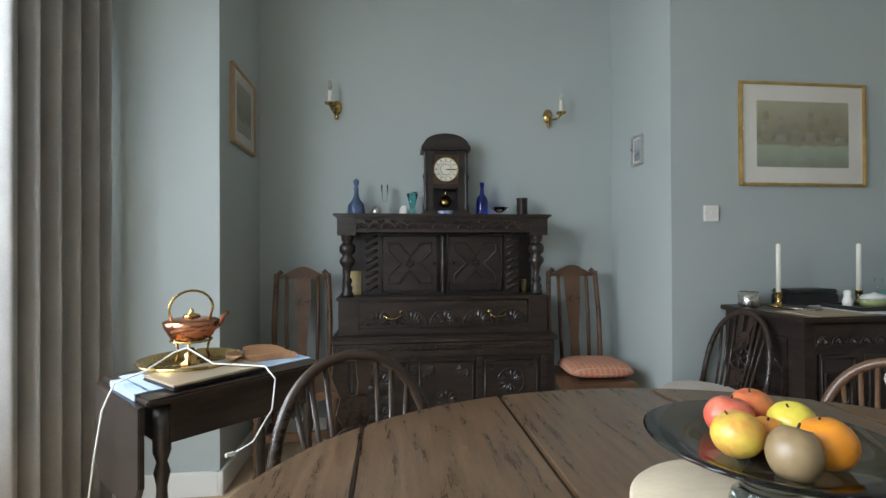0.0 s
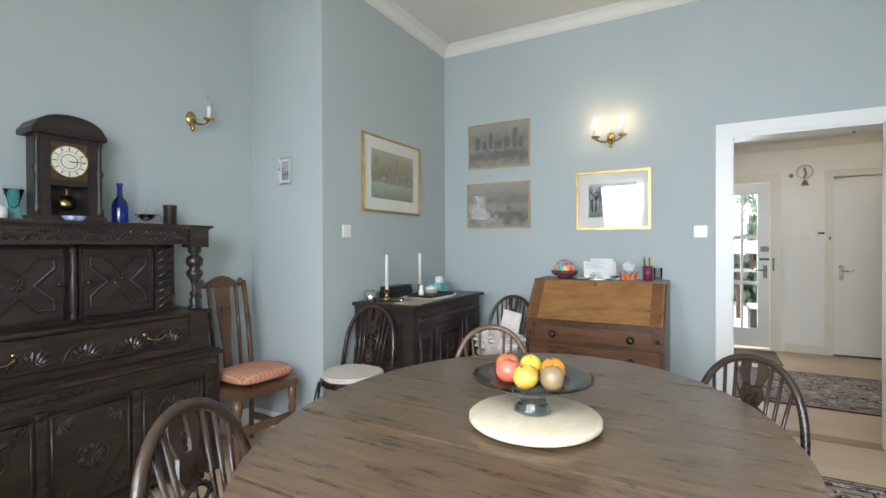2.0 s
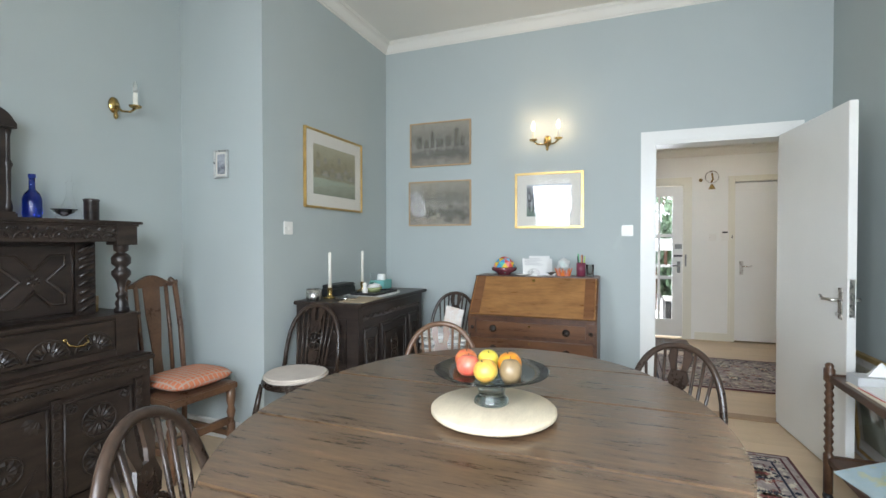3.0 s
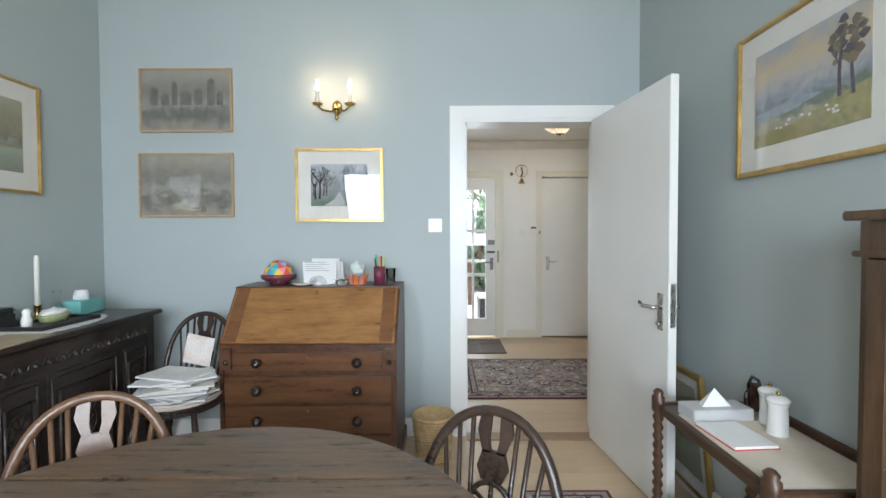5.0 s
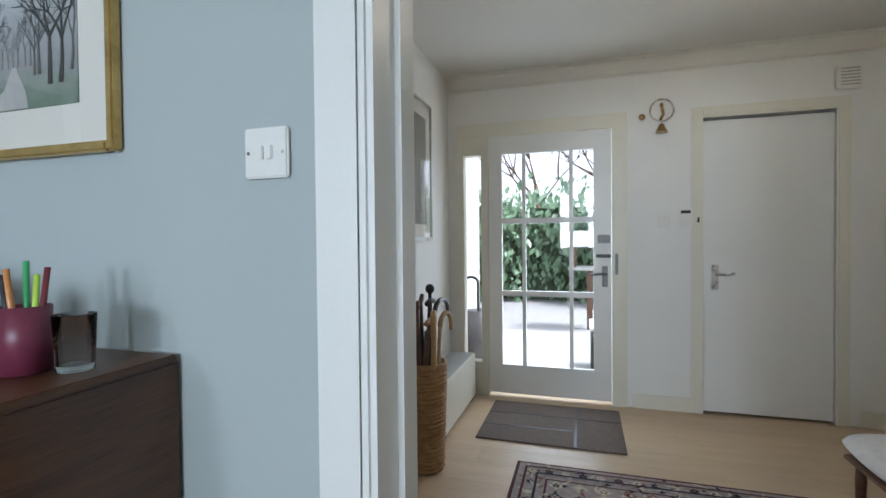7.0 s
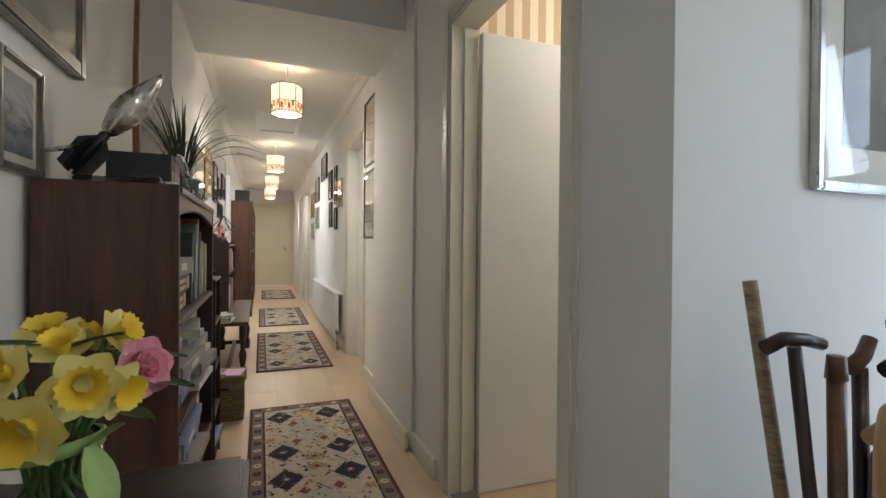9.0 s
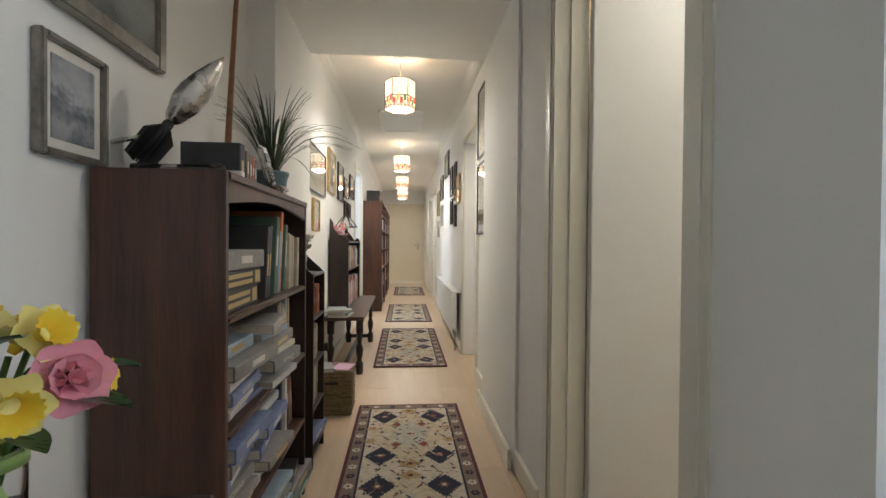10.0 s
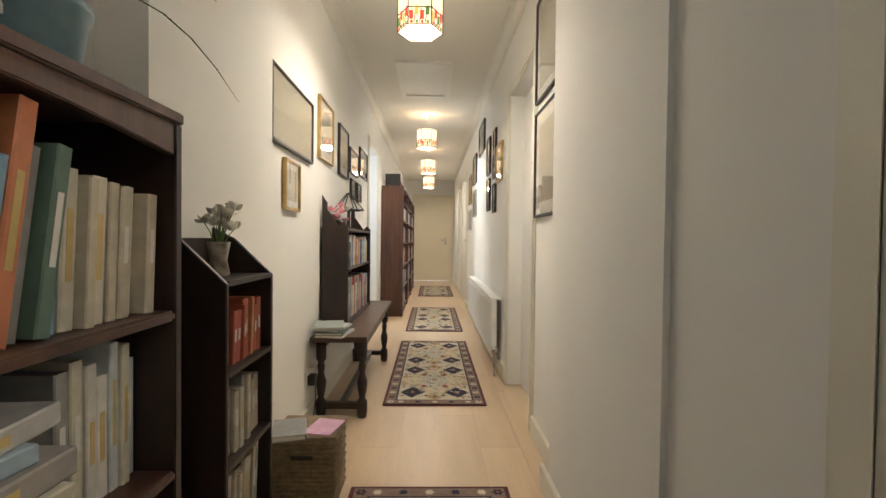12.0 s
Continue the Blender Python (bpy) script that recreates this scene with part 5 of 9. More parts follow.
part("carton", boxes((-0.11, 0.11, -0.055, 0.055, 0, 0.075), bev=0.003), mat("turquoise_card", (0.20, 0.52, 0.48), (0.18, 0.47, 0.44), 0.6, 6), tb)
part("tissue", turned((0.038, 0.075), (0.036, 0.10), (0.030, 0.125), (0.010, 0.128), seg=10), PAPER, tb)

# ---- bureau ----
bu = thing("bureau", "mahogany fall-front bureau with four drawers and dark knobs", "bureau", pose(3.712, 1.325, 0, 0, 0, -90))
H = 0.472
prof = [(0, 0.08), (0.512, 0.08), (0.512, 0.715), (0.30, 0.985), (0, 0.985)]
for s in (-1, 1):
    part("side", slab([(-p, q) for p, q in prof], 0, 0.02, 0.002, pose(s * (H - 0.010) - 0.010, 0, 0, 90, 0, 90) @ Matrix.Diagonal((1, 1, 1, 1))), MAHOG, bu)
part("top", boxes((-H, H, -0.305, -0.003, 0.985, 1.0), bev=0.003), MAHOG, bu)
part("carcass", boxes((-H + 0.021, H - 0.021, -0.50, -0.004, 0.082, 0.70), (-H + 0.021, H - 0.021, -0.29, -0.004, 0.70, 0.983)), MAHOG, bu)
part("base_plinth", boxes((-H - 0.012, H + 0.012, -0.528, -0.003, 0.0, 0.082), bev=0.005), MAHOG, bu)
sl = math.hypot(0.212, 0.270)
fall = part("fall_front", boxes((-H + 0.012, H - 0.012, -0.012, 0.008, 0, sl), bev=0.003), WALNUT, bu, "figured walnut sloping flap")
fall.matrix_local = pose(0, -0.512, 0.718, -math.degrees(math.atan2(0.212, 0.270)))
BAND = mat("walnut_banding", (0.20, 0.085, 0.032), (0.13, 0.052, 0.020), 0.3, 3, stretch=(1, 1, 8), fine=20)
for s in (-1, 1):
    part("cross_band", boxes((s * 0.415 - 0.035, s * 0.415 + 0.035, -0.0145, -0.0118, 0.004, sl - 0.004)), BAND, fall)
part("escutcheon", turned((0.012, 0), (0.012, 0.003), y=-0.012, z=sl - 0.035, seg=16, m=pose(0, 0, 0, 90)), BRASS, fall)


def knob(p, x, z, y, r=0.026):
    part("knob", turned((r * 0.5, 0), (r * 0.45, r * 0.4), (r, r * 0.8), (r * 1.05, r * 1.15), (r * 0.75, r * 1.55), (0.0, r * 1.65), x=x, y=y, z=z, seg=20, m=pose(0, 0, 0, 90)), CHAIR_DK, p, "dark turned knob")


MAHOG_D = mat("mahogany_drawer", (0.17, 0.072, 0.028), (0.075, 0.030, 0.013), 0.30, 2.0, bump=0.08, stretch=(1.5, 1, 12), fine=26, detail=7)
for z0, z1, w in ((0.575, 0.672, 0.395), (0.405, 0.545, 0.445), (0.240, 0.385, 0.445), (0.095, 0.222, 0.445)):
    d = part("drawer", boxes((-w, w, -0.520, -0.498, z0, z1), bev=0.004), MAHOG_D, bu)
    for x in (-0.265, 0.265):
        knob(d, x, (z0 + z1) / 2, -0.520)
    part("keyhole", turned((0.007, 0), (0.007, 0.002), y=-0.520, z=z1 - 0.025, seg=12, m=pose(0, 0, 0, 90)), BRASS, d)
for s in (-1, 1):
    lo = part("loper", boxes((s * 0.432 - 0.022, s * 0.432 + 0.022, -0.516, -0.49, 0.58, 0.690), bev=0.003), MAHOG, bu)
    knob(lo, s * 0.432, 0.622, -0.516, 0.014)
part("moulding", boxes((-H + 0.02, H - 0.02, -0.518, -0.495, 0.698, 0.714), bev=0.003), MAHOG, bu)
BT = 1.001
BUR = pose(3.712, 1.325, 0, 0, 0, -90)
PLUM = mat("plum_glaze", (0.17, 0.045, 0.055), (0.11, 0.03, 0.04), 0.15, 8)
bowl = solid("ceramic_bowl", turned((0.05, 0), (0.055, 0.012), (0.098, 0.035), (0.105, 0.055), (0.095, 0.062), (0.088, 0.055), (0.05, 0.02), (0, 0.018), seg=36), PLUM, "plum-glazed ceramic bowl on the bureau", "bowl", BUR @ pose(-0.27, -0.17, BT))
COLS = [(0.75, 0.10, 0.08), (0.85, 0.55, 0.06), (0.10, 0.35, 0.60), (0.12, 0.50, 0.40), (0.85, 0.30, 0.30), (0.30, 0.55, 0.75)]
pat = thing("patchwork_ball", "bright patchwork paper ball in a bowl", "ornament", BUR @ pose(-0.27, -0.17, BT + 0.03))
bm0 = bmesh.new()
bmesh.ops.create_icosphere(bm0, subdivisions=2, radius=0.085)
sets = [bmesh.new() for _ in COLS]
for i, f in enumerate(bm0.faces):
    if f.calc_center_median().z > -0.02:
        k = sets[(i * 7 + i // 4) % len(COLS)]
        k.faces.new([k.verts.new(v.co * (1.0 + 0.02 * (i % 3)) + Vector((0, 0, 0.03))) for v in f.verts])
bm0.free()
for k, c in zip(sets, COLS):
    part("patch", k, mat("patch_paper", c, tuple(v * 0.85 for v in c), 0.7, 12), pat)
rack = thing("letter_rack", "white letters and cards in a wire rack", "letters", BUR @ pose(-0.02, -0.14, BT))
random.seed(11)
for i in range(7):
    w, h = random.uniform(0.08, 0.115), random.uniform(0.10, 0.155)
    part("letter", boxes((-w, w, -0.0015, 0.0015, 0, h)), PAPER, rack).matrix_local = pose(random.uniform(-0.02, 0.04), 0.02 - i * 0.014, 0.004, random.uniform(4, 14), 0, random.uniform(-4, 4))
bm = bmesh.new()
for r in (0.05, 0.035, 0.02):
    tube(bm, [(r * math.cos(radians(a)), -0.085, 0.004 + r * math.sin(radians(a))) for a in range(0, 181, 12)], 0.0018, 5)
for a in range(20, 170, 20):
    tube(bm, [(0.02 * math.cos(radians(a)), -0.085, 0.004 + 0.02 * math.sin(radians(a))), (0.05 * math.cos(radians(a)), -0.085, 0.004 + 0.05 * math.sin(radians(a)))], 0.0015, 4)
box(bm, -0.06, 0.06, -0.09, 0.03, 0, 0.004)
part("wire_front", bm, CHROME, rack, "scrolled wire front")
PRINT_GREY = mat("print_grey", (0.35, 0.35, 0.36), None, 0.9)
for k in range(5):
    part("printed_line", boxes((-0.07, 0.07 - 0.02 * (k % 3), -0.0945, -0.094, 0.03 + 0.012 * k, 0.0325 + 0.012 * k)), PRINT_GREY, rack).matrix_local = pose(0.0, 0.0, 0.055)
sauc = solid("saucer", turned((0.030, 0), (0.062, 0.012), (0.064, 0.015), (0.0, 0.006), seg=28), PLASTIC, "white china saucer on the bureau", "saucer", BUR @ pose(-0.10, -0.25, BT))
solid("clear_dish", turned((0.03, 0), (0.045, 0.03), (0.042, 0.03), (0.0, 0.008), seg=20), GLASS, "small clear plastic dish", "dish", BUR @ pose(0.115, -0.22, BT))
pb = thing("paper_basket", "folded paper basket in orange and pastel", "paper craft", BUR @ pose(0.205, -0.17, BT))
for i in range(10):
    a0, a1 = i * 0.6283, (i + 1) * 0.6283
    bm = bmesh.new()
    v = [bm.verts.new(p) for p in ((0.05 * math.cos(a0), 0.05 * math.sin(a0), 0), (0.05 * math.cos(a1), 0.05 * math.sin(a1), 0), (0.072 * math.cos((a0 + a1) / 2), 0.072 * math.sin((a0 + a1) / 2), 0.07), (0.04 * math.cos((a0 + a1) / 2), 0.04 * math.sin((a0 + a1) / 2), 0.02))]
    for t in ((0, 1, 2), (1, 3, 2), (3, 0, 2), (0, 3, 1)):
        bm.faces.new([v[q] for q in t])
    part("petal", bm, mat("orange_paper", (0.80, 0.20, 0.03) if i % 2 else (0.75, 0.28, 0.20), None, 0.8), pb)
bm = bmesh.new()
bmesh.ops.create_icosphere(bm, subdivisions=1, radius=0.052)
bmesh.ops.translate(bm, verts=bm.verts[:], vec=(0, 0, 0.092))
part("pastel_ball", bm, mat("pastel_paper", (0.70, 0.66, 0.66), (0.55, 0.62, 0.58), 0.85, 14), pb)
pot = thing("pen_pot", "plum leather pen pot with pens", "pen pot", BUR @ pose(0.335, -0.16, BT))
part("cup", turned((0.034, 0), (0.035, 0.105), (0.032, 0.105), (0.030, 0.01), (0, 0.01), seg=24), mat("plum_leather", (0.20, 0.035, 0.065), (0.15, 0.025, 0.05), 0.4, 14), pot)
for i, c in enumerate(((0.55, 0.75, 0.10), (0.25, 0.04, 0.05), (0.10, 0.55, 0.20), (0.05, 0.05, 0.06), (0.70, 0.30, 0.10))):
    a = i * 1.25
    part("pen", tube(bmesh.new(), [(0.012 * math.cos(a), 0.012 * math.sin(a), 0.012), (0.03 * math.cos(a), 0.03 * math.sin(a), 0.155 + 0.01 * (i % 3))], 0.0045, 7), mat("pen_colour", c, None, 0.35), pot)
solid("glass_tumbler", turned((0.026, 0), (0.030, 0.09), (0.027, 0.09), (0.024, 0.01), (0, 0.01), seg=20), GLASS, "small clear tumbler of sticks", "tumbler", BUR @ pose(0.40, -0.13, BT))
# papers on the chair
random.seed(5)
for i in range(12):
    c = [(0.80, 0.79, 0.76), (0.74, 0.74, 0.74), (0.78, 0.76, 0.70), (0.25, 0.45, 0.20), (0.62, 0.64, 0.68)][random.choice((0, 0, 1, 2, 1, 3 if i == 9 else 0, 4 if i == 10 else 0))]
    p = new("paper_sheaf", mesh_of("paper_sheaf", boxes((-0.15, 0.15, -0.105, 0.105, 0, 0.009), bev=0.001), mat("sheet", c, None, 0.9, 6)))
    p.matrix_world = pose(3.09 + random.uniform(-0.03, 0.03), 1.955 + random.uniform(-0.03, 0.03), 0.479 + i * 0.0092, 0, 0, random.uniform(-35, 35) + 90)
    tagged(p, "loose sheaf of letters and papers on a chair", "paper", "papers on the chair")
solid("leaflet", boxes((-0.075, 0.075, -0.001, 0.001, 0, 0.16)), mat("leaflet_print", (0.80, 0.79, 0.77), (0.66, 0.52, 0.42), 0.6, 9), "upright printed leaflet leaning on the chair back", "leaflet", pose(3.265, 1.955, 0.592, 0, 12, -90))

# ---- waste basket ----
def woven(r0, r1, h, material, parent, rows=14, name="weave", stakes=28):
    """A woven basket wall: stacked strands, each wavy round the stakes."""
    bm = bmesh.new()
    for k in range(rows):
        z = h * (k + 0.5) / rows
        r = r0 + (r1 - r0) * (k + 0.5) / rows
        tube(bm, [((r + 0.003 * (-1) ** (i + k)) * math.cos(2 * math.pi * i / stakes), (r + 0.003 * (-1) ** (i + k)) * math.sin(2 * math.pi * i / stakes), z) for i in range(stakes)], h / rows * 0.55, 5, closed=True)
    part(name, bm, material, parent)
    part("inside", turned((r0 - 0.006, 0.0), (r0 - 0.005, 0.004), (r1 - 0.006, h), (r1 - 0.009, h), (r0 - 0.009, 0.008), (0, 0.008), seg=stakes), material, parent)
    part("rim", tube(bmesh.new(), [(r1 * math.cos(2 * math.pi * i / stakes), r1 * math.sin(2 * math.pi * i / stakes), h) for i in range(stakes)], 0.008, 6, closed=True), material, parent)


STRAW = mat("straw", (0.58, 0.42, 0.22), (0.44, 0.30, 0.14), 0.75, 26, bump=0.4, fine=110)
wb = thing("waste_basket", "small round straw waste basket by the doorway", "basket", pose(3.425, 0.665, 0.001))
woven(0.090, 0.118, 0.25, STRAW, wb, 16)

# ---- tea trolley ----
tr = thing("tea_trolley", "dark oak tea trolley with barley-twist posts", "trolley", pose(2.262, -0.438, 0) @ Matrix.Diagonal((1.22, 0.96, 0.88, 1)))
OAK_MID = mat("mid_oak", (0.11, 0.055, 0.028), (0.045, 0.022, 0.012), 0.38, 4, stretch=(1, 8, 8), bump=0.15, fine=40)
for z, n in ((0.685, "upper_shelf"), (0.23, "lower_shelf")):
    part(n, boxes((-0.255, 0.255, -0.185, 0.185, z, z + 0.015)), OAK_MID, tr)
    part("rail", boxes((-0.25, 0.25, -0.205, -0.185, z - 0.015, z + 0.045), bev=0.003), OAK_MID, tr)
    part("rail", boxes((-0.25, 0.25, 0.185, 0.205, z - 0.015, z + 0.022), bev=0.003), OAK_MID, tr)
    for x in (-0.275, 0.255):
        part("end_rail", boxes((x, x + 0.02, -0.19, 0.19, z - 0.015, z + 0.022), bev=0.003), OAK_MID, tr)
pp = [(0.020, 0.05), (0.020, 0.20), (0.022, 0.21), (0.022, 0.26)]
for k in range(9):
    z = 0.275 + k * 0.043
    pp += [(0.013, z), (0.021, z + 0.0215)]
pp += [(0.013, 0.662), (0.024, 0.672), (0.024, 0.735), (0.016, 0.745), (0.020, 0.757), (0.010, 0.770), (0.0, 0.772)]
for x in (-0.262, 0.262):
    for y in (-0.195, 0.195):
        part("post", turned(*pp, x=x, y=y, seg=12), OAK_MID, tr)
        part("castor", turned((0.010, -0.02), (0.024, -0.012), (0.024, 0.012), (0.010, 0.02), x=x, y=y, z=0.025, seg=12, m=pose(0, 0, 0, 90)), BLACK, tr)
TT = 0.6175
TRM = pose(2.262, -0.438, 0)
bt = thing("tissue_box", "grey-white tissue box with a peaked tissue", "box", TRM @ pose(0.185, 0.04, TT, 0, 0, 94) @ Matrix.Diagonal((0.8, 0.8, 0.8, 1)))
part("carton", boxes((-0.14, 0.14, -0.065, 0.065, 0, 0.055), bev=0.004), mat("grey_card", (0.52, 0.52, 0.51), (0.48, 0.48, 0.47), 0.6, 5), bt)
bm = bmesh.new()
v = [bm.verts.new(p) for p in ((-0.07, -0.02, 0.056), (0.065, -0.025, 0.056), (0.075, 0.02, 0.056), (-0.06, 0.025, 0.056), (0.005, 0.0, 0.135), (0.02, 0.01, 0.125))]
for t in ((0, 1, 4), (1, 2, 5), (1, 5, 4), (2, 3, 5), (3, 0, 4), (3, 4, 5), (3, 2, 1, 0)):
    bm.faces.new([v[q] for q in t])
part("tissue", bm, PAPER, bt)
CHINA = mat("botanic_china", (0.78, 0.76, 0.72), (0.74, 0.72, 0.68), 0.15, 6)
for i, (x, y) in enumerate(((-0.01, -0.135), (-0.10, -0.10))):
    j = thing("china_jar", "tall white china jar painted with fruit", "jar", TRM @ pose(x + 0.13, y + 0.02, TT) @ Matrix.Diagonal((0.82, 0.82, 0.82, 1)), "china jars")
    part("body", turned((0.036, 0), (0.042, 0.006), (0.038, 0.015), (0.036, 0.12), (0.042, 0.13), (0.040, 0.135), seg=24), CHINA, j)
    part("lid", turned((0.044, 0.136), (0.044, 0.148), (0.030, 0.158), (0.008, 0.162), seg=24), CHINA, j)
    part("knob", turned((0.006, 0.161), (0.010, 0.170), (0.006, 0.180), (0, 0.181), seg=12), BRASS, j)
    bm = bmesh.new()
    for k, (a, z) in enumerate(((1.6, 0.05), (2.6, 0.08), (0.7, 0.085), (3.4, 0.045))):
        lathe(bm, [(0.0, -0.001), (0.016, 0.0), (0.0, 0.001)], 0.037 * math.cos(a), 0.037 * math.sin(a), z, 10, pose(0, 0, math.degrees(a), 0, 90))
    part("painted_fruit", bm, mat("painted_fruit", (0.42, 0.06, 0.05) if i else (0.50, 0.28, 0.10), (0.12, 0.20, 0.06), 0.2, 40), j)
gj = thing("glass_jug", "clear glass jar with a dark handle", "jar", TRM @ pose(0.185, -0.105, TT))
part("jar", turned((0.030, 0), (0.034, 0.01), (0.034, 0.08), (0.022, 0.10), (0.024, 0.12), (0.020, 0.12), (0.030, 0.08), (0.028, 0.012), (0, 0.01), seg=20), GLASS, gj)
part("handle", tube(bmesh.new(), [(0.034, 0, 0.03), (0.036, 0, 0.11), (0.015, 0, 0.145), (-0.02, 0, 0.14), (-0.034, 0, 0.11)], 0.006, 8), BLACK, gj)
solid("tray_cloth", boxes((-0.255, 0.255, -0.165, 0.165, 0, 0.003)), mat("cream_tray_cloth", (0.66, 0.58, 0.47), (0.60, 0.52, 0.42), 0.9, 10), "cream paper tray liner on the trolley", "mat", TRM @ pose(-0.05, 0.0, TT - 0.001))
nb = thing("notebook", "thin red-edged notebook and papers", "notebook", TRM @ pose(0.01, 0.075, TT + 0.0025, 0, 0, 4))
part("cover", boxes((-0.10, 0.10, -0.075, 0.075, 0, 0.003)), mat("red_cover", (0.55, 0.05, 0.05), None, 0.5), nb)
part("page_block", boxes((-0.097, 0.097, -0.072, 0.072, 0.003, 0.011)), PAPER, nb)
mp = thing("folded_map", "folded map and papers on the lower trolley shelf", "map", TRM @ pose(-0.02, 0.04, 0.218, -14, 0, 15))
MAPM = scenic("map_print", [(0.0, (0.62, 0.58, 0.30)), (0.4, (0.68, 0.62, 0.25)), (0.6, (0.45, 0.58, 0.62)), (1.0, (0.60, 0.66, 0.64))], 0.8, 6, 0.4)
part("sheet", boxes((-0.20, 0.20, -0.14, 0.14, 0.035, 0.039)), MAPM, mp)
part("under_sheets", boxes((-0.19, 0.21, -0.15, 0.13, 0.024, 0.034)), PAPER, mp)
solid("straw_hat", turned((0.13, 0), (0.13, 0.008), (0.085, 0.012), (0.075, 0.07), (0.06, 0.085), (0, 0.088), seg=28), STRAW, "straw hat on the lower trolley shelf", "hat", TRM @ pose(0.14, -0.05, 0.2165))
picture(0.42, 0.62, 0.03, GILT, 0.05, SHIPS, "framed picture leaning against the wall on the floor", pose(3.05, -0.612, 0.335, 6, 0, 180), 0.025)

# ---- glazed cabinet ----
gc = thing("display_cabinet", "oak display cabinet with leaded glass doors", "cabinet", pose(1.44, -0.636, 0) @ Matrix.Diagonal((1, 0.70, 1, 1)))
OAKC = mat("cabinet_oak", (0.13, 0.075, 0.038), (0.055, 0.030, 0.016), 0.40, 4, stretch=(7, 7, 0.8), bump=0.15, fine=40)
part("carcass", boxes((-0.42, -0.40, 0, 0.34, 0.06, 1.25), (0.40, 0.42, 0, 0.34, 0.06, 1.25), (-0.40, 0.40, 0, 0.012, 0.06, 1.25), (-0.42, 0.42, 0, 0.34, 0.0, 0.06)), OAKC, gc)
part("frieze", boxes((-0.42, 0.42, 0, 0.345, 1.25, 1.32)), OAKC, gc)
part("cornice", boxes((-0.45, 0.45, 0, 0.375, 1.322, 1.345), (-0.435, 0.435, 0, 0.36, 1.235, 1.25), (-0.25, 0.25, 0.05, 0.33, 1.345, 1.356), bev=0.004), OAKC, gc)
for z in (0.32, 0.60, 0.88, 1.06):
    part("shelf", boxes((-0.398, 0.398, 0.014, 0.29, z, z + 0.014)), BLACK, gc)
for s in (-1, 1):
    d = part("door", boxes((s * 0.205 - 0.19, s * 0.205 - 0.14, 0.335, 0.355, 0.07, 1.23), (s * 0.205 + 0.14, s * 0.205 + 0.19, 0.335, 0.355, 0.07, 1.23), (s * 0.205 - 0.14, s * 0.205 + 0.14, 0.335, 0.355, 0.07, 0.12), (s * 0.205 - 0.14, s * 0.205 + 0.14, 0.335, 0.355, 1.18, 1.23)), OAKC, gc)
    bm = bmesh.new()
    for k in range(1, 5):
        tube(bm, [(s * 0.205 - 0.14, 0.345, 0.12 + k * 0.212), (s * 0.205 + 0.14, 0.345, 0.12 + k * 0.212)], 0.003, 5)
    for k in (-0.045, 0.045):
        tube(bm, [(s * 0.205 + k, 0.345, 0.12), (s * 0.205 + k, 0.345, 1.18)], 0.003, 5)
    part("leading", bm, CHROME, d)
    part("pane", boxes((s * 0.205 - 0.14, s * 0.205 + 0.14, 0.344, 0.346, 0.12, 1.18)), PANE, d).visible_shadow = False
for x, z, c in ((0.25, 1.075, (0.50, 0.52, 0.42)), (0.18, 0.615, (0.50, 0.38, 0.32)), (0.28, 0.335, (0.45, 0.40, 0.34)), (0.05, 0.895, (0.40, 0.42, 0.45)), (0.22, 0.895, (0.12, 0.10, 0.09))):
    solid("china_vase", turned((0.030, 0), (0.042, 0.03), (0.048, 0.07), (0.028, 0.11), (0.034, 0.13), (0.028, 0.13), (0, 0.12), seg=20), mat("vase_glaze", c, tuple(v * 0.7 for v in c), 0.2, 12), "small china vase inside the display cabinet", "vase", pose(1.44 + x, -0.636 + 0.12, z), "china in the cabinet")


# ---- doors and their frames ----
def architrave(name, pts, material, label, ax, at, out, w=0.09, t=0.016):
    """Moulded surround of an opening: pts = (a0, a1, top); the wall face lies at `at` on axis ax and looks along out."""
    a0, a1, top = pts
    bm = bmesh.new()
    for lo, hi, z0, z1 in ((a0 - w, a0, 0, top + w), (a1, a1 + w, 0, top + w), (a0, a1, top, top + w)):
        for inset, th in ((0.0, t * 0.6), (0.022, t), (0.05, t * 0.8)):
            l2, h2, zz = lo, hi, z1
            if lo < a0:
                h2 = hi - 0.0 if inset == 0 else hi - 0.012
                l2 = lo + inset
            elif hi > a1:
                h2 = hi - inset
                l2 = lo if inset == 0 else lo + 0.012
            zz = z1 - inset
            p, q = sorted((at, at + out * th))
            zlo = z0 if z0 == 0 or inset == 0 else z0 + 0.012
            if ax == "x":
                box(bm, p, q, l2, h2, zlo, zz)
            else:
                box(bm, l2, h2, p, q, zlo, zz)
    return setting(name, bm, material, label, "door frame")


def lining(name, a0, a1, top, d0, d1, ax, material, label):
    """Jambs and head inside an opening, with a stop bead."""
    bm = bmesh.new()
    mid = (d0 + d1) / 2
    for lo, hi, z0, z1 in ((a0, a0 + 0.012, 0, top), (a1 - 0.012, a1, 0, top), (a0 + 0.012, a1 - 0.012, top - 0.012, top)):
        rows = [(d0 - 0.002, d1 + 0.002, lo, hi, z0, z1)]
        if z0 == 0:
            rows.append((mid - 0.005, mid + 0.03, lo + (0.012 if lo == a0 else -0.012), hi + (0.012 if lo == a0 else -0.012), 0, top - 0.012))
        for p, q, l, h, a, b in rows:
            if ax == "x":
                box(bm, p, q, l, h, a, b)
            else:
                box(bm, l, h, p, q, a, b)
    return setting(name, bm, material, label, "door frame")


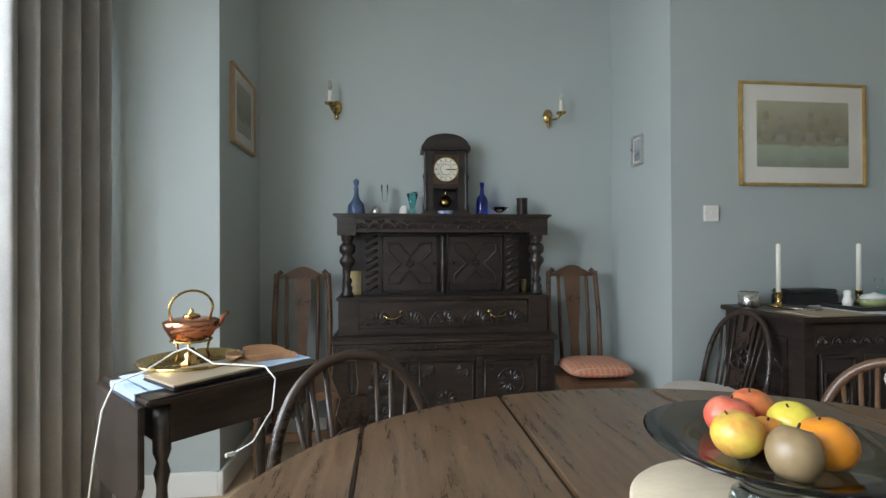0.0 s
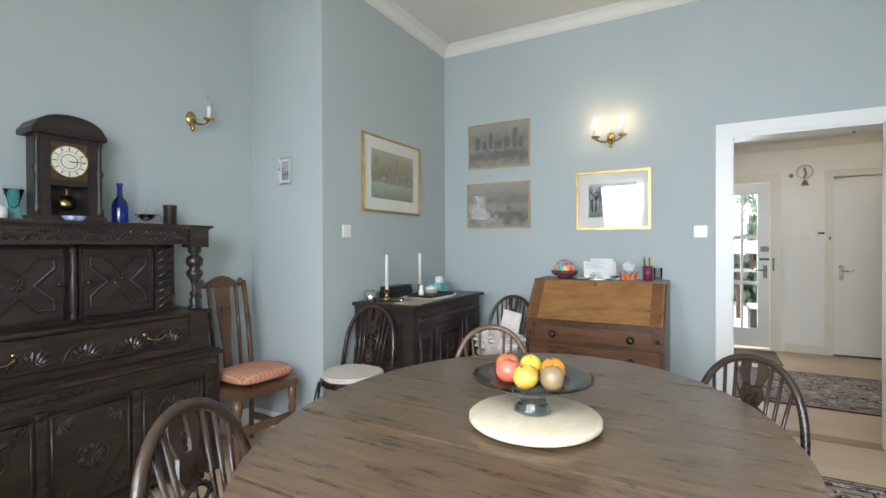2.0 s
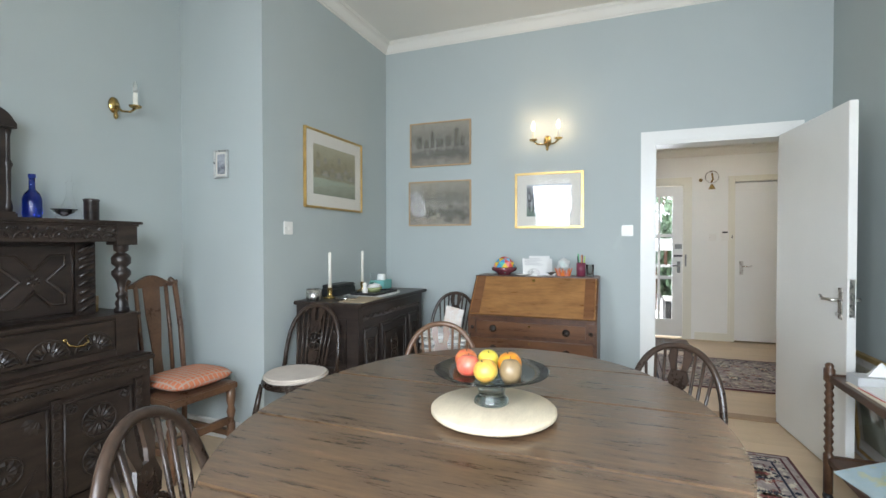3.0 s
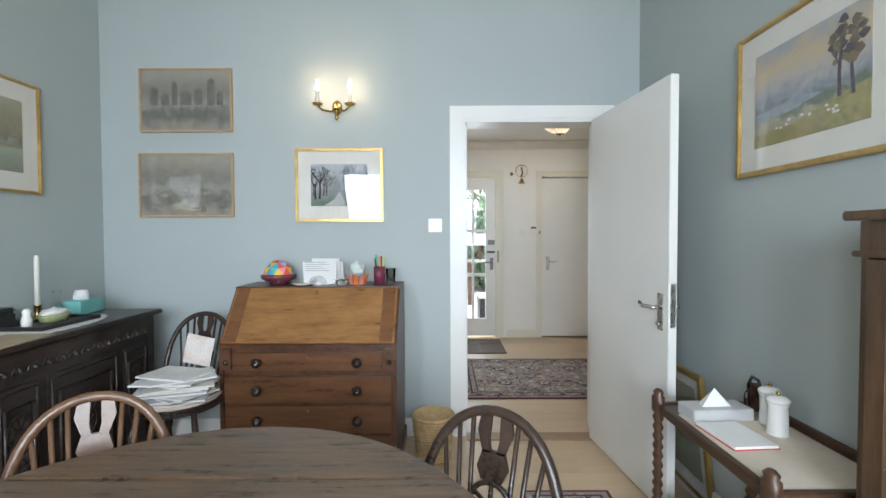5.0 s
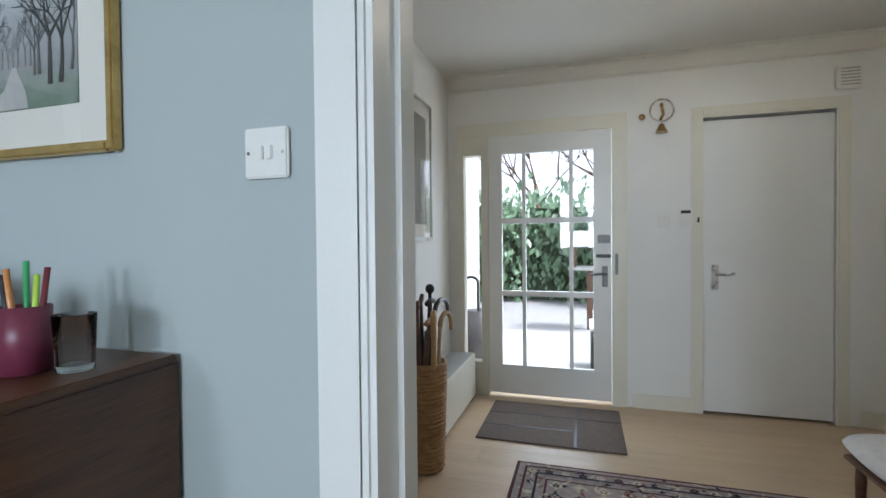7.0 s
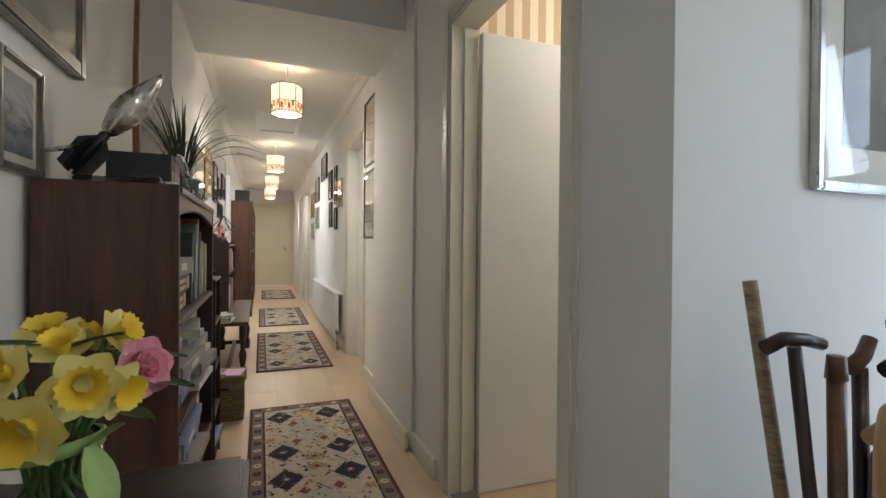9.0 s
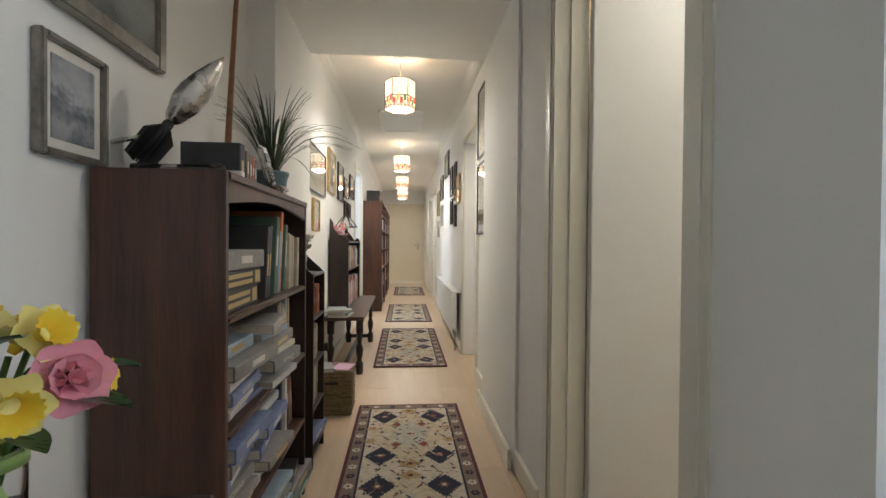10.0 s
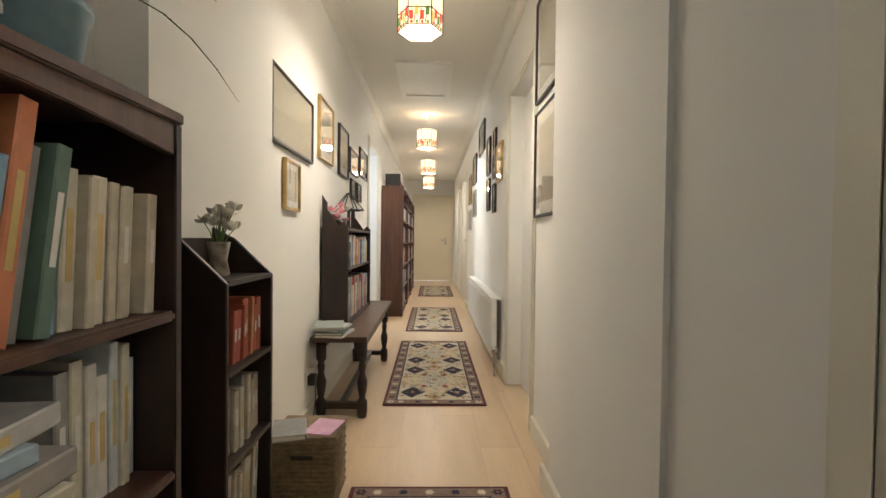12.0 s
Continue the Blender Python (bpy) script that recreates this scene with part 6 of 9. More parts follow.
def lever(parent, x, z, y, s=1, side=-1, hand=1):
    """A lever handle on a long plate, on the face y, pointing sideways by hand."""
    part("plate", boxes((x - 0.021, x + 0.021, min(y, y + side * 0.006), max(y, y + side * 0.006), z - 0.105, z + 0.065), bev=0.002), CHROME, parent, "steel backplate")
    part("lever", tube(bmesh.new(), [(x, y, z), (x, y + side * 0.045, z), (x + hand * 0.02, y + side * 0.052, z + 0.003), (x + hand * 0.07, y + side * 0.052, z - 0.002), (x + hand * 0.105, y + side * 0.05, z + 0.012)], 0.009, 9), CHROME, parent, "steel lever")
    part("turn_knob", turned((0.006, 0), (0.006, 0.012), (0.010, 0.014), (0.010, 0.022), x=x, y=y, z=z - 0.075, seg=10, m=pose(0, 0, 0, 90 * (1 if side < 0 else -1))), CHROME, parent)


def flush_door(name, w, h, m, label, handle_x=None, hand=1, material=None, both=False, hz=1.0):
    """A plain leaf hinged at the origin and reaching along +x; faces look along -y and +y."""
    d = thing(name, label, "door", m)
    d["kind"] = "structure"
    part("leaf", boxes((0, w, -0.02, 0.02, 0.006, h), bev=0.003), material or GLOSS, d)
    if handle_x is not None:
        lever(d, handle_x, hz, -0.02, side=-1, hand=hand)
        if both:
            lever(d, handle_x, hz, 0.02, side=1, hand=hand)
    return d


architrave("trim_dining_door", (-0.39, 0.47, 2.02), GLOSS, "white moulded door surround", "x", 3.72, -1)
lining("trim_dining_lining", -0.39, 0.47, 2.02, 3.72, 3.90, "x", GLOSS, "white door lining")
architrave("trim_dining_door_hall", (-0.39, 0.47, 2.02), GLOSS, "white moulded door surround", "x", 3.90, 1)
leaf = flush_door("door_dining", 0.845, 2.005, pose(3.672, -0.340, 0, 0, 0, 186), "open white flush door with a steel lever handle", 0.785, -1, None, True, 0.955)
part("lock_plate", boxes((0.8455, 0.8472, -0.012, 0.012, 0.87, 1.07)), CHROME, leaf)
for z in (0.25, 1.75):
    part("hinge", turned((0.007, 0), (0.007, 0.09), x=-0.004, y=0.022, z=z, seg=8), CHROME, leaf)
setting("threshold_dining", boxes((3.63, 3.74, -0.375, 0.458, 0.001, 0.010), bev=0.003), mat("threshold_wood", (0.34, 0.22, 0.12), (0.26, 0.16, 0.09), 0.45, 5, stretch=(8, 1, 1)), "wooden threshold strip", "threshold")

# front door with nine panes
FX = 6.60
setting("trim_front_frame", boxes((FX - 0.02, FX + 0.08, -0.15, -0.05, 0, 2.10), (FX - 0.02, FX + 0.08, 0.85, 0.905, 0, 2.10), (FX - 0.02, FX + 0.08, 1.045, 1.105, 0, 2.10), (FX - 0.02, FX + 0.08, -0.05, 0.85, 2.0, 2.10), (FX - 0.02, FX + 0.08, 0.905, 1.045, 2.0, 2.10), (FX - 0.015, FX + 0.08, 0.905, 1.045, 0, 0.255), (FX - 0.015, FX + 0.08, 0.905, 1.045, 1.86, 2.0)), CREAM_GLOSS, "cream painted frame of the front door and side light", "door frame")
fd = thing("door_front", "white glazed front door with nine panes", "door", pose(FX, 0.055, 0))
fd["kind"] = "structure"
part("stile", boxes((-0.02, 0.025, -0.10, 0.022, 0.03, 1.99), bev=0.003), GLOSS, fd)
part("stile", boxes((-0.02, 0.025, 0.690, 0.79, 0.03, 1.99), bev=0.003), GLOSS, fd)
part("bottom_rail", boxes((-0.019, 0.024, 0.022, 0.690, 0.03, 0.245)), GLOSS, fd)
part("top_rail", boxes((-0.019, 0.024, 0.022, 0.690, 1.86, 1.99)), GLOSS, fd)
for y in (0.178, 0.523):
    part("glazing_bar", boxes((-0.010, 0.015, y - 0.014, y + 0.014, 0.245, 1.86)), GLOSS, fd)
for z in (0.796, 1.349):
    part("glazing_bar", boxes((-0.014, 0.019, 0.022, 0.690, z - 0.020, z + 0.020)), GLOSS, fd)
for y0, y1 in ((0.022, 0.164), (0.192, 0.509), (0.537, 0.690)):
    for z0, z1 in ((0.245, 0.776), (0.816, 1.329), (1.369, 1.86)):
        part("pane", boxes((0.001, 0.004, y0, y1, z0, z1)), PANE, fd).visible_shadow = False
part("weather_bead", boxes((-0.024, -0.018, -0.02, 0.73, 0.235, 0.25)), GLOSS, fd)
DULL_STEEL = mat("dull_steel", (0.22, 0.215, 0.20), (0.14, 0.135, 0.13), 0.45, 20, metal=0.6)
hl = part("lock_box", boxes((-0.05, -0.021, -0.09, -0.005, 1.175, 1.235), bev=0.004), DULL_STEEL, fd, "night latch")
part("bolt", boxes((-0.036, -0.021, -0.095, 0.005, 1.07, 1.095), bev=0.003), BLACK, fd)
part("chain_plate", boxes((-0.030, -0.021, -0.145, -0.125, 0.95, 1.10), bev=0.002), DULL_STEEL, fd)
part("handle_plate", boxes((-0.026, -0.021, -0.075, -0.035, 0.86, 1.01), bev=0.002), DULL_STEEL, fd)
part("lever", tube(bmesh.new(), [(-0.024, -0.055, 0.955), (-0.065, -0.055, 0.955), (-0.072, -0.03, 0.957), (-0.072, 0.05, 0.95)], 0.009, 8), DULL_STEEL, fd)
sgl = setting("window_side_light", boxes((FX, FX + 0.003, 0.905, 1.045, 0.255, 1.86)), PANE, "narrow side light beside the front door", "window")
sgl.visible_shadow = False
# cupboard door and the frame round it
architrave("trim_cupboard_door", (-1.39, -0.635, 2.02), CREAM_GLOSS, "cream moulded door surround", "x", FX, -1, 0.075)
dcb = flush_door("door_cupboard", 0.745, 1.985, pose(FX + 0.022, -1.383, 0.012, 0, 0, 90), "closed white flush cupboard door with lever handle", None)
lever(dcb, 0.675, 0.945, 0.02, side=1, hand=-1)
setting("wall_cupboard_back", boxes((6.70, 6.75, -1.46, -0.62, 0, 2.05)), WALL_WHITE, "back of the hall cupboard", "wall")

# small fittings on the front wall
FW = lambda y, z: pose(FX - 0.001, y, z, 0, 0, -90)
switch(FW(-0.387, 1.32), "white double light switch in the hall", 2)
al = thing("alarm_keypad", "white alarm keypad on the hall wall", "keypad", FW(-0.524, 1.345))
part("body", boxes((-0.045, 0.045, -0.025, 0, -0.065, 0.065), bev=0.006), PLASTIC, al)
part("display", boxes((-0.03, 0.03, -0.027, -0.024, 0.03, 0.05)), BLACK, al)
hk = thing("coat_hook", "small dark hook beside the cupboard door", "hook", FW(-0.60, 1.325))
part("plate", boxes((-0.012, 0.012, -0.006, 0, -0.025, 0.025), bev=0.002), BLACK, hk)
part("prong", tube(bmesh.new(), [(0, -0.004, 0), (0, -0.035, -0.01), (0, -0.04, 0.02)], 0.006, 7), BLACK, hk)
bl = thing("door_bell", "brass bell hanging in a ring on the hall wall", "bell", FW(-0.373, 2.09))
part("ring", tube(bmesh.new(), [(0.075 * math.cos(i * 0.2618), -0.03, 0.075 * math.sin(i * 0.2618)) for i in range(24)], 0.006, 7, closed=True), CHROME, bl)
part("bracket", tube(bmesh.new(), [(0, 0, 0.04), (0, -0.03, 0.045), (0.01, -0.035, -0.03), (-0.01, -0.03, -0.07)], 0.010, 8), BRASS, bl)
part("bell", turned((0.042, -0.155), (0.038, -0.145), (0.024, -0.12), (0.018, -0.10), (0.006, -0.093), (0, -0.09), y=-0.03, seg=20), BRASS, bl)
solid("bell_push", turned((0.022, 0), (0.022, 0.006), (0.010, 0.010), (0, 0.012), seg=18, m=pose(0, 0, 0, 90)), BRASS, "round brass stud on the hall wall", "stud", FW(-0.25, 2.058))
vb = thing("doorbell_chime", "grey plastic chime box high on the wall", "chime", FW(-1.447, 2.20))
part("case", boxes((-0.07, 0.07, -0.035, 0, -0.07, 0.07), bev=0.006), PLASTIC, vb)
part("grille", boxes(*[(-0.05, 0.05, -0.038, -0.034, -0.05 + k * 0.02, -0.042 + k * 0.02) for k in range(6)]), mat("grille_grey", (0.45, 0.45, 0.44), None, 0.5), vb)

# corridor doorway on the east side, its open door and the striped room
architrave("trim_corridor_door", (1.53, 2.33, 2.02), CREAM_GLOSS, "cream painted door surround", "x", 5.15, -1, 0.075, 0.010)
lining("trim_corridor_lining", 1.53, 2.33, 2.02, 5.15, 5.27, "x", CREAM_GLOSS, "cream painted door lining")
flush_door("door_corridor", 0.765, 1.985, pose(5.276, 2.300, 0, 0, 0, -2), "white flush door standing open into a lit room", 0.70, -1)
STRIPE = mat("striped_paper", (0.62, 0.48, 0.32), (0.56, 0.43, 0.28), 0.85, 3)
nt, lt = STRIPE.node_tree.nodes, STRIPE.node_tree.links
tcs, wv, rmp = nt.new("ShaderNodeTexCoord"), nt.new("ShaderNodeTexWave"), nt.new("ShaderNodeValToRGB")
wv.inputs["Scale"].default_value = 3.2
rmp.color_ramp.interpolation = "CONSTANT"
rmp.color_ramp.elements[0].color, rmp.color_ramp.elements[1].color = (0.50, 0.36, 0.22, 1), (0.72, 0.62, 0.46, 1)
rmp.color_ramp.elements[1].position = 0.5
lt.new(tcs.outputs["Object"], wv.inputs["Vector"])
lt.new(wv.outputs["Fac"], rmp.inputs["Fac"])
lt.new(rmp.outputs["Color"], nt["Principled BSDF"].inputs["Base Color"])
setting("wall_striped_room", boxes((5.27, 7.2, 2.62, 2.72, 0, CH)), STRIPE, "striped wallpaper in the next room", "wall")
setting("wall_next_room", boxes((7.10, 7.2, 1.32, 3.30, 0, CH)), WALL_WHITE, "plain wall of the next room", "wall")
setting("ceiling_next_room", boxes((6.75, 7.2, 1.32, 3.40, CH, CH + 0.1)), CEIL, "ceiling of the next room", "ceiling")
setting("floor_next_room", boxes((5.27, 7.2, 1.32, 3.30, 0.001, 0.004)), FLOOR_MAT, "pale floor of the next room", "floor")
setting("threshold_corridor", boxes((5.16, 5.26, 1.545, 2.315, 0.001, 0.009), bev=0.003), mat("grey_strip", (0.22, 0.20, 0.18), (0.16, 0.15, 0.13), 0.5, 8), "grey threshold strip", "threshold")

# doors further down the corridor
architrave("trim_east_door", (4.30, 5.06, 2.0), CREAM_GLOSS, "cream door surround", "x", 5.19, -1, 0.07)
flush_door("door_east", 0.755, 1.985, pose(5.30, 5.056, 0, 0, 0, -90), "closed white flush door set back", 0.69, -1)
architrave("trim_east_door_far", (9.0, 9.75, 2.0), CREAM_GLOSS, "cream door surround", "x", 5.19, -1, 0.07)
flush_door("door_east_far", 0.745, 1.985, pose(5.25, 9.745, 0, 0, 0, -90), "closed white flush corridor door", 0.69, -1)
architrave("trim_east_door_last", (10.3, 11.05, 2.0), CREAM_GLOSS, "cream door surround", "x", 5.19, -1, 0.07)
flush_door("door_east_last", 0.745, 1.985, pose(5.25, 11.045, 0, 0, 0, -90), "closed white flush corridor door", 0.69, -1)
architrave("trim_west_door", (6.68, 7.43, 2.0), CREAM_GLOSS, "cream door surround", "x", 3.99, 1, 0.07)
setting("wall_west_room", boxes((2.9, 3.0, 6.0, 8.2, 0, CH), (3.0, 3.84, 6.0, 6.1, 0, CH), (3.0, 3.84, 8.1, 8.2, 0, CH), (2.9, 3.84, 6.0, 8.2, CH, CH + 0.1)), WALL_WHITE, "white daylit side room", "wall")
setting("floor_west_room", boxes((2.9, 3.84, 6.0, 8.2, -0.1, 0.0)), FLOOR_MAT, "pale floor of the side room", "floor")
lamp("side_room_daylight", "AREA", look((3.10, 7.1, 1.5), (5.2, 7.5, 0.9)), 10, DAY, 0.9, 1.2)
CREAM_DOOR = mat("cream_door_paint", (0.76, 0.69, 0.52), (0.73, 0.66, 0.49), 0.4, 3)
architrave("trim_end_door", (4.25, 5.09, 2.04), CREAM_DOOR, "cream door surround", "y", 13.24, -1, 0.07)
flush_door("door_end", 0.838, 2.034, pose(4.251, 13.27, 0.004), "closed cream door at the corridor's end", 0.74, -1, CREAM_DOOR)

# skirting
bm = bmesh.new()
for x0, x1, y0, y1 in ((3.70, 3.72, 0.56, 2.775), (2.10, 3.70, 2.755, 2.775), (2.08, 2.10, 2.755, 3.46), (-0.195, 2.08, 3.44, 3.46), (-0.215, -0.195, 2.755, 3.46), (-0.90, -0.215, 2.755, 2.775), (-1.3, 3.72, -0.64, -0.62)):
    box(bm, x0, x1, y0, y1, 0, 0.115, bev=0.004)
setting("baseboard_dining", bm, GLOSS, "white painted skirting board", "skirting")
bm = bmesh.new()
for x0, x1, y0, y1 in ((3.90, 3.918, 0.56, 2.90), (4.02, 4.038, 2.90, 3.70), (3.99, 4.008, 3.70, 6.61), (3.99, 4.008, 7.50, 13.24), (5.132, 5.15, 1.17, 1.505), (5.132, 5.15, 2.455, 2.80), (5.102, 5.12, 2.80, 3.718), (5.172, 5.19, 3.718, 4.23), (5.172, 5.19, 5.13, 8.93), (5.172, 5.19, 11.12, 13.24), (5.132, 6.58, 1.152, 1.17), (6.582, 6.60, -0.565, -0.19), (6.582, 6.60, -1.80, -1.515)):
    box(bm, x0, x1, y0, y1, 0, 0.10, bev=0.004)
setting("baseboard_hall", bm, CREAM_GLOSS, "cream painted skirting board", "skirting")
cornice("trim_corridor_cove", [(3.99, 3.70, 3.99, 13.24, 1, 0), (5.19, 13.24, 5.19, 3.70, -1, 0)], CH, 0.07, CEIL, "small plaster cove")
cornice("trim_hall_cove", [(6.60, -1.80, 6.60, 1.17, -1, 0)], CH, 0.10, CEIL, "plaster cove")

# bay windows
for i, (y0, y1) in enumerate(((1.55, 2.27), (0.38, 1.06), (-0.40, 0.10))):
    w = thing("window_%d" % (i + 1), "white sash window in the bay", "window", pose(-1.38, (y0 + y1) / 2, 0.75))
    w["kind"] = "structure"
    hw = (y1 - y0) / 2
    part("window_frame", boxes((-0.04, 0.08, -hw, -hw + 0.05, 0, 1.77), (-0.04, 0.08, hw - 0.05, hw, 0, 1.77), (-0.04, 0.08, -hw + 0.05, hw - 0.05, 1.71, 1.77), (-0.04, 0.08, -hw + 0.05, hw - 0.05, 0, 0.06)), GLOSS, w)
    part("meeting_rail", boxes((-0.02, 0.03, -hw + 0.05, hw - 0.05, 1.325, 1.375)), GLOSS, w)
    part("window_sill", boxes((0.08, 0.16, -hw - 0.04, hw + 0.04, -0.02, 0.015), bev=0.004), GLOSS, w)
    for z0, z1 in ((0.06, 1.325), (1.375, 1.71)):
        part("pane", boxes((0.0, 0.003, -hw + 0.05, hw - 0.05, z0, z1)), PANE, w).visible_shadow = False

# ---- lamps ----
SHADE = glow("lit_shade_glass", (1.0, 0.80, 0.50), 0.75)
SHADE_RED = glow("lit_red_glass", (0.75, 0.08, 0.03), 0.55)
SHADE_AMB = glow("lit_amber_glass", (0.85, 0.40, 0.08), 0.9)
SHADE_GREEN = glow("lit_green_glass", (0.16, 0.30, 0.06), 0.35)
SHADE_BORDER = glow("lit_cream_glass", (0.95, 0.72, 0.36), 0.9)
LEAD = mat("lead_came", (0.06, 0.045, 0.035), (0.03, 0.025, 0.02), 0.4, 20)


def pendant(x, y):
    p = thing("pendant_lamp", "hexagonal leaded glass pendant lamp, lit", "lamp", pose(x, y, 2.05), "corridor pendants")
    r, h = 0.115, 0.235
    c = [(r * math.cos(i * math.pi / 3), r * math.sin(i * math.pi / 3)) for i in range(6)]
    random.seed(2)
    for i in range(6):
        (x0, y0), (x1, y1) = c[i], c[(i + 1) % 6]
        nx, ny = (x0 + x1) / 2 / r, (y0 + y1) / 2 / r

        def quad(u0, u1, z0, z1, off=0.0):
            q = bmesh.new()
            v = []
            for o in (off, off - 0.004):
                for u, z in ((u0, z0), (u1, z0), (u1, z1), (u0, z1)):
                    v.append(q.verts.new((x0 + (x1 - x0) * u + nx * o, y0 + (y1 - y0) * u + ny * o, z)))
            for f in ((0, 1, 2, 3), (7, 6, 5, 4), (0, 4, 5, 1), (1, 5, 6, 2), (2, 6, 7, 3), (3, 7, 4, 0)):
                q.faces.new([v[k] for k in f])
            return q
        part("shade_panel", quad(0.02, 0.98, 0.02, h), SHADE, p).visible_shadow = False
        for k in range(4):
            u = 0.04 + k * 0.235
            part("flower_piece", quad(u, u + 0.17, 0.045 + 0.022 * (k % 2), 0.088 + 0.022 * (k % 2), 0.003), (SHADE_RED, SHADE_AMB, SHADE_RED, SHADE_GREEN)[(k + i) % 4], p)
            part("leaf_piece", quad(u + 0.05, u + 0.15, 0.026, 0.040, 0.003), SHADE_GREEN if k % 2 else SHADE_RED, p)
    bm = bmesh.new()
    for z in (0.02, 0.105, h):
        tube(bm, [(a * 1.01, b * 1.01, z) for a, b in c], 0.003, 5, closed=True)
    for a, b in c:
        tube(bm, [(a * 1.01, b * 1.01, 0.02), (a * 1.01, b * 1.01, h)], 0.003, 5)
    for i in range(6):
        (x0, y0), (x1, y1) = c[i], c[(i + 1) % 6]
        for u in (0.25, 0.5, 0.75):
            tube(bm, [(x0 + (x1 - x0) * u, y0 + (y1 - y0) * u, 0.03), (x0 + (x1 - x0) * (u + 0.06), y0 + (y1 - y0) * (u + 0.06), 0.105)], 0.002, 4)
    part("leading", bm, LEAD, p)
    part("cord", tube(bmesh.new(), [(0, 0, h - 0.04), (0, 0, CH - 2.05 - 0.02)], 0.004, 6), PLASTIC, p)
    part("spider", boxes((-r, r, -0.003, 0.003, h - 0.004, h), (-0.003, 0.003, -r * 0.86, r * 0.86, h - 0.004, h)), BRASS, p)
    part("ceiling_rose", turned((0.03, 0.385), (0.045, 0.400), (0.045, 0.409), seg=18), PLASTIC, p)
    bm = bmesh.new()
    bmesh.ops.create_icosphere(bm, subdivisions=2, radius=0.03)
    bmesh.ops.translate(bm, verts=bm.verts[:], vec=(0, 0, h - 0.085))
    part("bulb", bm, FLAME_ON, p)
    lamp("pendant_light", "POINT", pose(x, y, 2.05 + 0.06), 4.0, WARM, 0.09)
    lamp("pendant_downlight", "AREA", look((x, y, 2.052), (x, y + 0.001, 0)), 8.0, WARM, 0.15, 0.15)
    return p


for y in (4.27, 7.31, 9.37, 11.39):
    pendant(4.58, y)
cl = thing("ceiling_lamp", "square leaded glass ceiling lamp, lit", "lamp", pose(5.36, -0.548, 2.285, 0, 0, 0))
a, b = 0.20, 0.045
for i in range(4):
    m = pose(0, 0, 0, 0, 0, 90 * i)
    for n0, z0, z1, w0, w1, mt in (("shade_panel", 0.0, 0.11, b, b + (a - b) * 0.70, SHADE), ("border_panel", 0.112, 0.155, b + (a - b) * 0.72, a, SHADE_BORDER)):
        q = bmesh.new()
        v = [q.verts.new(m @ Vector(t)) for t in ((w0, -w0, z0), (w0, w0, z0), (w1, w1, z1), (w1, -w1, z1), (w0 - 0.004, -w0, z0 + 0.003), (w0 - 0.004, w0, z0 + 0.003), (w1 - 0.004, w1, z1 + 0.003), (w1 - 0.004, -w1, z1 + 0.003))]
        for f in ((0, 1, 2, 3), (7, 6, 5, 4), (0, 4, 5, 1), (1, 5, 6, 2), (2, 6, 7, 3), (3, 7, 4, 0)):
            q.faces.new([v[k] for k in f])
        part(n0, q, mt, cl).visible_shadow = False
    q = bmesh.new()
    for k in range(7):
        u = -0.85 + k * 0.283
        w = b + (a - b) * 0.86
        lathe(q, [(0.0, -0.002), (0.022, 0.0), (0.0, 0.003)], *(m @ Vector((w + 0.004, u * w, 0.134))), 7, m @ pose(0, 0, 0, 0, 60))
    part("flower_band", q, SHADE_RED, cl)
    q = tube(bmesh.new(), [m @ Vector((b, b, 0)), m @ Vector((a, a, 0.155))], 0.0035, 5)
    for u in (-0.5, 0.0, 0.5):
        tube(q, [m @ Vector((b + 0.002, u * b, 0.0)), m @ Vector((b + (a - b) * 0.70 + 0.002, u * (b + (a - b) * 0.70), 0.11))], 0.002, 4)
    tube(q, [m @ Vector((a, -a, 0.155)), m @ Vector((a, a, 0.155))], 0.004, 5)
    tube(q, [m @ Vector((b + (a - b) * 0.71, -b - (a - b) * 0.71, 0.111)), m @ Vector((b + (a - b) * 0.71, b + (a - b) * 0.71, 0.111))], 0.003, 5)
    part("leading", q, LEAD, cl)
part("finial", turned((0.0, -0.02), (0.010, -0.014), (0.006, -0.006), (0.045, 0.0), (0.045, 0.006), seg=16), LEAD, cl)
part("stem", tube(bmesh.new(), [(0, 0, 0.0), (0, 0, 0.174)], 0.006, 7), BRASS, cl)
lamp("ceiling_lamp_light", "POINT", pose(5.36, -0.548, 2.40), 13, WARM, 0.05)
# bulb and lamp are added: the room glows warm, its real source is unknown
nr = solid("room_bulb", turned((0.0, -0.05), (0.03, -0.02), (0.012, 0.02), (0.012, 0.06), seg=14), FLAME_ON, "added bulb giving the next room its warm glow", "lamp", pose(6.2, 1.95, CH - 0.06))
lamp("next_room_light", "POINT", pose(6.2, 1.95, 2.30), 14, WARM, 0.05)

hatch = thing("ceiling_hatch", "framed loft hatch in the corridor ceiling", "hatch", pose(4.575, 6.12, CH))
hatch["kind"] = "structure"
part("frame", boxes((-0.24, -0.19, -0.46, 0.46, -0.022, 0), (0.19, 0.24, -0.46, 0.46, -0.022, 0), (-0.19, 0.19, -0.46, -0.41, -0.022, 0), (-0.19, 0.19, 0.41, 0.46, -0.022, 0)), GLOSS, hatch)
part("panel", boxes((-0.19, 0.19, -0.41, 0.41, -0.008, 0)), WALL_WHITE, hatch)


# ---- rugs ----
def woven_mat(name, c, d=None):
    return mat(name, c, d or tuple(v * 0.72 for v in c), 0.95, 40, bump=0.6, fine=320)


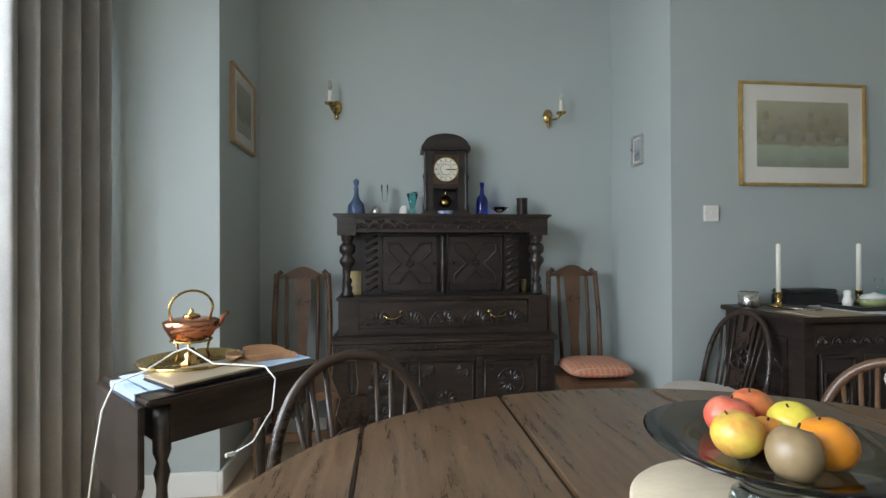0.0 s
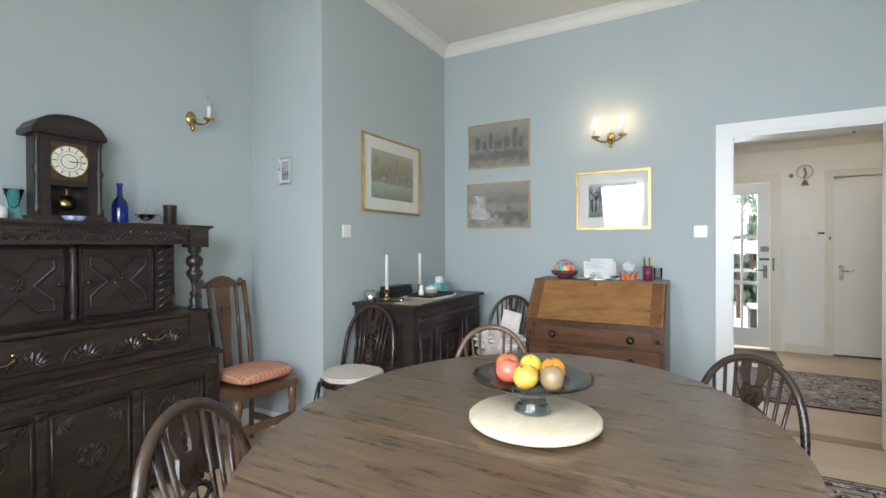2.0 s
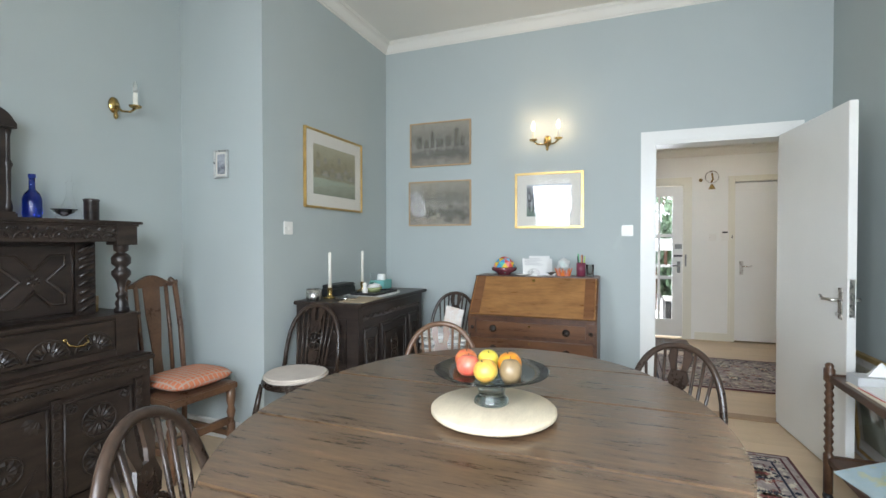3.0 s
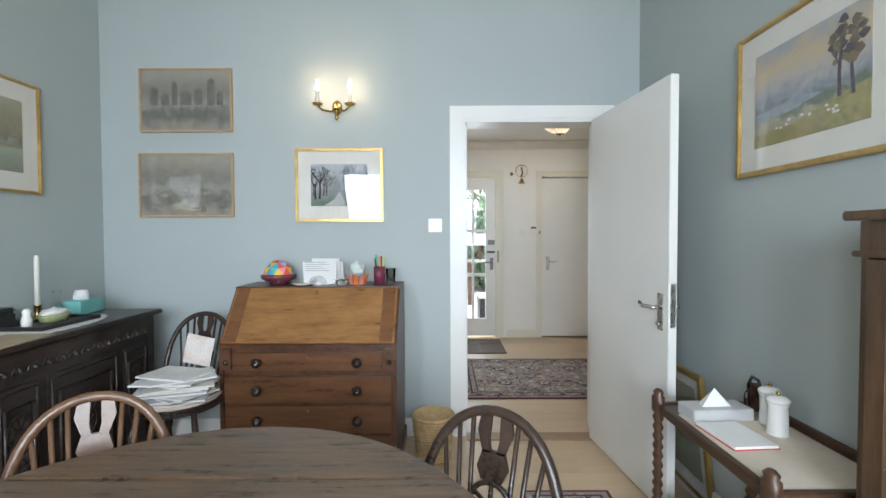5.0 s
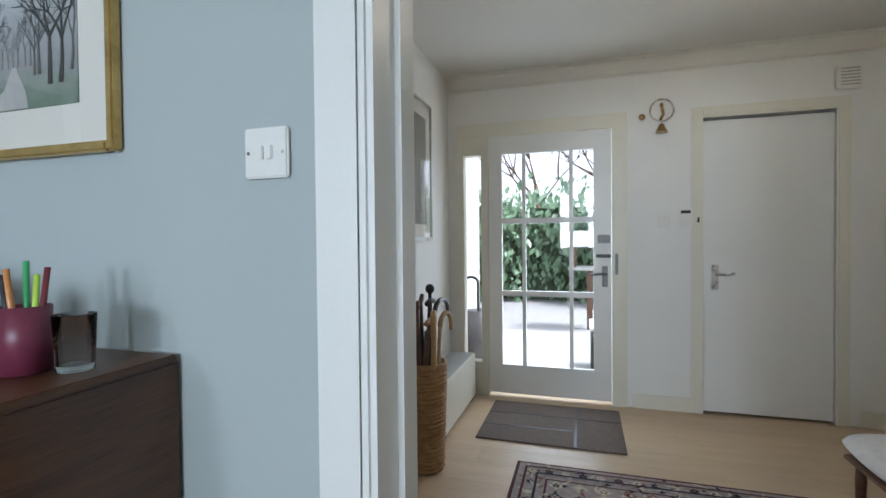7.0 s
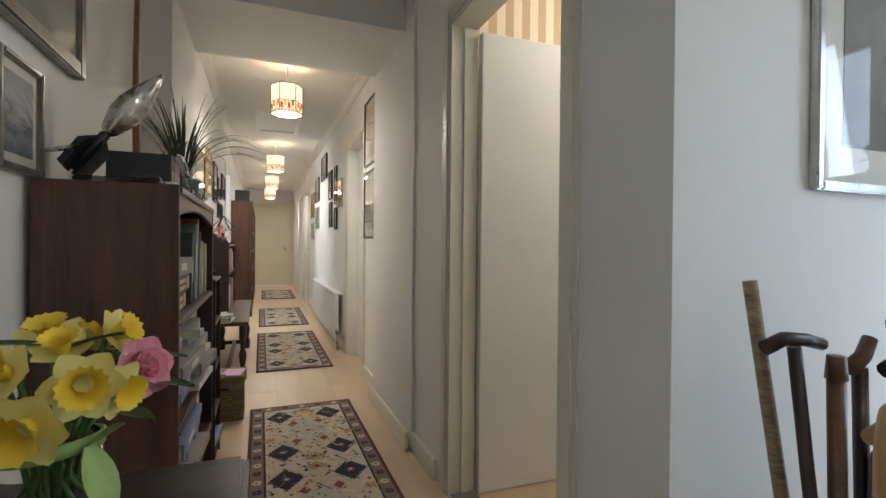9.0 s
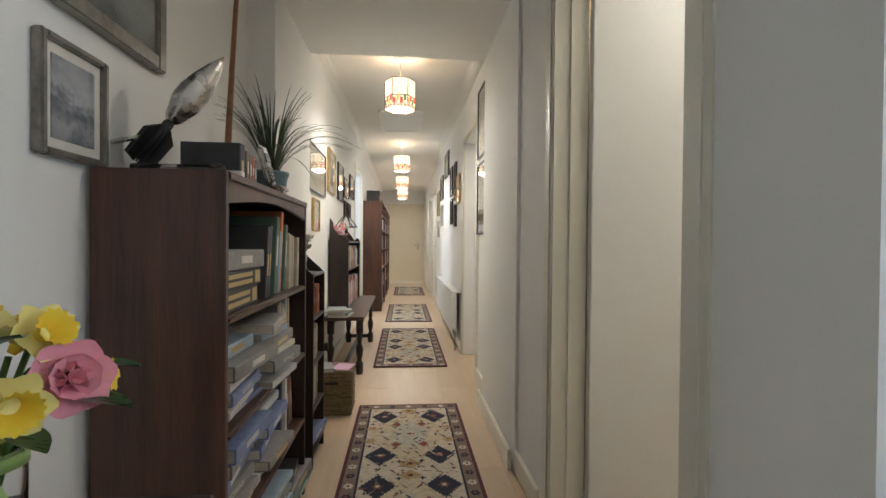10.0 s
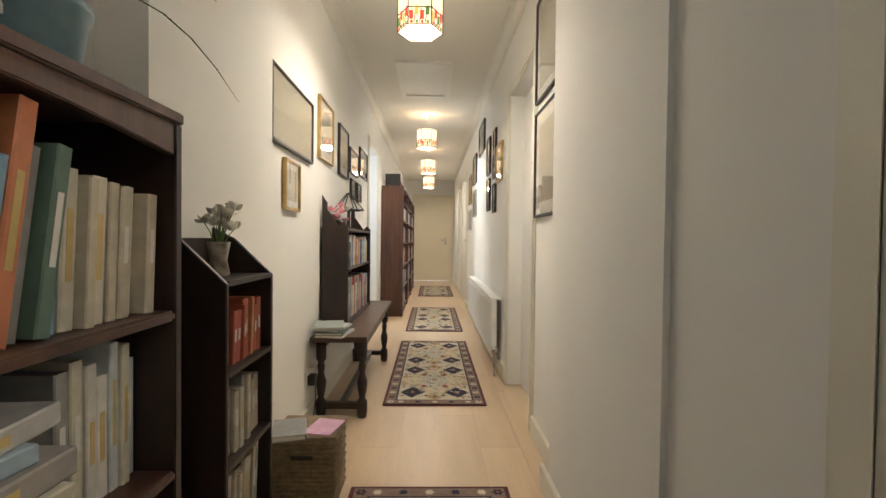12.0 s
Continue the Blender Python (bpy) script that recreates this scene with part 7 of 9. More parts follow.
R_MAROON, R_TAUPE, R_CREAM = woven_mat("wool_maroon", (0.10, 0.025, 0.028)), woven_mat("wool_taupe", (0.24, 0.165, 0.13)), woven_mat("wool_cream", (0.66, 0.58, 0.45))
R_NAVY, R_OLIVE, R_BLUE, R_ROSE, R_TAN = woven_mat("wool_navy", (0.018, 0.022, 0.045)), woven_mat("wool_olive", (0.62, 0.53, 0.36)), woven_mat("wool_grey_olive", (0.54, 0.51, 0.41)), woven_mat("wool_rose", (0.26, 0.08, 0.06)), woven_mat("wool_tan", (0.46, 0.31, 0.15))


R_PALE = woven_mat("wool_pale_rose", (0.40, 0.34, 0.31), (0.26, 0.21, 0.20))


def flat(bm, pts, z):
    """A thin inlaid shape with the outline given."""
    n = len(pts)
    cx, cy = sum(p[0] for p in pts) / n, sum(p[1] for p in pts) / n
    c = bm.verts.new((cx, cy, z))
    vs = [bm.verts.new((x, y, z)) for x, y in pts]
    for i in range(n):
        bm.faces.new((vs[i], vs[(i + 1) % n], c))


def star(bm, x, y, r, n, z, inner=0.5, sy=1.0):
    flat(bm, [(x + (r if k % 2 == 0 else r * inner) * math.cos(math.pi * k / n), y + sy * (r if k % 2 == 0 else r * inner) * math.sin(math.pi * k / n)) for k in range(2 * n)], z)


def saw(bm, x, y, hx, hy, z, teeth=6, amp=0.10):
    """A diamond with stepped, toothed sides."""
    cs = [(hx, 0), (0, hy), (-hx, 0), (0, -hy)]
    pts = []
    for i in range(4):
        (ax, ay), (bx, by) = cs[i], cs[(i + 1) % 4]
        for k in range(teeth):
            for u, g in ((k / teeth, 1.0), ((k + 0.5) / teeth, 1.0 - amp)):
                pts.append((x + (ax + (bx - ax) * u) * g, y + (ay + (by - ay) * u) * g))
    flat(bm, pts, z)


def rug(x0, x1, y0, y1, label, warm=True, group="corridor rugs"):
    cx, cy, hx, hy = (x0 + x1) / 2, (y0 + y1) / 2, (x1 - x0) / 2, (y1 - y0) / 2
    r = thing("rug", label, "rug", pose(cx, cy, 0.001), group)
    t = 0.009
    part("edge", slab([(-hx, -hy), (hx, -hy), (hx, hy), (-hx, hy)], 0, t, 0.003), R_MAROON, r)
    e, w = 0.018, 0.075 if warm else 0.16

    def frame_of(a, b, z):
        bm = bmesh.new()
        for p, q, s, u in ((-hx + a, hx - a, -hy + a, -hy + b), (-hx + a, hx - a, hy - b, hy - a), (-hx + a, -hx + b, -hy + b, hy - b), (hx - b, hx - a, -hy + b, hy - b)):
            flat(bm, [(p, s), (q, s), (q, u), (p, u)], z)
        return bm
    part("border", frame_of(e, w, t + 0.0006), R_TAUPE if warm else R_PALE, r)
    part("border_line", frame_of(w, w + 0.010, t + 0.0008), R_NAVY if warm else R_MAROON, r)
    part("field", slab([(-hx + w, -hy + w), (hx - w, -hy + w), (hx - w, hy - w), (-hx + w, hy - w)], t, t + 0.0004), R_CREAM if warm else R_PALE, r)
    z = t + 0.0012
    lay = {k: bmesh.new() for k in ("cream", "navy", "olive", "blue", "rose", "tan", "maroon", "taupe")}
    m = (e + w) / 2
    n = int((2 * hy) / 0.085)
    for k in range(n):
        y = -hy + m + (2 * hy - 2 * m) * k / (n - 1)
        for x in (-hx + m, hx - m):
            if k % 2:
                star(lay["navy"], x, y, 0.026, 6, z, 0.6)
                star(lay["rose"], x, y, 0.010, 5, z + 0.0006, 0.6)
            else:
                star(lay["cream"], x, y, 0.026, 7, z, 0.65)
                star(lay["maroon"], x, y, 0.009, 5, z + 0.0006, 0.6)
    n = max(3, int((2 * hx - 0.16) / 0.085))
    for k in range(n):
        x = -hx + 0.11 + (2 * hx - 0.22) * k / (n - 1)
        for y in (-hy + m, hy - m):
            star(lay["navy" if k % 2 else "cream"], x, y, 0.022, 6, z, 0.6)
    nu, nv = (1, max(1, round((hy - w) / 0.44))) if warm else (max(1, round((hx - w) / 0.11)), max(1, round((hy - w) / 0.11)))
    if warm:
        for v in range(nv):
            y = (-hy + w) + (2 * hy - 2 * w) * (v + 0.5) / nv
            q = (2 * hy - 2 * w) / nv / 2
            f = hx - w
            saw(lay["olive"], 0, y, f * 0.98, q * 0.98, z, 9, 0.06)
            saw(lay["blue"], 0, y, f * 0.52, q * 0.56, z + 0.0006, 7, 0.10)
            star(lay["cream"], 0, y, 0.035, 6, z + 0.0012, 0.45)
            star(lay["rose"], 0, y, 0.022, 5, z + 0.0018, 0.5)
            for sx in (-1, 1):
                saw(lay["cream"], sx * f * 0.50, y, 0.040, 0.030, z + 0.0012, 3, 0.1)
                for sy in (-1, 1):
                    saw(lay["navy"], sx * f * 0.60, y + sy * q * 0.64, f * 0.36, q * 0.28, z + 0.0006, 6, 0.14)
                    star(lay["rose"], sx * f * 0.60, y + sy * q * 0.64, 0.030, 6, z + 0.0012, 0.5)
                    star(lay["cream"], sx * f * 0.60, y + sy * q * 0.64, 0.014, 4, z + 0.0018, 0.5)
                    saw(lay["rose"], sx * f * 0.30, y + sy * q * 0.33, 0.030, 0.040, z + 0.0012, 4, 0.2)
                    star(lay["navy"], sx * f * 0.22, y + sy * q * 0.80, 0.020, 4, z + 0.0006, 0.4)
                    star(lay["tan"], sx * f * 0.86, y + sy * q * 0.20, 0.040, 6, z + 0.0006, 0.5)
                    star(lay["maroon"], sx * f * 0.86, y + sy * q * 0.36, 0.018, 4, z + 0.0006, 0.4)
            for sy in (-1, 1):
                saw(lay["tan"], 0, y + sy * q * 0.86, f * 0.24, q * 0.14, z + 0.0006, 5, 0.12)
                star(lay["maroon"], 0, y + sy * q * 0.86, 0.018, 5, z + 0.0012, 0.5)
        random.seed(int(y0 * 100))
        for i in range(420):
            x, y = random.uniform(-hx + w + 0.02, hx - w - 0.02), random.uniform(-hy + w + 0.02, hy - w - 0.02)
            nm = random.choice(("cream", "navy", "cream", "maroon", "navy", "taupe", "rose"))
            zz = z + 0.0024 + 0.00025 * (i % 4)
            if i % 3:
                star(lay[nm], x, y, random.uniform(0.007, 0.015), random.choice((3, 4, 5)), zz, 0.42)
            else:
                a, L = random.choice((0.9, -0.9, 2.2, 0.0)), random.uniform(0.018, 0.035)
                ca, sa = math.cos(a), math.sin(a)
                flat(lay[nm], [(x - L * ca, y - L * sa), (x + 0.005 * sa, y - 0.005 * ca), (x + L * ca, y + L * sa), (x - 0.005 * sa, y + 0.005 * ca)], zz)
    else:
        names = ("cream", "navy", "cream", "taupe", "blue", "cream", "rose")
        for u in range(nu * 2):
            for v in range(nv * 2):
                x = (-hx + w) + (2 * hx - 2 * w) * (u + 0.5) / (nu * 2)
                y = (-hy + w) + (2 * hy - 2 * w) * (v + 0.5) / (nv * 2)
                k = (u * 3 + v * 5 + (u * v) % 4) % 7
                saw(lay[names[k]], x, y, 0.046, 0.048, z, 5, 0.30)
                star(lay[names[(k + 3) % 7]], x, y, 0.026, 5, z + 0.0006, 0.5)
                star(lay[names[(k + 5) % 7]], x, y, 0.014, 4, z + 0.0012, 0.5)
        random.seed(int(hx * 1000))
        for i in range(int(760 * hx * hy / 0.53)):
            x, y = random.uniform(-hx + 0.03, hx - 0.03), random.uniform(-hy + 0.03, hy - 0.03)
            nm = random.choice(("cream", "navy", "cream", "taupe", "navy", "blue", "rose", "cream"))
            zz = z + 0.0014 + 0.00025 * (i % 4)
            if i % 3:
                star(lay[nm], x, y, random.uniform(0.010, 0.022), random.choice((3, 4, 5)), zz, 0.42)
            else:
                a, L = random.uniform(0, 6.28), random.uniform(0.025, 0.05)
                ca, sa = math.cos(a), math.sin(a)
                flat(lay[nm], [(x - L * ca, y - L * sa), (x + 0.007 * sa, y - 0.007 * ca), (x + L * ca, y + L * sa), (x - 0.007 * sa, y + 0.007 * ca)], zz)
        for u in (-0.5, 0.5):
            for v in (-0.66, -0.22, 0.22, 0.66):
                saw(lay["navy"], u * (hx - w), v * (hy - w), 0.085, 0.085, z + 0.0025, 6, 0.30)
                star(lay["cream"], u * (hx - w), v * (hy - w), 0.052, 8, z + 0.0029, 0.6)
                star(lay["rose"], u * (hx - w), v * (hy - w), 0.026, 6, z + 0.0033, 0.5)
        for bnd in (0.05, 0.11):
            part("guard_stripe", frame_of(bnd, bnd + 0.012, t + 0.0042), R_MAROON if bnd < 0.1 else R_NAVY, r)
    for k, mtl in (("cream", R_CREAM), ("navy", R_NAVY), ("olive", R_OLIVE), ("blue", R_BLUE), ("rose", R_ROSE), ("tan", R_TAN), ("maroon", R_MAROON), ("taupe", R_TAUPE)):
        if lay[k].faces:
            o = part("motif_" + k, lay[k], mtl, r)
            o["kind"] = "stuff"
    return r


rug(4.341, 4.970, 1.95, 3.702, "cream and navy patterned runner near the bookcase")
rug(4.366, 4.998, 4.632, 6.41, "cream and navy patterned runner on the pale floor")
rug(4.377, 5.005, 6.915, 8.68, "cream and navy patterned runner on the pale floor")
rug(4.42, 5.05, 10.1, 11.9, "patterned runner near the end door")
rug(4.37, 5.548, -1.36, 0.49, "red, navy and cream patterned hall carpet", False, "hall rugs")
rug(2.20, 3.05, -0.22, 0.22, "pale patterned rug beside the table", False, "dining rugs")
dm = thing("door_mat", "grey door mat with dark inlaid lines", "mat", pose(6.125, 0.347, 0.001))
part("carpet", boxes((-0.34, 0.335, -0.432, 0.432, 0, 0.010), bev=0.002), mat("grey_pile", (0.17, 0.13, 0.105), (0.11, 0.085, 0.07), 0.95, 60, bump=0.7, fine=300), dm)
part("line", boxes((-0.34, 0.335, -0.16, -0.145, 0.0105, 0.0115), (0.10, 0.115, -0.432, 0.432, 0.0105, 0.0118), (-0.12, -0.105, -0.145, 0.432, 0.0105, 0.0116)), BLACK, dm)

# ---- hall things ----
# walking sticks in a basket
WB = pose(5.365, 0.955, 0.001)
ub = thing("stick_basket", "round wicker basket holding walking sticks", "basket", WB)
woven(0.092, 0.112, 0.56, WICKER, ub, 26, stakes=28)
HORN = mat("horn", (0.50, 0.33, 0.14), (0.36, 0.22, 0.09), 0.35, 8)
BAMBOO = mat("bamboo", (0.40, 0.30, 0.16), (0.12, 0.07, 0.035), 0.4, 10, stretch=(1, 1, 4))
STICK = mat("stick_brown", (0.16, 0.075, 0.035), (0.08, 0.035, 0.018), 0.35, 10, stretch=(1, 1, 3))
STICK_D = mat("stick_dark", (0.05, 0.025, 0.018), (0.025, 0.013, 0.010), 0.35, 10)


def stick(base, top, r, material, label, crook=None, hm=None):
    """A walking stick from base to top; crook is a list of offsets for its handle."""
    s = thing("walking_stick", label, "walking stick", WB, "walking sticks")
    bx, by, tx, ty, tz = *base, *top
    part("shaft", tube(bmesh.new(), [(bx, by, 0.012), ((bx + tx) / 2, (by + ty) / 2, tz / 2), (tx, ty, tz)], r, 9), material, s)
    if crook:
        part("handle", tube(bmesh.new(), [(tx + a, ty + b, tz + c) for a, b, c in crook], r * 1.2, 9, r * 1.0), hm or material, s)
    return s


def hook(s, dx, dy, n=9):
    return [(s * dx * (1 - math.cos(math.pi * i / n)) / 2, s * dy * (1 - math.cos(math.pi * i / n)) / 2, 0.055 * math.sin(math.pi * i / n) * 1.2) for i in range(n + 1)] + [(s * dx, s * dy, -0.035)]


stick((-0.02, 0.03), (-0.115, 0.13, 1.01), 0.0125, BAMBOO, "thick bamboo stick leaning on the wall")
stick((-0.03, 0.0), (-0.10, 0.06, 0.90), 0.011, STICK_D, "dark stick with a T-shaped handle", [(-0.06, 0.01, 0.0), (-0.02, 0.004, 0.015), (0.02, -0.004, 0.012), (0.06, -0.01, 0.002)], STICK_D)
stick((0.0, -0.04), (-0.105, -0.09, 0.78), 0.015, HORN, "stick with a thick horn crook", hook(-1, 0.10, 0.03), HORN)
stick((0.0, 0.03), (-0.055, 0.02, 0.85), 0.014, STICK, "brown stick with a rounded knob", [(0, 0, 0), (0.0, 0, 0.02), (0, 0, 0.04)], STICK)
stick((0.02, 0.0), (0.03, 0.03, 0.86), 0.012, STICK_D, "knotted dark stick in the wicker basket", [(-0.03, 0, 0.0), (0.01, 0, 0.02), (0.03, 0, 0.05)], STICK)
stick((0.04, 0.02), (0.10, 0.0, 0.86), 0.013, BLACK, "black umbrella with a ball knob", [(-0.05, 0.0, 0.0), (0.0, 0, 0.015), (0.06, 0, 0.005)], BLACK)
stick((0.03, -0.03), (0.12, -0.02, 0.80), 0.012, STICK, "brown stick with a wide crook", hook(1, 0.19, -0.02), STICK_D)
stick((0.0, -0.05), (0.06, -0.07, 0.74), 0.012, HORN, "pale stick with a small crook", hook(1, 0.11, -0.03), HORN)
stick((-0.01, 0.05), (0.0, -0.03, 0.77), 0.013, STICK, "stick with a carved pale handle", [(0.05, 0, 0.0), (0.0, 0, 0.012), (-0.06, 0, 0.0)], HORN)
stick((0.05, -0.01), (0.055, -0.03, 0.72), 0.016, PAPER, "furled white umbrella in the basket")
stick((0.03, 0.02), (0.02, -0.02, 0.72), 0.026, BLACK, "furled black umbrella in the basket")
solid("knob_stick", turned((0.009, 0.86), (0.010, 0.915), (0.018, 0.922), (0.024, 0.935), (0.025, 0.945), (0.022, 0.957), (0.012, 0.968), (0.0, 0.970), seg=20), BLACK, "black ball knob on an umbrella", "umbrella", WB @ pose(0.10, 0.0, -0.005))

heat = thing("storage_heater", "low cream convector heater with a slotted top", "heater", pose(6.06, 1.07, 0))
part("case", boxes((-0.40, 0.42, -0.135, 0.075, 0.03, 0.35), bev=0.008), CREAM_GLOSS, heat)
part("top_grille", boxes(*[(-0.38, 0.40, -0.12 + k * 0.018, -0.110 + k * 0.018, 0.350, 0.356) for k in range(10)]), mat("grille_metal", (0.42, 0.42, 0.41), (0.36, 0.36, 0.35), 0.45, 10, metal=0.3), heat)
for x in (-0.34, 0.36):
    part("foot", boxes((x - 0.03, x + 0.03, -0.12, 0.05, 0, 0.03)), BLACK, heat)
part("dial", turned((0.014, 0), (0.014, 0.012), x=-0.405, y=-0.08, z=0.30, seg=14, m=pose(0, 0, 0, 0, -90)), BLACK, heat)
picture(0.56, 0.92, 0.022, SILVER, 0.085, WOODCUT, "large woodland print in a thin silver frame", pose(5.835, 1.169, 1.665))

# stool with a striped cushion, mostly hidden behind the door
st = thing("low_stool", "low wooden stool in the hall", "stool", pose(5.16, -1.09, 0.0105))
part("top", slab([(-0.2, -0.2), (0.2, -0.2), (0.2, 0.2), (-0.2, 0.2)], 0.27, 0.295, 0.006), STICK, st)
for x in (-0.16, 0.16):
    for y in (-0.16, 0.16):
        part("leg", turned((0.014, 0), (0.020, 0.2), (0.016, 0.27), x=x, y=y, seg=10), STICK, st)
solid("striped_cushion", cushion(0.46, 0.46, 0.12), LACE, "white ribbed cushion on a low stool", "cushion", pose(5.16, -1.08, 0.307))

# hall table with daffodils
ht = thing("hall_table", "small dark oak table beside the hall wall", "table", pose(4.130, 1.080, 0.004))
part("top", boxes((-0.22, 0.245, -0.245, 0.245, 0.692, 0.717), bev=0.005), DARK_OAK_H, ht)
part("edge_strip", boxes((0.2455, 0.253, -0.240, 0.240, 0.690, 0.712), bev=0.002), DARK_OAK_H, ht)
part("apron", boxes((-0.19, 0.215, -0.215, 0.215, 0.60, 0.691)), DARK_OAK_H, ht)
for x in (-0.18, 0.205):
    for y in (-0.205, 0.205):
        part("leg", turned((0.02, 0), (0.02, 0.08), (0.012, 0.1), (0.019, 0.18), (0.013, 0.34), (0.019, 0.50), (0.02, 0.53), (0.02, 0.61), x=x, y=y, seg=12), DARK_OAK, ht)
vs = thing("flower_vase", "glass jar of daffodils and a pink camellia, green ribbon", "vase", pose(4.15, 1.220, 0.7225))
part("jar", turned((0.0, 0), (0.050, 0), (0.056, 0.006), (0.056, 0.078), (0.050, 0.088), (0.052, 0.098), (0.047, 0.098), (0.047, 0.086), (0.052, 0.076), (0.052, 0.012), (0.0, 0.010), seg=32), GLASS, vs)
STEM = mat("green_stem", (0.14, 0.24, 0.06), (0.09, 0.17, 0.04), 0.5, 12)
LEAFM = mat("dark_leaf", (0.045, 0.095, 0.030), (0.025, 0.06, 0.02), 0.3, 10, stretch=(1, 6, 1))
LEAFL = mat("pale_leaf", (0.36, 0.48, 0.14), (0.28, 0.40, 0.10), 0.45, 10, stretch=(1, 6, 1))
YEL = mat("daffodil_petal", (0.86, 0.78, 0.30), (0.84, 0.72, 0.20), 0.6, 14)
YELD = mat("daffodil_trumpet", (0.88, 0.66, 0.04), (0.84, 0.58, 0.02), 0.6, 20)
PINK = mat("camellia_petal", (0.86, 0.42, 0.46), (0.80, 0.31, 0.37), 0.6, 14)


def petal_mesh(bm, m, L, Wd, curl=0.15, n=6):
    """One curved petal along +x of m."""
    rows = []
    for i in range(n + 1):
        u = i / n
        w = Wd * math.sin(math.pi * min(1, u * 0.93 + 0.05)) ** 0.7
        rows.append([bm.verts.new(m @ Vector((L * u, s * w, curl * L * u * u + 0.05 * L * (abs(s) ** 2)))) for s in (-1, -0.5, 0, 0.5, 1)])
    for a, b in zip(rows, rows[1:]):
        for k in range(4):
            f = bm.faces.new((a[k], a[k + 1], b[k + 1], b[k]))
            f.smooth = True


def daffodil(parent, at, aim, s):
    d = (Vector(aim)).normalized()
    R = Matrix.Translation(at) @ d.to_track_quat("Z", "Y").to_matrix().to_4x4()
    bm = bmesh.new()
    for i in range(6):
        petal_mesh(bm, R @ pose(0, 0, -0.001 * (i % 2), 0, -8, i * 60 + random.uniform(-8, 8)), 0.051 * s, 0.021 * s, 0.16)
    f = part("bloom", bm, YEL, parent, "yellow daffodil")
    tr_ = bmesh.new()
    seg, rings = 30, []
    for r, z in ((0.006, -0.012), (0.013, 0.006), (0.017, 0.020), (0.022, 0.031), (0.029, 0.037)):
        fr = 0.0022 if z > 0.035 else 0.0
        rings.append([tr_.verts.new(R @ Vector(((r + fr * (-1) ** k) * s * math.cos(2 * math.pi * k / seg), (r + fr * (-1) ** k) * s * math.sin(2 * math.pi * k / seg), (z + fr * random.uniform(-1.5, 1.5)) * s))) for k in range(seg)])
    for p, q in zip(rings, rings[1:]):
        for k in range(seg):
            tr_.faces.new((p[k], p[(k + 1) % seg], q[(k + 1) % seg], q[k])).smooth = True
    part("trumpet", tr_, YELD, f)
    base = Vector((at[0] * 0.2, at[1] * 0.2, 0.016))
    part("stem", tube(bmesh.new(), [base, Vector((at[0] * 0.35, at[1] * 0.35, 0.10)), Vector(at) - d * 0.012], 0.0035, 6), STEM, parent)


random.seed(21)
for at, aim, s in (((0.016, -0.105, 0.150), (-0.15, -0.95, -0.15), 1.05), ((0.052, -0.060, 0.180), (0.25, -0.95, 0.05), 1.0), ((0.078, -0.035, 0.165), (0.75, -0.6, -0.1), 0.85),
                   ((0.060, 0.030, 0.222), (0.85, -0.25, 0.40), 0.85), ((-0.020, 0.060, 0.215), (-0.1, -0.4, 0.9), 0.95), ((-0.065, 0.000, 0.205), (-0.7, -0.5, 0.5), 1.0),
                   ((-0.025, -0.045, 0.195), (-0.4, -0.8, 0.4), 0.85), ((0.092, 0.062, 0.165), (0.9, 0.2, 0.1), 0.75), ((-0.060, -0.080, 0.150), (-0.7, -0.7, -0.1), 0.95),
                   ((0.020, 0.050, 0.205), (0.3, 0.5, 0.7), 0.85), ((0.015, -0.010, 0.210), (0.0, -0.5, 0.85), 0.8)):
    daffodil(vs, at, aim, s * 0.88)
bm = bmesh.new()
for i in range(17):
    ring = i // 6
    petal_mesh(bm, pose(0.086, 0.032, 0.172) @ Vector((0.75, -0.6, 0.25)).to_track_quat("Z", "Y").to_matrix().to_4x4() @ pose(0, 0, 0.004 * ring, 0, -(12 + 24 * ring), i * 62), 0.047 - 0.010 * ring, 0.026 - 0.004 * ring, 0.22)
part("camellia", bm, PINK, vs, "pink camellia bloom")
for at, aim, L, mt in (((0.010, 0.010, 0.205), (0.75, -0.35, 0.45), 0.085, LEAFM), ((-0.005, 0.005, 0.215), (-0.75, -0.3, 0.25), 0.075, LEAFM), ((0.085, 0.035, 0.150), (0.9, -0.1, 0.05), 0.075, LEAFM), ((0.080, 0.060, 0.180), (0.85, 0.15, 0.1), 0.065, LEAFM),
                       ((0.065, -0.020, 0.135), (0.8, -0.4, 0.0), 0.065, LEAFM), ((-0.03, -0.05, 0.150), (-0.8, -0.5, 0.1), 0.075, LEAFM), ((0.0, -0.035, 0.125), (0.3, -0.9, 0.1), 0.070, LEAFM), ((0.03, 0.05, 0.17), (0.3, 0.8, 0.3), 0.07, LEAFM)):
    bm = bmesh.new()
    petal_mesh(bm, Matrix.Translation(at) @ Vector(aim).to_track_quat("X", "Z").to_matrix().to_4x4(), L, L * 0.25, -0.2)
    part("leaf", bm, mt, vs)
for i in range(9):
    a = 2.4 * i
    part("stem", tube(bmesh.new(), [(0.040 * math.cos(a), 0.040 * math.sin(a), 0.016), (-0.012 * math.cos(a + 0.6), -0.012 * math.sin(a + 0.6), 0.09), (0.03 * math.cos(a + 2.8), 0.03 * math.sin(a + 2.8), 0.16)], 0.0035, 6), STEM, vs)
bm = bmesh.new()
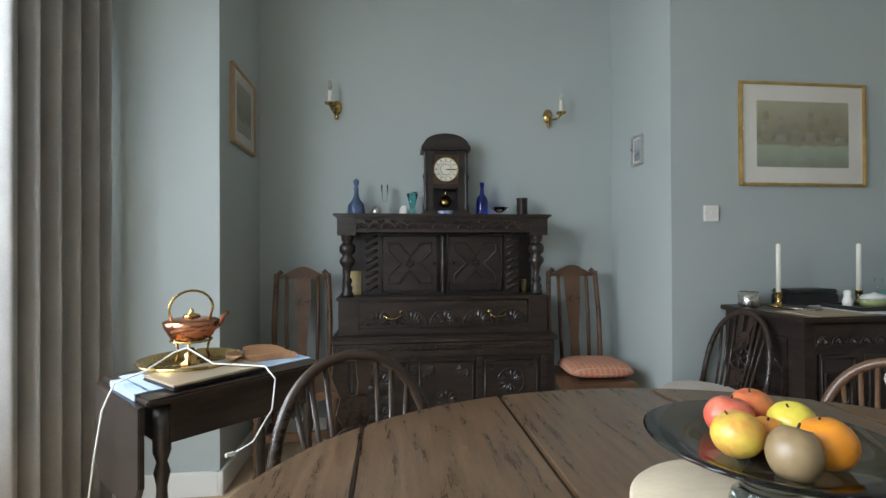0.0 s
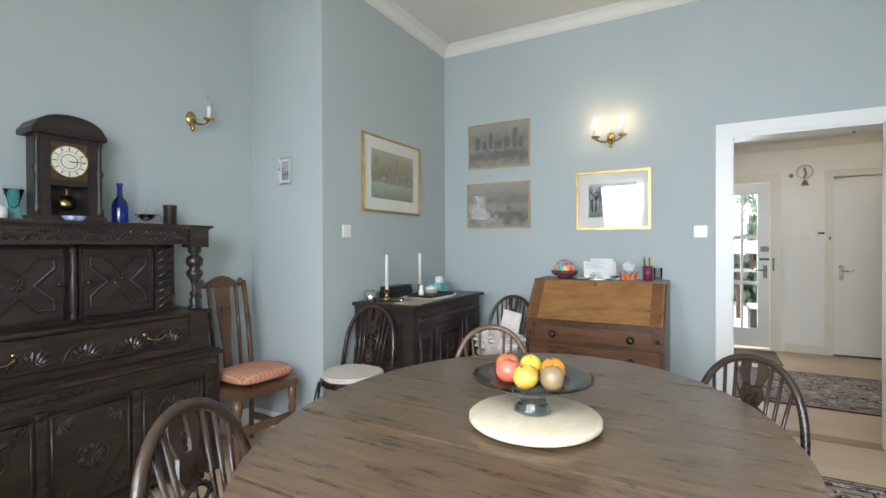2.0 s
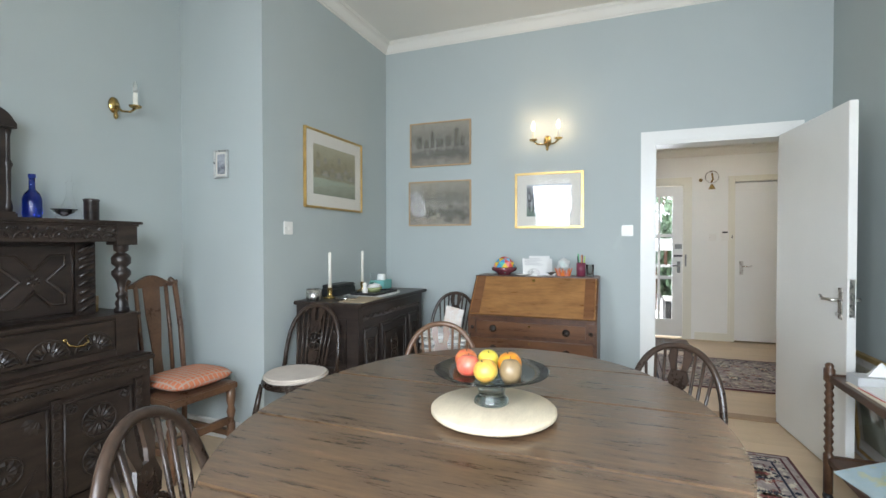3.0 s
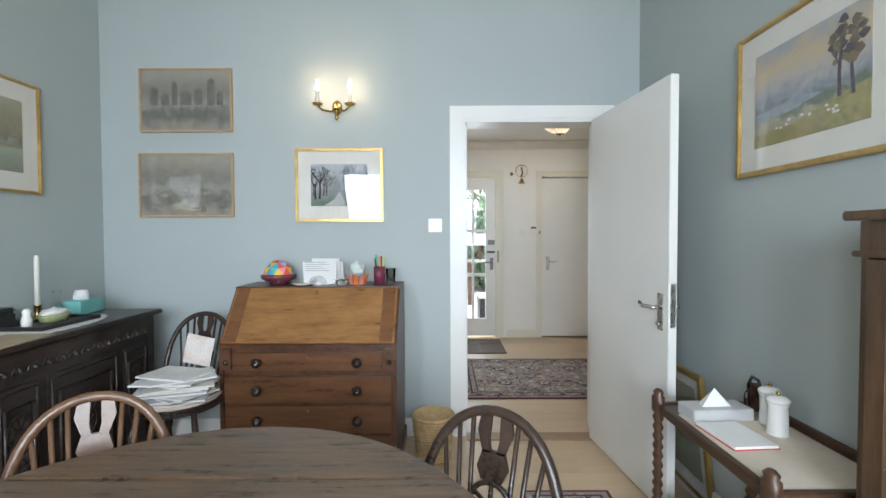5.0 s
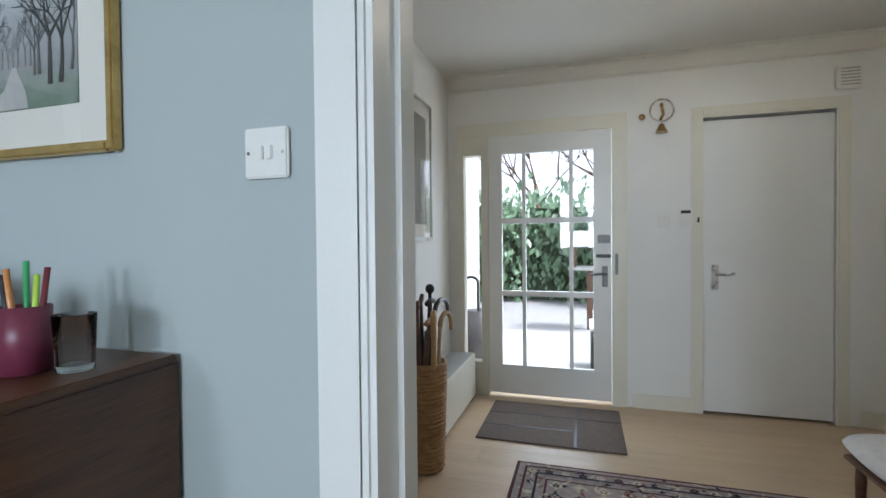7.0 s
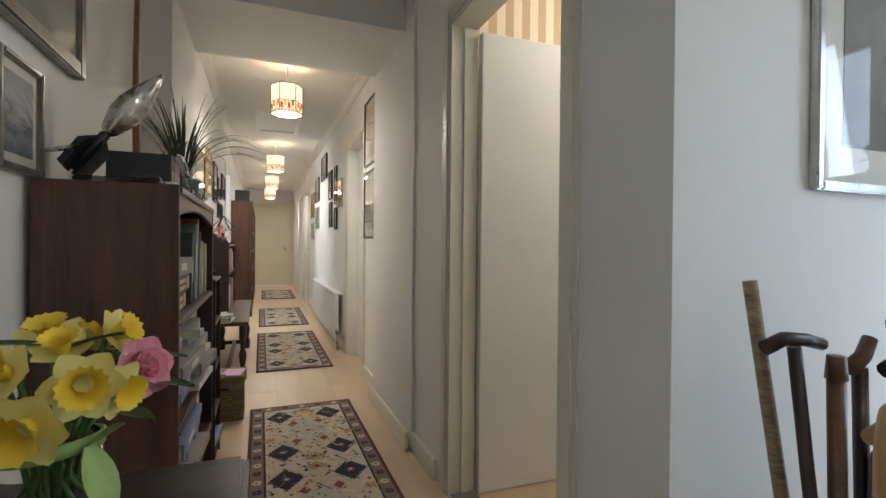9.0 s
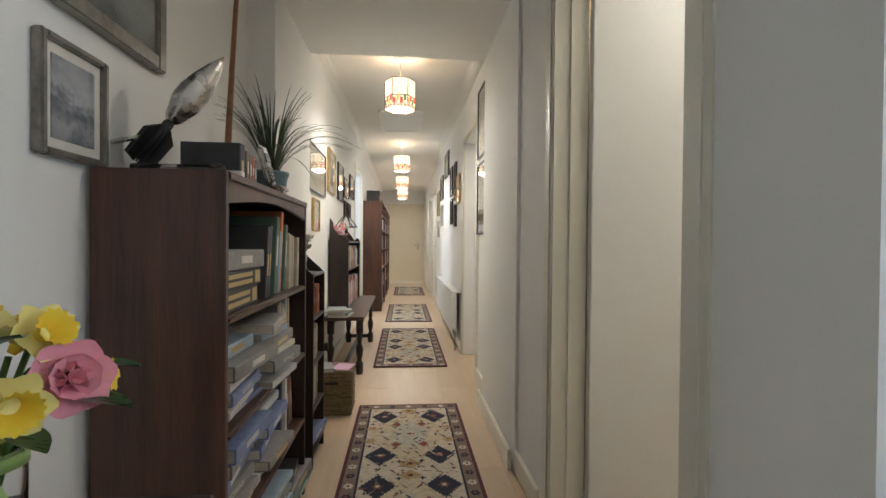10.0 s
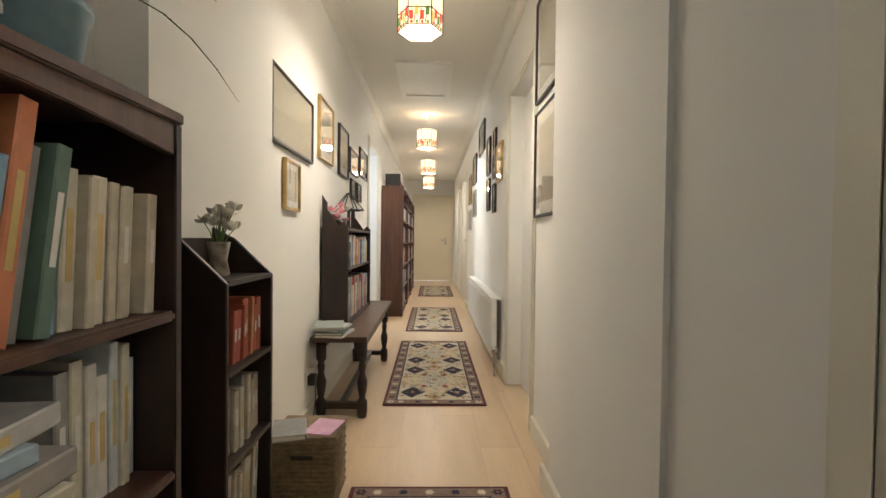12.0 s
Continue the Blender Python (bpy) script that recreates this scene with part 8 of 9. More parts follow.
loop = [[bm.verts.new((r * math.cos(k * math.pi / 20), r * math.sin(k * math.pi / 20), z + 0.007 * math.cos(k * math.pi / 20 + 0.9))) for r, z in ((0.0535, 0.082), (0.0575, 0.081), (0.0580, 0.098), (0.0540, 0.099))] for k in range(40)]
for p, q in zip(loop, loop[1:] + loop[:1]):
    for j in range(4):
        bm.faces.new((p[j], q[j], q[(j + 1) % 4], p[(j + 1) % 4])).smooth = True
ribbon = part("ribbon", bm, LEAFL, vs, "pale green ribbon")
for aim, L in (((0.42, -0.35, -0.85), 0.092), ((0.75, 0.10, 0.55), 0.045)):
    bm = bmesh.new()
    petal_mesh(bm, Matrix.Translation((0.048, -0.034, 0.094)) @ Vector(aim).to_track_quat("X", "Z").to_matrix().to_4x4(), L, 0.021, -0.12)
    part("tail", bm, LEAFL, ribbon)
solid("coaster", turned((0.045, 0), (0.046, 0.004), (0.0, 0.005), seg=28), BOARD_M, "round pale coaster on the hall table", "coaster", pose(4.225, 1.165, 0.7215))

picture(0.205, 0.245, 0.016, PEWTER, 0.022, SEA, "pewter framed photograph of a ship at sea", pose(3.901, 1.75, 1.343, 0, 0, 90), 0.024)
picture(0.56, 0.46, 0.040, PEWTER, 0.0, WAVE, "sea painting in a wide pewter frame", pose(3.901, 1.825, 1.763, 0, 0, 90), 0.03)


# ---- books ----
SPINES = [(0.05, 0.05, 0.055), (0.30, 0.30, 0.29), (0.52, 0.47, 0.36), (0.60, 0.56, 0.46), (0.14, 0.22, 0.34), (0.42, 0.10, 0.06), (0.55, 0.20, 0.09), (0.10, 0.17, 0.13), (0.22, 0.36, 0.50), (0.62, 0.62, 0.60), (0.20, 0.15, 0.12), (0.40, 0.44, 0.42), (0.07, 0.09, 0.16), (0.32, 0.20, 0.28), (0.48, 0.52, 0.56), (0.66, 0.62, 0.50), (0.62, 0.60, 0.55), (0.58, 0.56, 0.44), (0.72, 0.70, 0.66), (0.55, 0.60, 0.62)]
PALE_SPINES = range(len(SPINES), len(SPINES) + 8)
SPINES = list(SPINES) + [(0.62, 0.60, 0.56), (0.40, 0.50, 0.60), (0.64, 0.60, 0.48), (0.24, 0.29, 0.50), (0.50, 0.50, 0.49), (0.66, 0.65, 0.63), (0.52, 0.60, 0.62), (0.30, 0.28, 0.27)]
SPINE_M = [mat("book_cloth", c, tuple(v * 0.75 for v in c), 0.55, 25, bump=0.05) for c in SPINES]
PAGES = mat("page_block", (0.70, 0.66, 0.56), (0.62, 0.57, 0.47), 0.9, 60, stretch=(1, 1, 8))
GOLD_PRINT = mat("gold_print", (0.55, 0.42, 0.16), (0.45, 0.33, 0.12), 0.4, 20)
WHITE_PRINT = mat("white_print", (0.72, 0.70, 0.66), None, 0.7)


def letters(text, size, parent, m, material, name="title"):
    """Raised title in the built-in font, turned into a mesh."""
    cu = bpy.data.curves.new(name, "FONT")
    cu.body, cu.size, cu.extrude, cu.align_x, cu.align_y = text, size, 0.0003, "CENTER", "CENTER"
    tmp = new("tmp_text", cu)
    me = bpy.data.meshes.new_from_object(tmp)
    bpy.data.objects.remove(tmp)
    me.materials.clear()
    me.materials.append(material)
    ob = new(name, me)
    ob.parent = parent
    ob.matrix_local = m
    return ob


def book(L, T, Wd, m, k, label, group="", title="", bars=True):
    """Standing book: spine looks along +x, thickness T along y, height L along z, width Wd back along -x."""
    b = thing("book", label, "book", m, group)
    c = SPINE_M[k % len(SPINE_M)]
    h, e = T / 2, T / 2 - 0.0025
    part("cover", slab([(-Wd, -h), (0, -h), (0.002, -h * 0.8), (0.002, h * 0.8), (0, h), (-Wd, h), (-Wd, e), (-0.004, e), (-0.004, -e), (-Wd, -e)], 0, L), c, b)
    part("page_block", boxes((-Wd + 0.005, -0.004, -T / 2 + 0.0025, T / 2 - 0.0025, 0.004, L - 0.004)), PAGES, b)
    if title:
        letters(title, min(T * 0.62, 0.03), b, pose(0.0024, 0, L * 0.5, 90, 0, 90) @ pose(0, 0, 0, 0, 0, 90), WHITE_PRINT)
    elif bars == 2:
        for s in (-1, 1):
            part("gold_band", boxes((0.0021, 0.0026, s * T * 0.2 - T * 0.12, s * T * 0.2 + T * 0.12, L * 0.28, L * 0.95)), GOLD_PRINT, b)
        part("gold_label", boxes((0.0021, 0.0026, -T * 0.36, T * 0.36, L * 0.04, L * 0.20)), GOLD_PRINT, b)
    elif bars and T > 0.012:
        part("title_bar", boxes((0.0021, 0.0026, -T * 0.20, T * 0.20, L * (0.30 + 0.06 * (k % 3)), L * (0.60 + 0.05 * (k % 4)))), GOLD_PRINT if k % 3 == 0 else WHITE_PRINT, b)
    return b


def row_of_books(x, y0, y1, z, hmax, label, lean=0.0, group="", dmax=0.20, colours=range(99)):
    y = y0
    while y < y1 - 0.012:
        T = random.uniform(0.014, 0.034)
        if y + T > y1:
            break
        L = random.uniform(0.72, 0.97) * hmax
        a = lean if random.random() < 0.7 else 0
        book(L, T, random.uniform(0.7, 0.95) * dmax, pose(x - random.uniform(0, 0.02), y + T / 2, z + abs(math.sin(radians(a))) * T / 2, a), random.choice(colours), label, group)
        y += T + 0.0015 + abs(math.tan(radians(a))) * 0.006


def pile_of_books(x, yc, z, top, label, group="", titles=(), colours=range(99)):
    """Books lying flat, spines outwards."""
    i, zz = 0, z
    titles = list(titles)
    while True:
        T = random.uniform(0.013, 0.040)
        if zz + T > top:
            break
        L = random.uniform(0.22, 0.30)
        t = titles.pop() if titles and T > 0.027 else ""
        book(L, T, random.uniform(0.17, 0.235), pose(x + random.uniform(-0.035, 0.022), yc + random.uniform(0, 0.012), zz + T / 2, 0, 0, random.uniform(-7, 7)) @ pose(0, L, 0, 90), random.choice(colours), label, group, t)
        zz += T + 0.001
        i += 1


# ---- main bookcase ----
bk = thing("bookcase", "dark sapele bookcase full of books, arched top rail", "bookcase", pose(3.915, 1.795, 0))
D, WY, HH = 0.295, 0.885, 1.217
part("end_panel", boxes((0, D, 0, 0.020, 0, HH), bev=0.002), SAPELE, bk, "sapele veneered side")
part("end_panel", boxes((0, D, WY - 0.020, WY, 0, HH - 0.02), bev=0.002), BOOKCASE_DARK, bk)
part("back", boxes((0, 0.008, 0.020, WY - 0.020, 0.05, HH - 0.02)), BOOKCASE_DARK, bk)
part("top", boxes((0, D + 0.004, 0.020, WY, HH - 0.020, HH), bev=0.003), SAPELE, bk)
pts = [(0.020, 0.0), (0.020, -0.055)] + [(0.020 + (WY - 0.04) * i / 12, -0.055 + 0.030 * math.sin(math.pi * i / 12)) for i in range(1, 12)] + [(WY - 0.020, -0.055), (WY - 0.020, 0.0)]
part("arched_rail", slab(pts, 0, 0.016, 0.002, pose(D - 0.018, 0, HH - 0.020, 90, 0, 90)), SAPELE, bk)
for z in (0.325, 0.597, 0.875):
    part("shelf", boxes((0.008, D + 0.002, 0.020, WY - 0.020, z - 0.018, z), bev=0.005), SAPELE, bk)
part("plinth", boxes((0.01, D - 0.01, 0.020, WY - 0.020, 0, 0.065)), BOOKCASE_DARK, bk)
random.seed(31)
SX = 4.195
for i, (z, T) in enumerate(((0.876, 0.052), (0.930, 0.048), (0.980, 0.050))):
    book(0.27, T, 0.20, pose(SX - 0.005, 1.85, z + T / 2, 0, 0, 2 - i * 2) @ pose(0, 0.27, 0, 90), 0 if i < 2 else 1, "thick black dictionary lying flat", "dictionaries", bars=2 if i < 2 else True)
yb = 2.165
for T, L, k in ((0.030, 0.225, 0), (0.022, 0.230, 0), (0.014, 0.215, 3), (0.020, 0.200, 4), (0.034, 0.262, 7), (0.020, 0.215, 8), (0.026, 0.285, 6), (0.020, 0.235, 1), (0.024, 0.240, 7), (0.018, 0.215, 8), (0.026, 0.215, 3), (0.018, 0.205, 2), (0.028, 0.210, 3), (0.020, 0.205, 2), (0.026, 0.200, 2), (0.022, 0.205, 3), (0.024, 0.195, 2)):
    tilt = -9 if yb < 2.42 else -3
    book(L, T, 0.17, pose(SX - random.uniform(0.005, 0.03), yb + T / 2, 0.876 + math.sin(radians(-tilt)) * T / 2, tilt), k, "upright book leaning on the top shelf", "top shelf books", bars=T > 0.021)
    yb += T + (0.006 if tilt < -5 else 0.003)
PILED = [*PALE_SPINES, 1]
pile_of_books(SX + 0.005, 1.85, 0.598, 0.815, "large pale book lying in a pile", "second shelf books", ["COMPLETE"], PILED)
pile_of_books(SX + 0.005, 2.16, 0.598, 0.80, "pale paperback lying in a pile", "second shelf books", ["Chronicle"], PILED)
row_of_books(SX - 0.04, 2.48, 2.66, 0.598, 0.25, "upright book on the second shelf", 0, "second shelf books")
pile_of_books(SX + 0.005, 1.85, 0.326, 0.56, "pale book lying in a pile", "third shelf books", ["AMERICA"], PILED)
pile_of_books(SX + 0.005, 2.15, 0.326, 0.54, "pale book lying in a pile", "third shelf books", (), PILED)
row_of_books(SX - 0.02, 2.47, 2.66, 0.326, 0.24, "upright book on the third shelf", 6, "third shelf books")
pile_of_books(SX + 0.01, 1.85, 0.066, 0.25, "magazine or book lying in a pile", "bottom shelf books", (), PILED)
pile_of_books(SX + 0.01, 2.16, 0.066, 0.22, "magazine or book lying in a pile", "bottom shelf books", (), PILED)
pile_of_books(SX + 0.01, 2.44, 0.066, 0.16, "magazine or book lying in a pile", "bottom shelf books")

# on the bookcase
BZ = HH + 0.001
solid("glass_plinth", boxes((-0.09, 0.09, -0.08, 0.08, 0, 0.014), bev=0.003), GLASS, "thick clear glass plinth", "plinth", pose(4.075, 1.90, BZ))
rk = thing("mortar_bomb", "silver finned mortar bomb model leaning on its stand", "ornament", pose(3.975, 1.915, BZ + 0.062) @ Vector((0.56, 0.12, 0.82)).to_track_quat("Z", "X").to_matrix().to_4x4())
part("body", turned((0.008, 0.085), (0.020, 0.100), (0.036, 0.150), (0.037, 0.165), (0.036, 0.168), (0.037, 0.172), (0.036, 0.178), (0.037, 0.185), (0.030, 0.225), (0.018, 0.27), (0.004, 0.305), (0.0, 0.308), seg=32), CHROME, rk, "polished silver body")
part("tail_tube", turned((0.011, -0.03), (0.013, 0.085), (0.010, 0.09), seg=16), BLACK, rk)
for i in range(6):
    part("fin", slab([(0.010, -0.04), (0.038, -0.03), (0.040, 0.045), (0.012, 0.075)], -0.0012, 0.0012, 0, pose(0, 0, 0, 0, 0, i * 60) @ pose(0, 0, 0, 90)), BLACK, rk)
part("prop", tube(bmesh.new(), [(0.02, 0, 0.03), (0.06, 0, -0.02), (0.085, 0, -0.045)], 0.006, 7), CHROME, rk)
orn = thing("bronze_ornament", "small dark bronze animal ornament", "ornament", pose(4.10, 1.99, BZ))
bm = bmesh.new()
random.seed(9)
for k in range(9):
    lathe(bm, [(0.0, -0.014), (0.012, -0.008), (0.015, 0.0), (0.011, 0.009), (0.0, 0.014)], random.uniform(-0.035, 0.035), random.uniform(-0.012, 0.012), 0.015 + random.uniform(0, 0.022), 9)
part("figure", bm, STICK_D, orn)
for i, (T, L, k) in enumerate(((0.045, 0.115, 0), (0.024, 0.105, 10), (0.022, 0.10, 10), (0.020, 0.098, 5), (0.020, 0.09, 10))):
    book(L, T, 0.12 if i else 0.16, pose(4.15, 2.08 + sum((0.047, 0.026, 0.024, 0.022, 0.022)[:i]), BZ), k, "small old book on the bookcase", "books on the bookcase")
solid("white_block", boxes((-0.02, 0.02, -0.015, 0.015, 0, 0.03), bev=0.002), PLASTIC, "small white block on the bookcase", "block", pose(4.15, 2.03, BZ))
ph = thing("cordless_phone", "silver and black cordless telephone in its cradle", "telephone", pose(4.17, 2.30, BZ, 0, 0, 80))
part("cradle", boxes((-0.035, 0.035, -0.05, 0.035, 0, 0.022), bev=0.006), CHROME, ph)
hs = part("handset", boxes((-0.022, 0.022, -0.010, 0.012, 0, 0.145), bev=0.008), CHROME, ph)
hs.matrix_local = pose(0, -0.005, 0.018, -16)
part("keypad", boxes(*[(-0.016 + 0.011 * a, -0.007 + 0.011 * a, -0.0125, -0.0095, 0.02 + 0.013 * b, 0.028 + 0.013 * b) for a in range(3) for b in range(4)]), BLACK, hs)
part("screen", boxes((-0.015, 0.015, -0.0125, -0.0095, 0.085, 0.115)), BLACK, hs)
oar = solid("wooden_pole", tube(bmesh.new(), [(4.00, 2.36, BZ), (3.955, 2.55, 1.75), (3.925, 2.74, 2.44)], 0.012, 10, 0.008), mat("varnished_pole", (0.30, 0.13, 0.05), (0.20, 0.08, 0.03), 0.3, 8, stretch=(1, 1, 5)), "long varnished wooden pole leaning on the wall", "pole")
pl = thing("potted_plant", "spiky grass-like plant in a blue-grey pot", "plant", pose(4.12, 2.48, BZ))
part("pot", turned((0.045, 0), (0.050, 0.01), (0.060, 0.075), (0.066, 0.085), (0.066, 0.095), (0.056, 0.095), (0.05, 0.07), (0, 0.07), seg=28), mat("blue_grey_pot", (0.13, 0.20, 0.23), (0.09, 0.15, 0.18), 0.5, 12), pl)
GRASS = mat("spiky_leaf", (0.055, 0.085, 0.030), (0.03, 0.05, 0.02), 0.45, 12)
random.seed(17)
for k in range(90):
    a, sp = random.uniform(0, 6.283), random.uniform(0.10, 0.50) * random.uniform(0.5, 1.0)
    hgt = random.uniform(0.24, 0.40)
    bm = bmesh.new()
    ca, sa = math.cos(a), math.sin(a)
    if ca < 0:
        sp = min(sp, 0.17)
    prev = None
    for i in range(8):
        u = i / 7
        r, z = 0.02 + sp * u ** 1.3, 0.075 + hgt * (1.35 * u - (0.15 + 0.85 * sp / 0.3) * u * u)
        w = 0.0034 * (1 - u) ** 0.6 + 0.0003
        cur_ = [bm.verts.new((r * ca - w * sa * s, r * sa + w * ca * s, z + (0.001 if s == 0 else 0))) for s in (-1, 0, 1)]
        if prev:
            for q in range(2):
                bm.faces.new((prev[q], prev[q + 1], cur_[q + 1], cur_[q]))
        prev = cur_
    part("leaf", bm, GRASS, pl)

# ---- small sloping bookcase ----
sb = thing("narrow_bookcase", "narrow dark bookcase with a sloping top", "bookcase", pose(4.04, 2.87, 0))
side = [(0, 0), (0.165, 0), (0.165, 0.90), (0.06, 1.0), (0, 1.03)]
for y in (0.0, 0.285):
    part("end_panel", slab(side, 0, 0.015, 0.002, pose(0, y + 0.015, 0, 90)), BOOKCASE_DARK, sb)
part("back", boxes((0, 0.008, 0.015, 0.285, 0.03, 1.0)), BOOKCASE_DARK, sb)
for z in (0.07, 0.27, 0.486, 0.70, 0.905):
    part("shelf", boxes((0.008, 0.165, 0.015, 0.285, z - 0.012, z)), BOOKCASE_DARK, sb)
random.seed(41)
for z, h, cs, lab in ((0.70, 0.165, (5, 5, 5, 6, 5), "red cloth book on the narrow bookcase"), (0.486, 0.175, (2, 2, 3, 2, 1), "buff old book on the narrow bookcase"), (0.27, 0.19, (3, 3, 2, 1, 3), "pale book on the narrow bookcase")):
    row_of_books(4.19, 2.892, 3.14, z + 0.001, h, lab, -5, "narrow bookcase books", 0.13, cs)
pile_of_books(4.20, 2.895, 0.071, 0.14, "folder lying on the lowest shelf", "narrow bookcase books")
fv = thing("white_flowers", "white silk flowers in a patterned vase", "flowers", pose(4.12, 3.02, 0.906))
part("vase", turned((0.024, 0), (0.026, 0.01), (0.020, 0.04), (0.028, 0.085), (0.025, 0.085), (0, 0.05), seg=20), mat("patterned_vase", (0.40, 0.36, 0.28), (0.12, 0.08, 0.05), 0.35, 50), fv)
WHITE_P = mat("white_petal", (0.72, 0.70, 0.62), (0.64, 0.62, 0.54), 0.7, 12)
random.seed(13)
for k in range(12):
    a, r, z = random.uniform(0, 6.28), random.uniform(0.01, 0.06), random.uniform(0.11, 0.17)
    c = Vector((r * math.cos(a), r * math.sin(a), z))
    bm = bmesh.new()
    for i in range(6):
        petal_mesh(bm, Matrix.Translation(c) @ pose(0, 0, 0, random.uniform(-40, 40), random.uniform(-40, 40), 0) @ pose(0, 0, 0, 0, -25, i * 60), 0.024, 0.010, 0.4, 4)
    part("bloom", bm, WHITE_P, fv)
    part("stem", tube(bmesh.new(), [(0, 0, 0.05), c * 0.6 + Vector((0, 0, 0.03)), c], 0.0015, 4), STEM, fv)

# ---- hamper, bench and the unit on it ----
hm_ = thing("wicker_hamper", "small square seagrass hamper with a lid", "hamper", pose(4.185, 3.66, 0.001))
SEAG = mat("seagrass", (0.27, 0.20, 0.11), (0.16, 0.11, 0.06), 0.8, 40, bump=0.8, fine=160)
bm = bmesh.new()
for k in range(14):
    z = 0.012 + k * 0.0172
    tube(bm, [(0.115 + 0.002 * (-1) ** k, -0.105, z), (0.115 + 0.002 * (-1) ** k, 0.105, z), (-0.115, 0.105, z), (-0.115, -0.105, z)], 0.0095, 5, closed=True)
part("woven_side", bm, SEAG, hm_)["kind"] = "stuff"
part("core", boxes((-0.11, 0.11, -0.10, 0.10, 0, 0.235)), SEAG, hm_)
part("lid", boxes((-0.125, 0.125, -0.115, 0.115, 0.245, 0.27), bev=0.006), SEAG, hm_)
part("handle_slot", boxes((-0.04, 0.04, -0.1185, -0.1155, 0.19, 0.205)), BLACK, hm_)
book(0.17, 0.022, 0.12, pose(4.155, 3.60, 0.283, 0, 0, 15) @ pose(0.03, 0.085, 0, 90), 1, "grey book on the hamper", bars=False)
solid("pink_leaflet", boxes((-0.055, 0.055, -0.075, 0.075, 0, 0.003)), mat("pink_print", (0.68, 0.42, 0.58), (0.55, 0.30, 0.46), 0.5, 14), "pink printed leaflet on the hamper", "leaflet", pose(4.245, 3.645, 0.2725, 0, 0, -12))
be = thing("oak_bench", "dark oak bench with turned legs", "bench", pose(4.155, 5.10, 0))
part("top", boxes((-0.15, 0.155, -0.76, 0.76, 0.445, 0.475), bev=0.005), OAK_MID, be)
part("apron", boxes((0.105, 0.125, -0.66, 0.66, 0.38, 0.444), (-0.125, -0.105, -0.66, 0.66, 0.38, 0.444)), DARK_OAK_H, be)
for y in (-0.64, 0.58):
    for x in (-0.115, 0.115):
        part("leg", turned((0.026, 0), (0.030, 0.03), (0.030, 0.09), (0.016, 0.11), (0.024, 0.15), (0.030, 0.20), (0.016, 0.25), (0.022, 0.29), (0.016, 0.31), (0.028, 0.33), (0.028, 0.444), x=x, y=y, seg=12), DARK_OAK, be)
    part("stretcher", boxes((-0.115, 0.115, y - 0.018, y + 0.018, 0.05, 0.085)), DARK_OAK_H, be)
part("long_stretcher", boxes((-0.015, 0.015, -0.62, 0.56, 0.05, 0.085)), DARK_OAK_H, be)
random.seed(51)
for i in range(4):
    book(0.22, 0.014, 0.15, pose(4.20 - 0.01 * i, 4.40 + 0.005 * i, 0.4845 + 0.0146 * i, 0, 0, random.uniform(-15, 15)) @ pose(0, 0.11, 0, 90), (9, 7, 9, 11)[i], "thin book lying on the bench", "books on the bench", bars=False)
un = thing("shelf_unit", "small dark bookshelf standing on the bench", "bookshelf", pose(4.005, 4.60, 0.476))
prof = [(0, 0), (0.155, 0), (0.155, 0.60), (0.13, 0.63), (0.10, 0.60), (0.06, 0.66), (0.03, 0.70), (0.03, 0.74), (0, 0.785)]
for y in (0.0, 0.985):
    part("end_panel", slab(prof, 0, 0.016, 0.002, pose(0, y + 0.016, 0, 90)), BOOKCASE_DARK, un)
part("back", boxes((0, 0.008, 0.016, 0.985, 0.01, 0.62)), BOOKCASE_DARK, un)
for z in (0.02, 0.35, 0.59):
    part("shelf", boxes((0.008, 0.150, 0.016, 0.985, z - 0.014, z)), BOOKCASE_DARK, un)
row_of_books(4.145, 4.62, 5.55, 0.497, 0.27, "paperback on the bench shelf", -4, "bench shelf books", 0.13)
row_of_books(4.145, 4.62, 5.55, 0.827, 0.21, "paperback on the bench shelf", -4, "bench shelf books", 0.13)
pf = thing("silk_posy", "pink and cream silk posy", "flowers", pose(4.09, 4.70, 1.067))
random.seed(14)
for k in range(10):
    bm = bmesh.new()
    c = Vector((random.uniform(-0.05, 0.05), random.uniform(-0.07, 0.07), random.uniform(0.03, 0.13)))
    for i in range(7):
        petal_mesh(bm, Matrix.Translation(c) @ pose(0, 0, 0, random.uniform(-30, 30), random.uniform(-30, 30), 0) @ pose(0, 0, 0, 0, -35, i * 51), 0.032, 0.014, 0.4, 4)
    part("bloom", bm, PINK if k % 3 else WHITE_P, pf)
part("pot", turned((0.03, 0), (0.04, 0.05), (0, 0.05), seg=14), BOOKCASE_DARK, pf)
tl = thing("candle_lantern", "dark metal candle lamp with a pyramid shade", "lamp", pose(4.09, 5.0, 1.067))
part("base", turned((0.045, 0), (0.05, 0.008), (0.012, 0.016), (0.010, 0.12), (0.03, 0.13), seg=16), BLACK, tl)
bm = bmesh.new()
for z, r in ((0.13, 0.10), (0.24, 0.012)):
    tube(bm, [(r * math.cos(i * math.pi / 3), r * math.sin(i * math.pi / 3), z) for i in range(6)], 0.005, 5, closed=True)
for i in range(6):
    tube(bm, [(0.10 * math.cos(i * math.pi / 3), 0.10 * math.sin(i * math.pi / 3), 0.13), (0.012 * math.cos(i * math.pi / 3), 0.012 * math.sin(i * math.pi / 3), 0.24)], 0.004, 5)
part("shade_frame", bm, BLACK, tl)
sk = thing("wall_socket", "double wall socket with a black plug and cable", "socket", pose(3.991, 4.37, 0.25, 0, 0, 90))
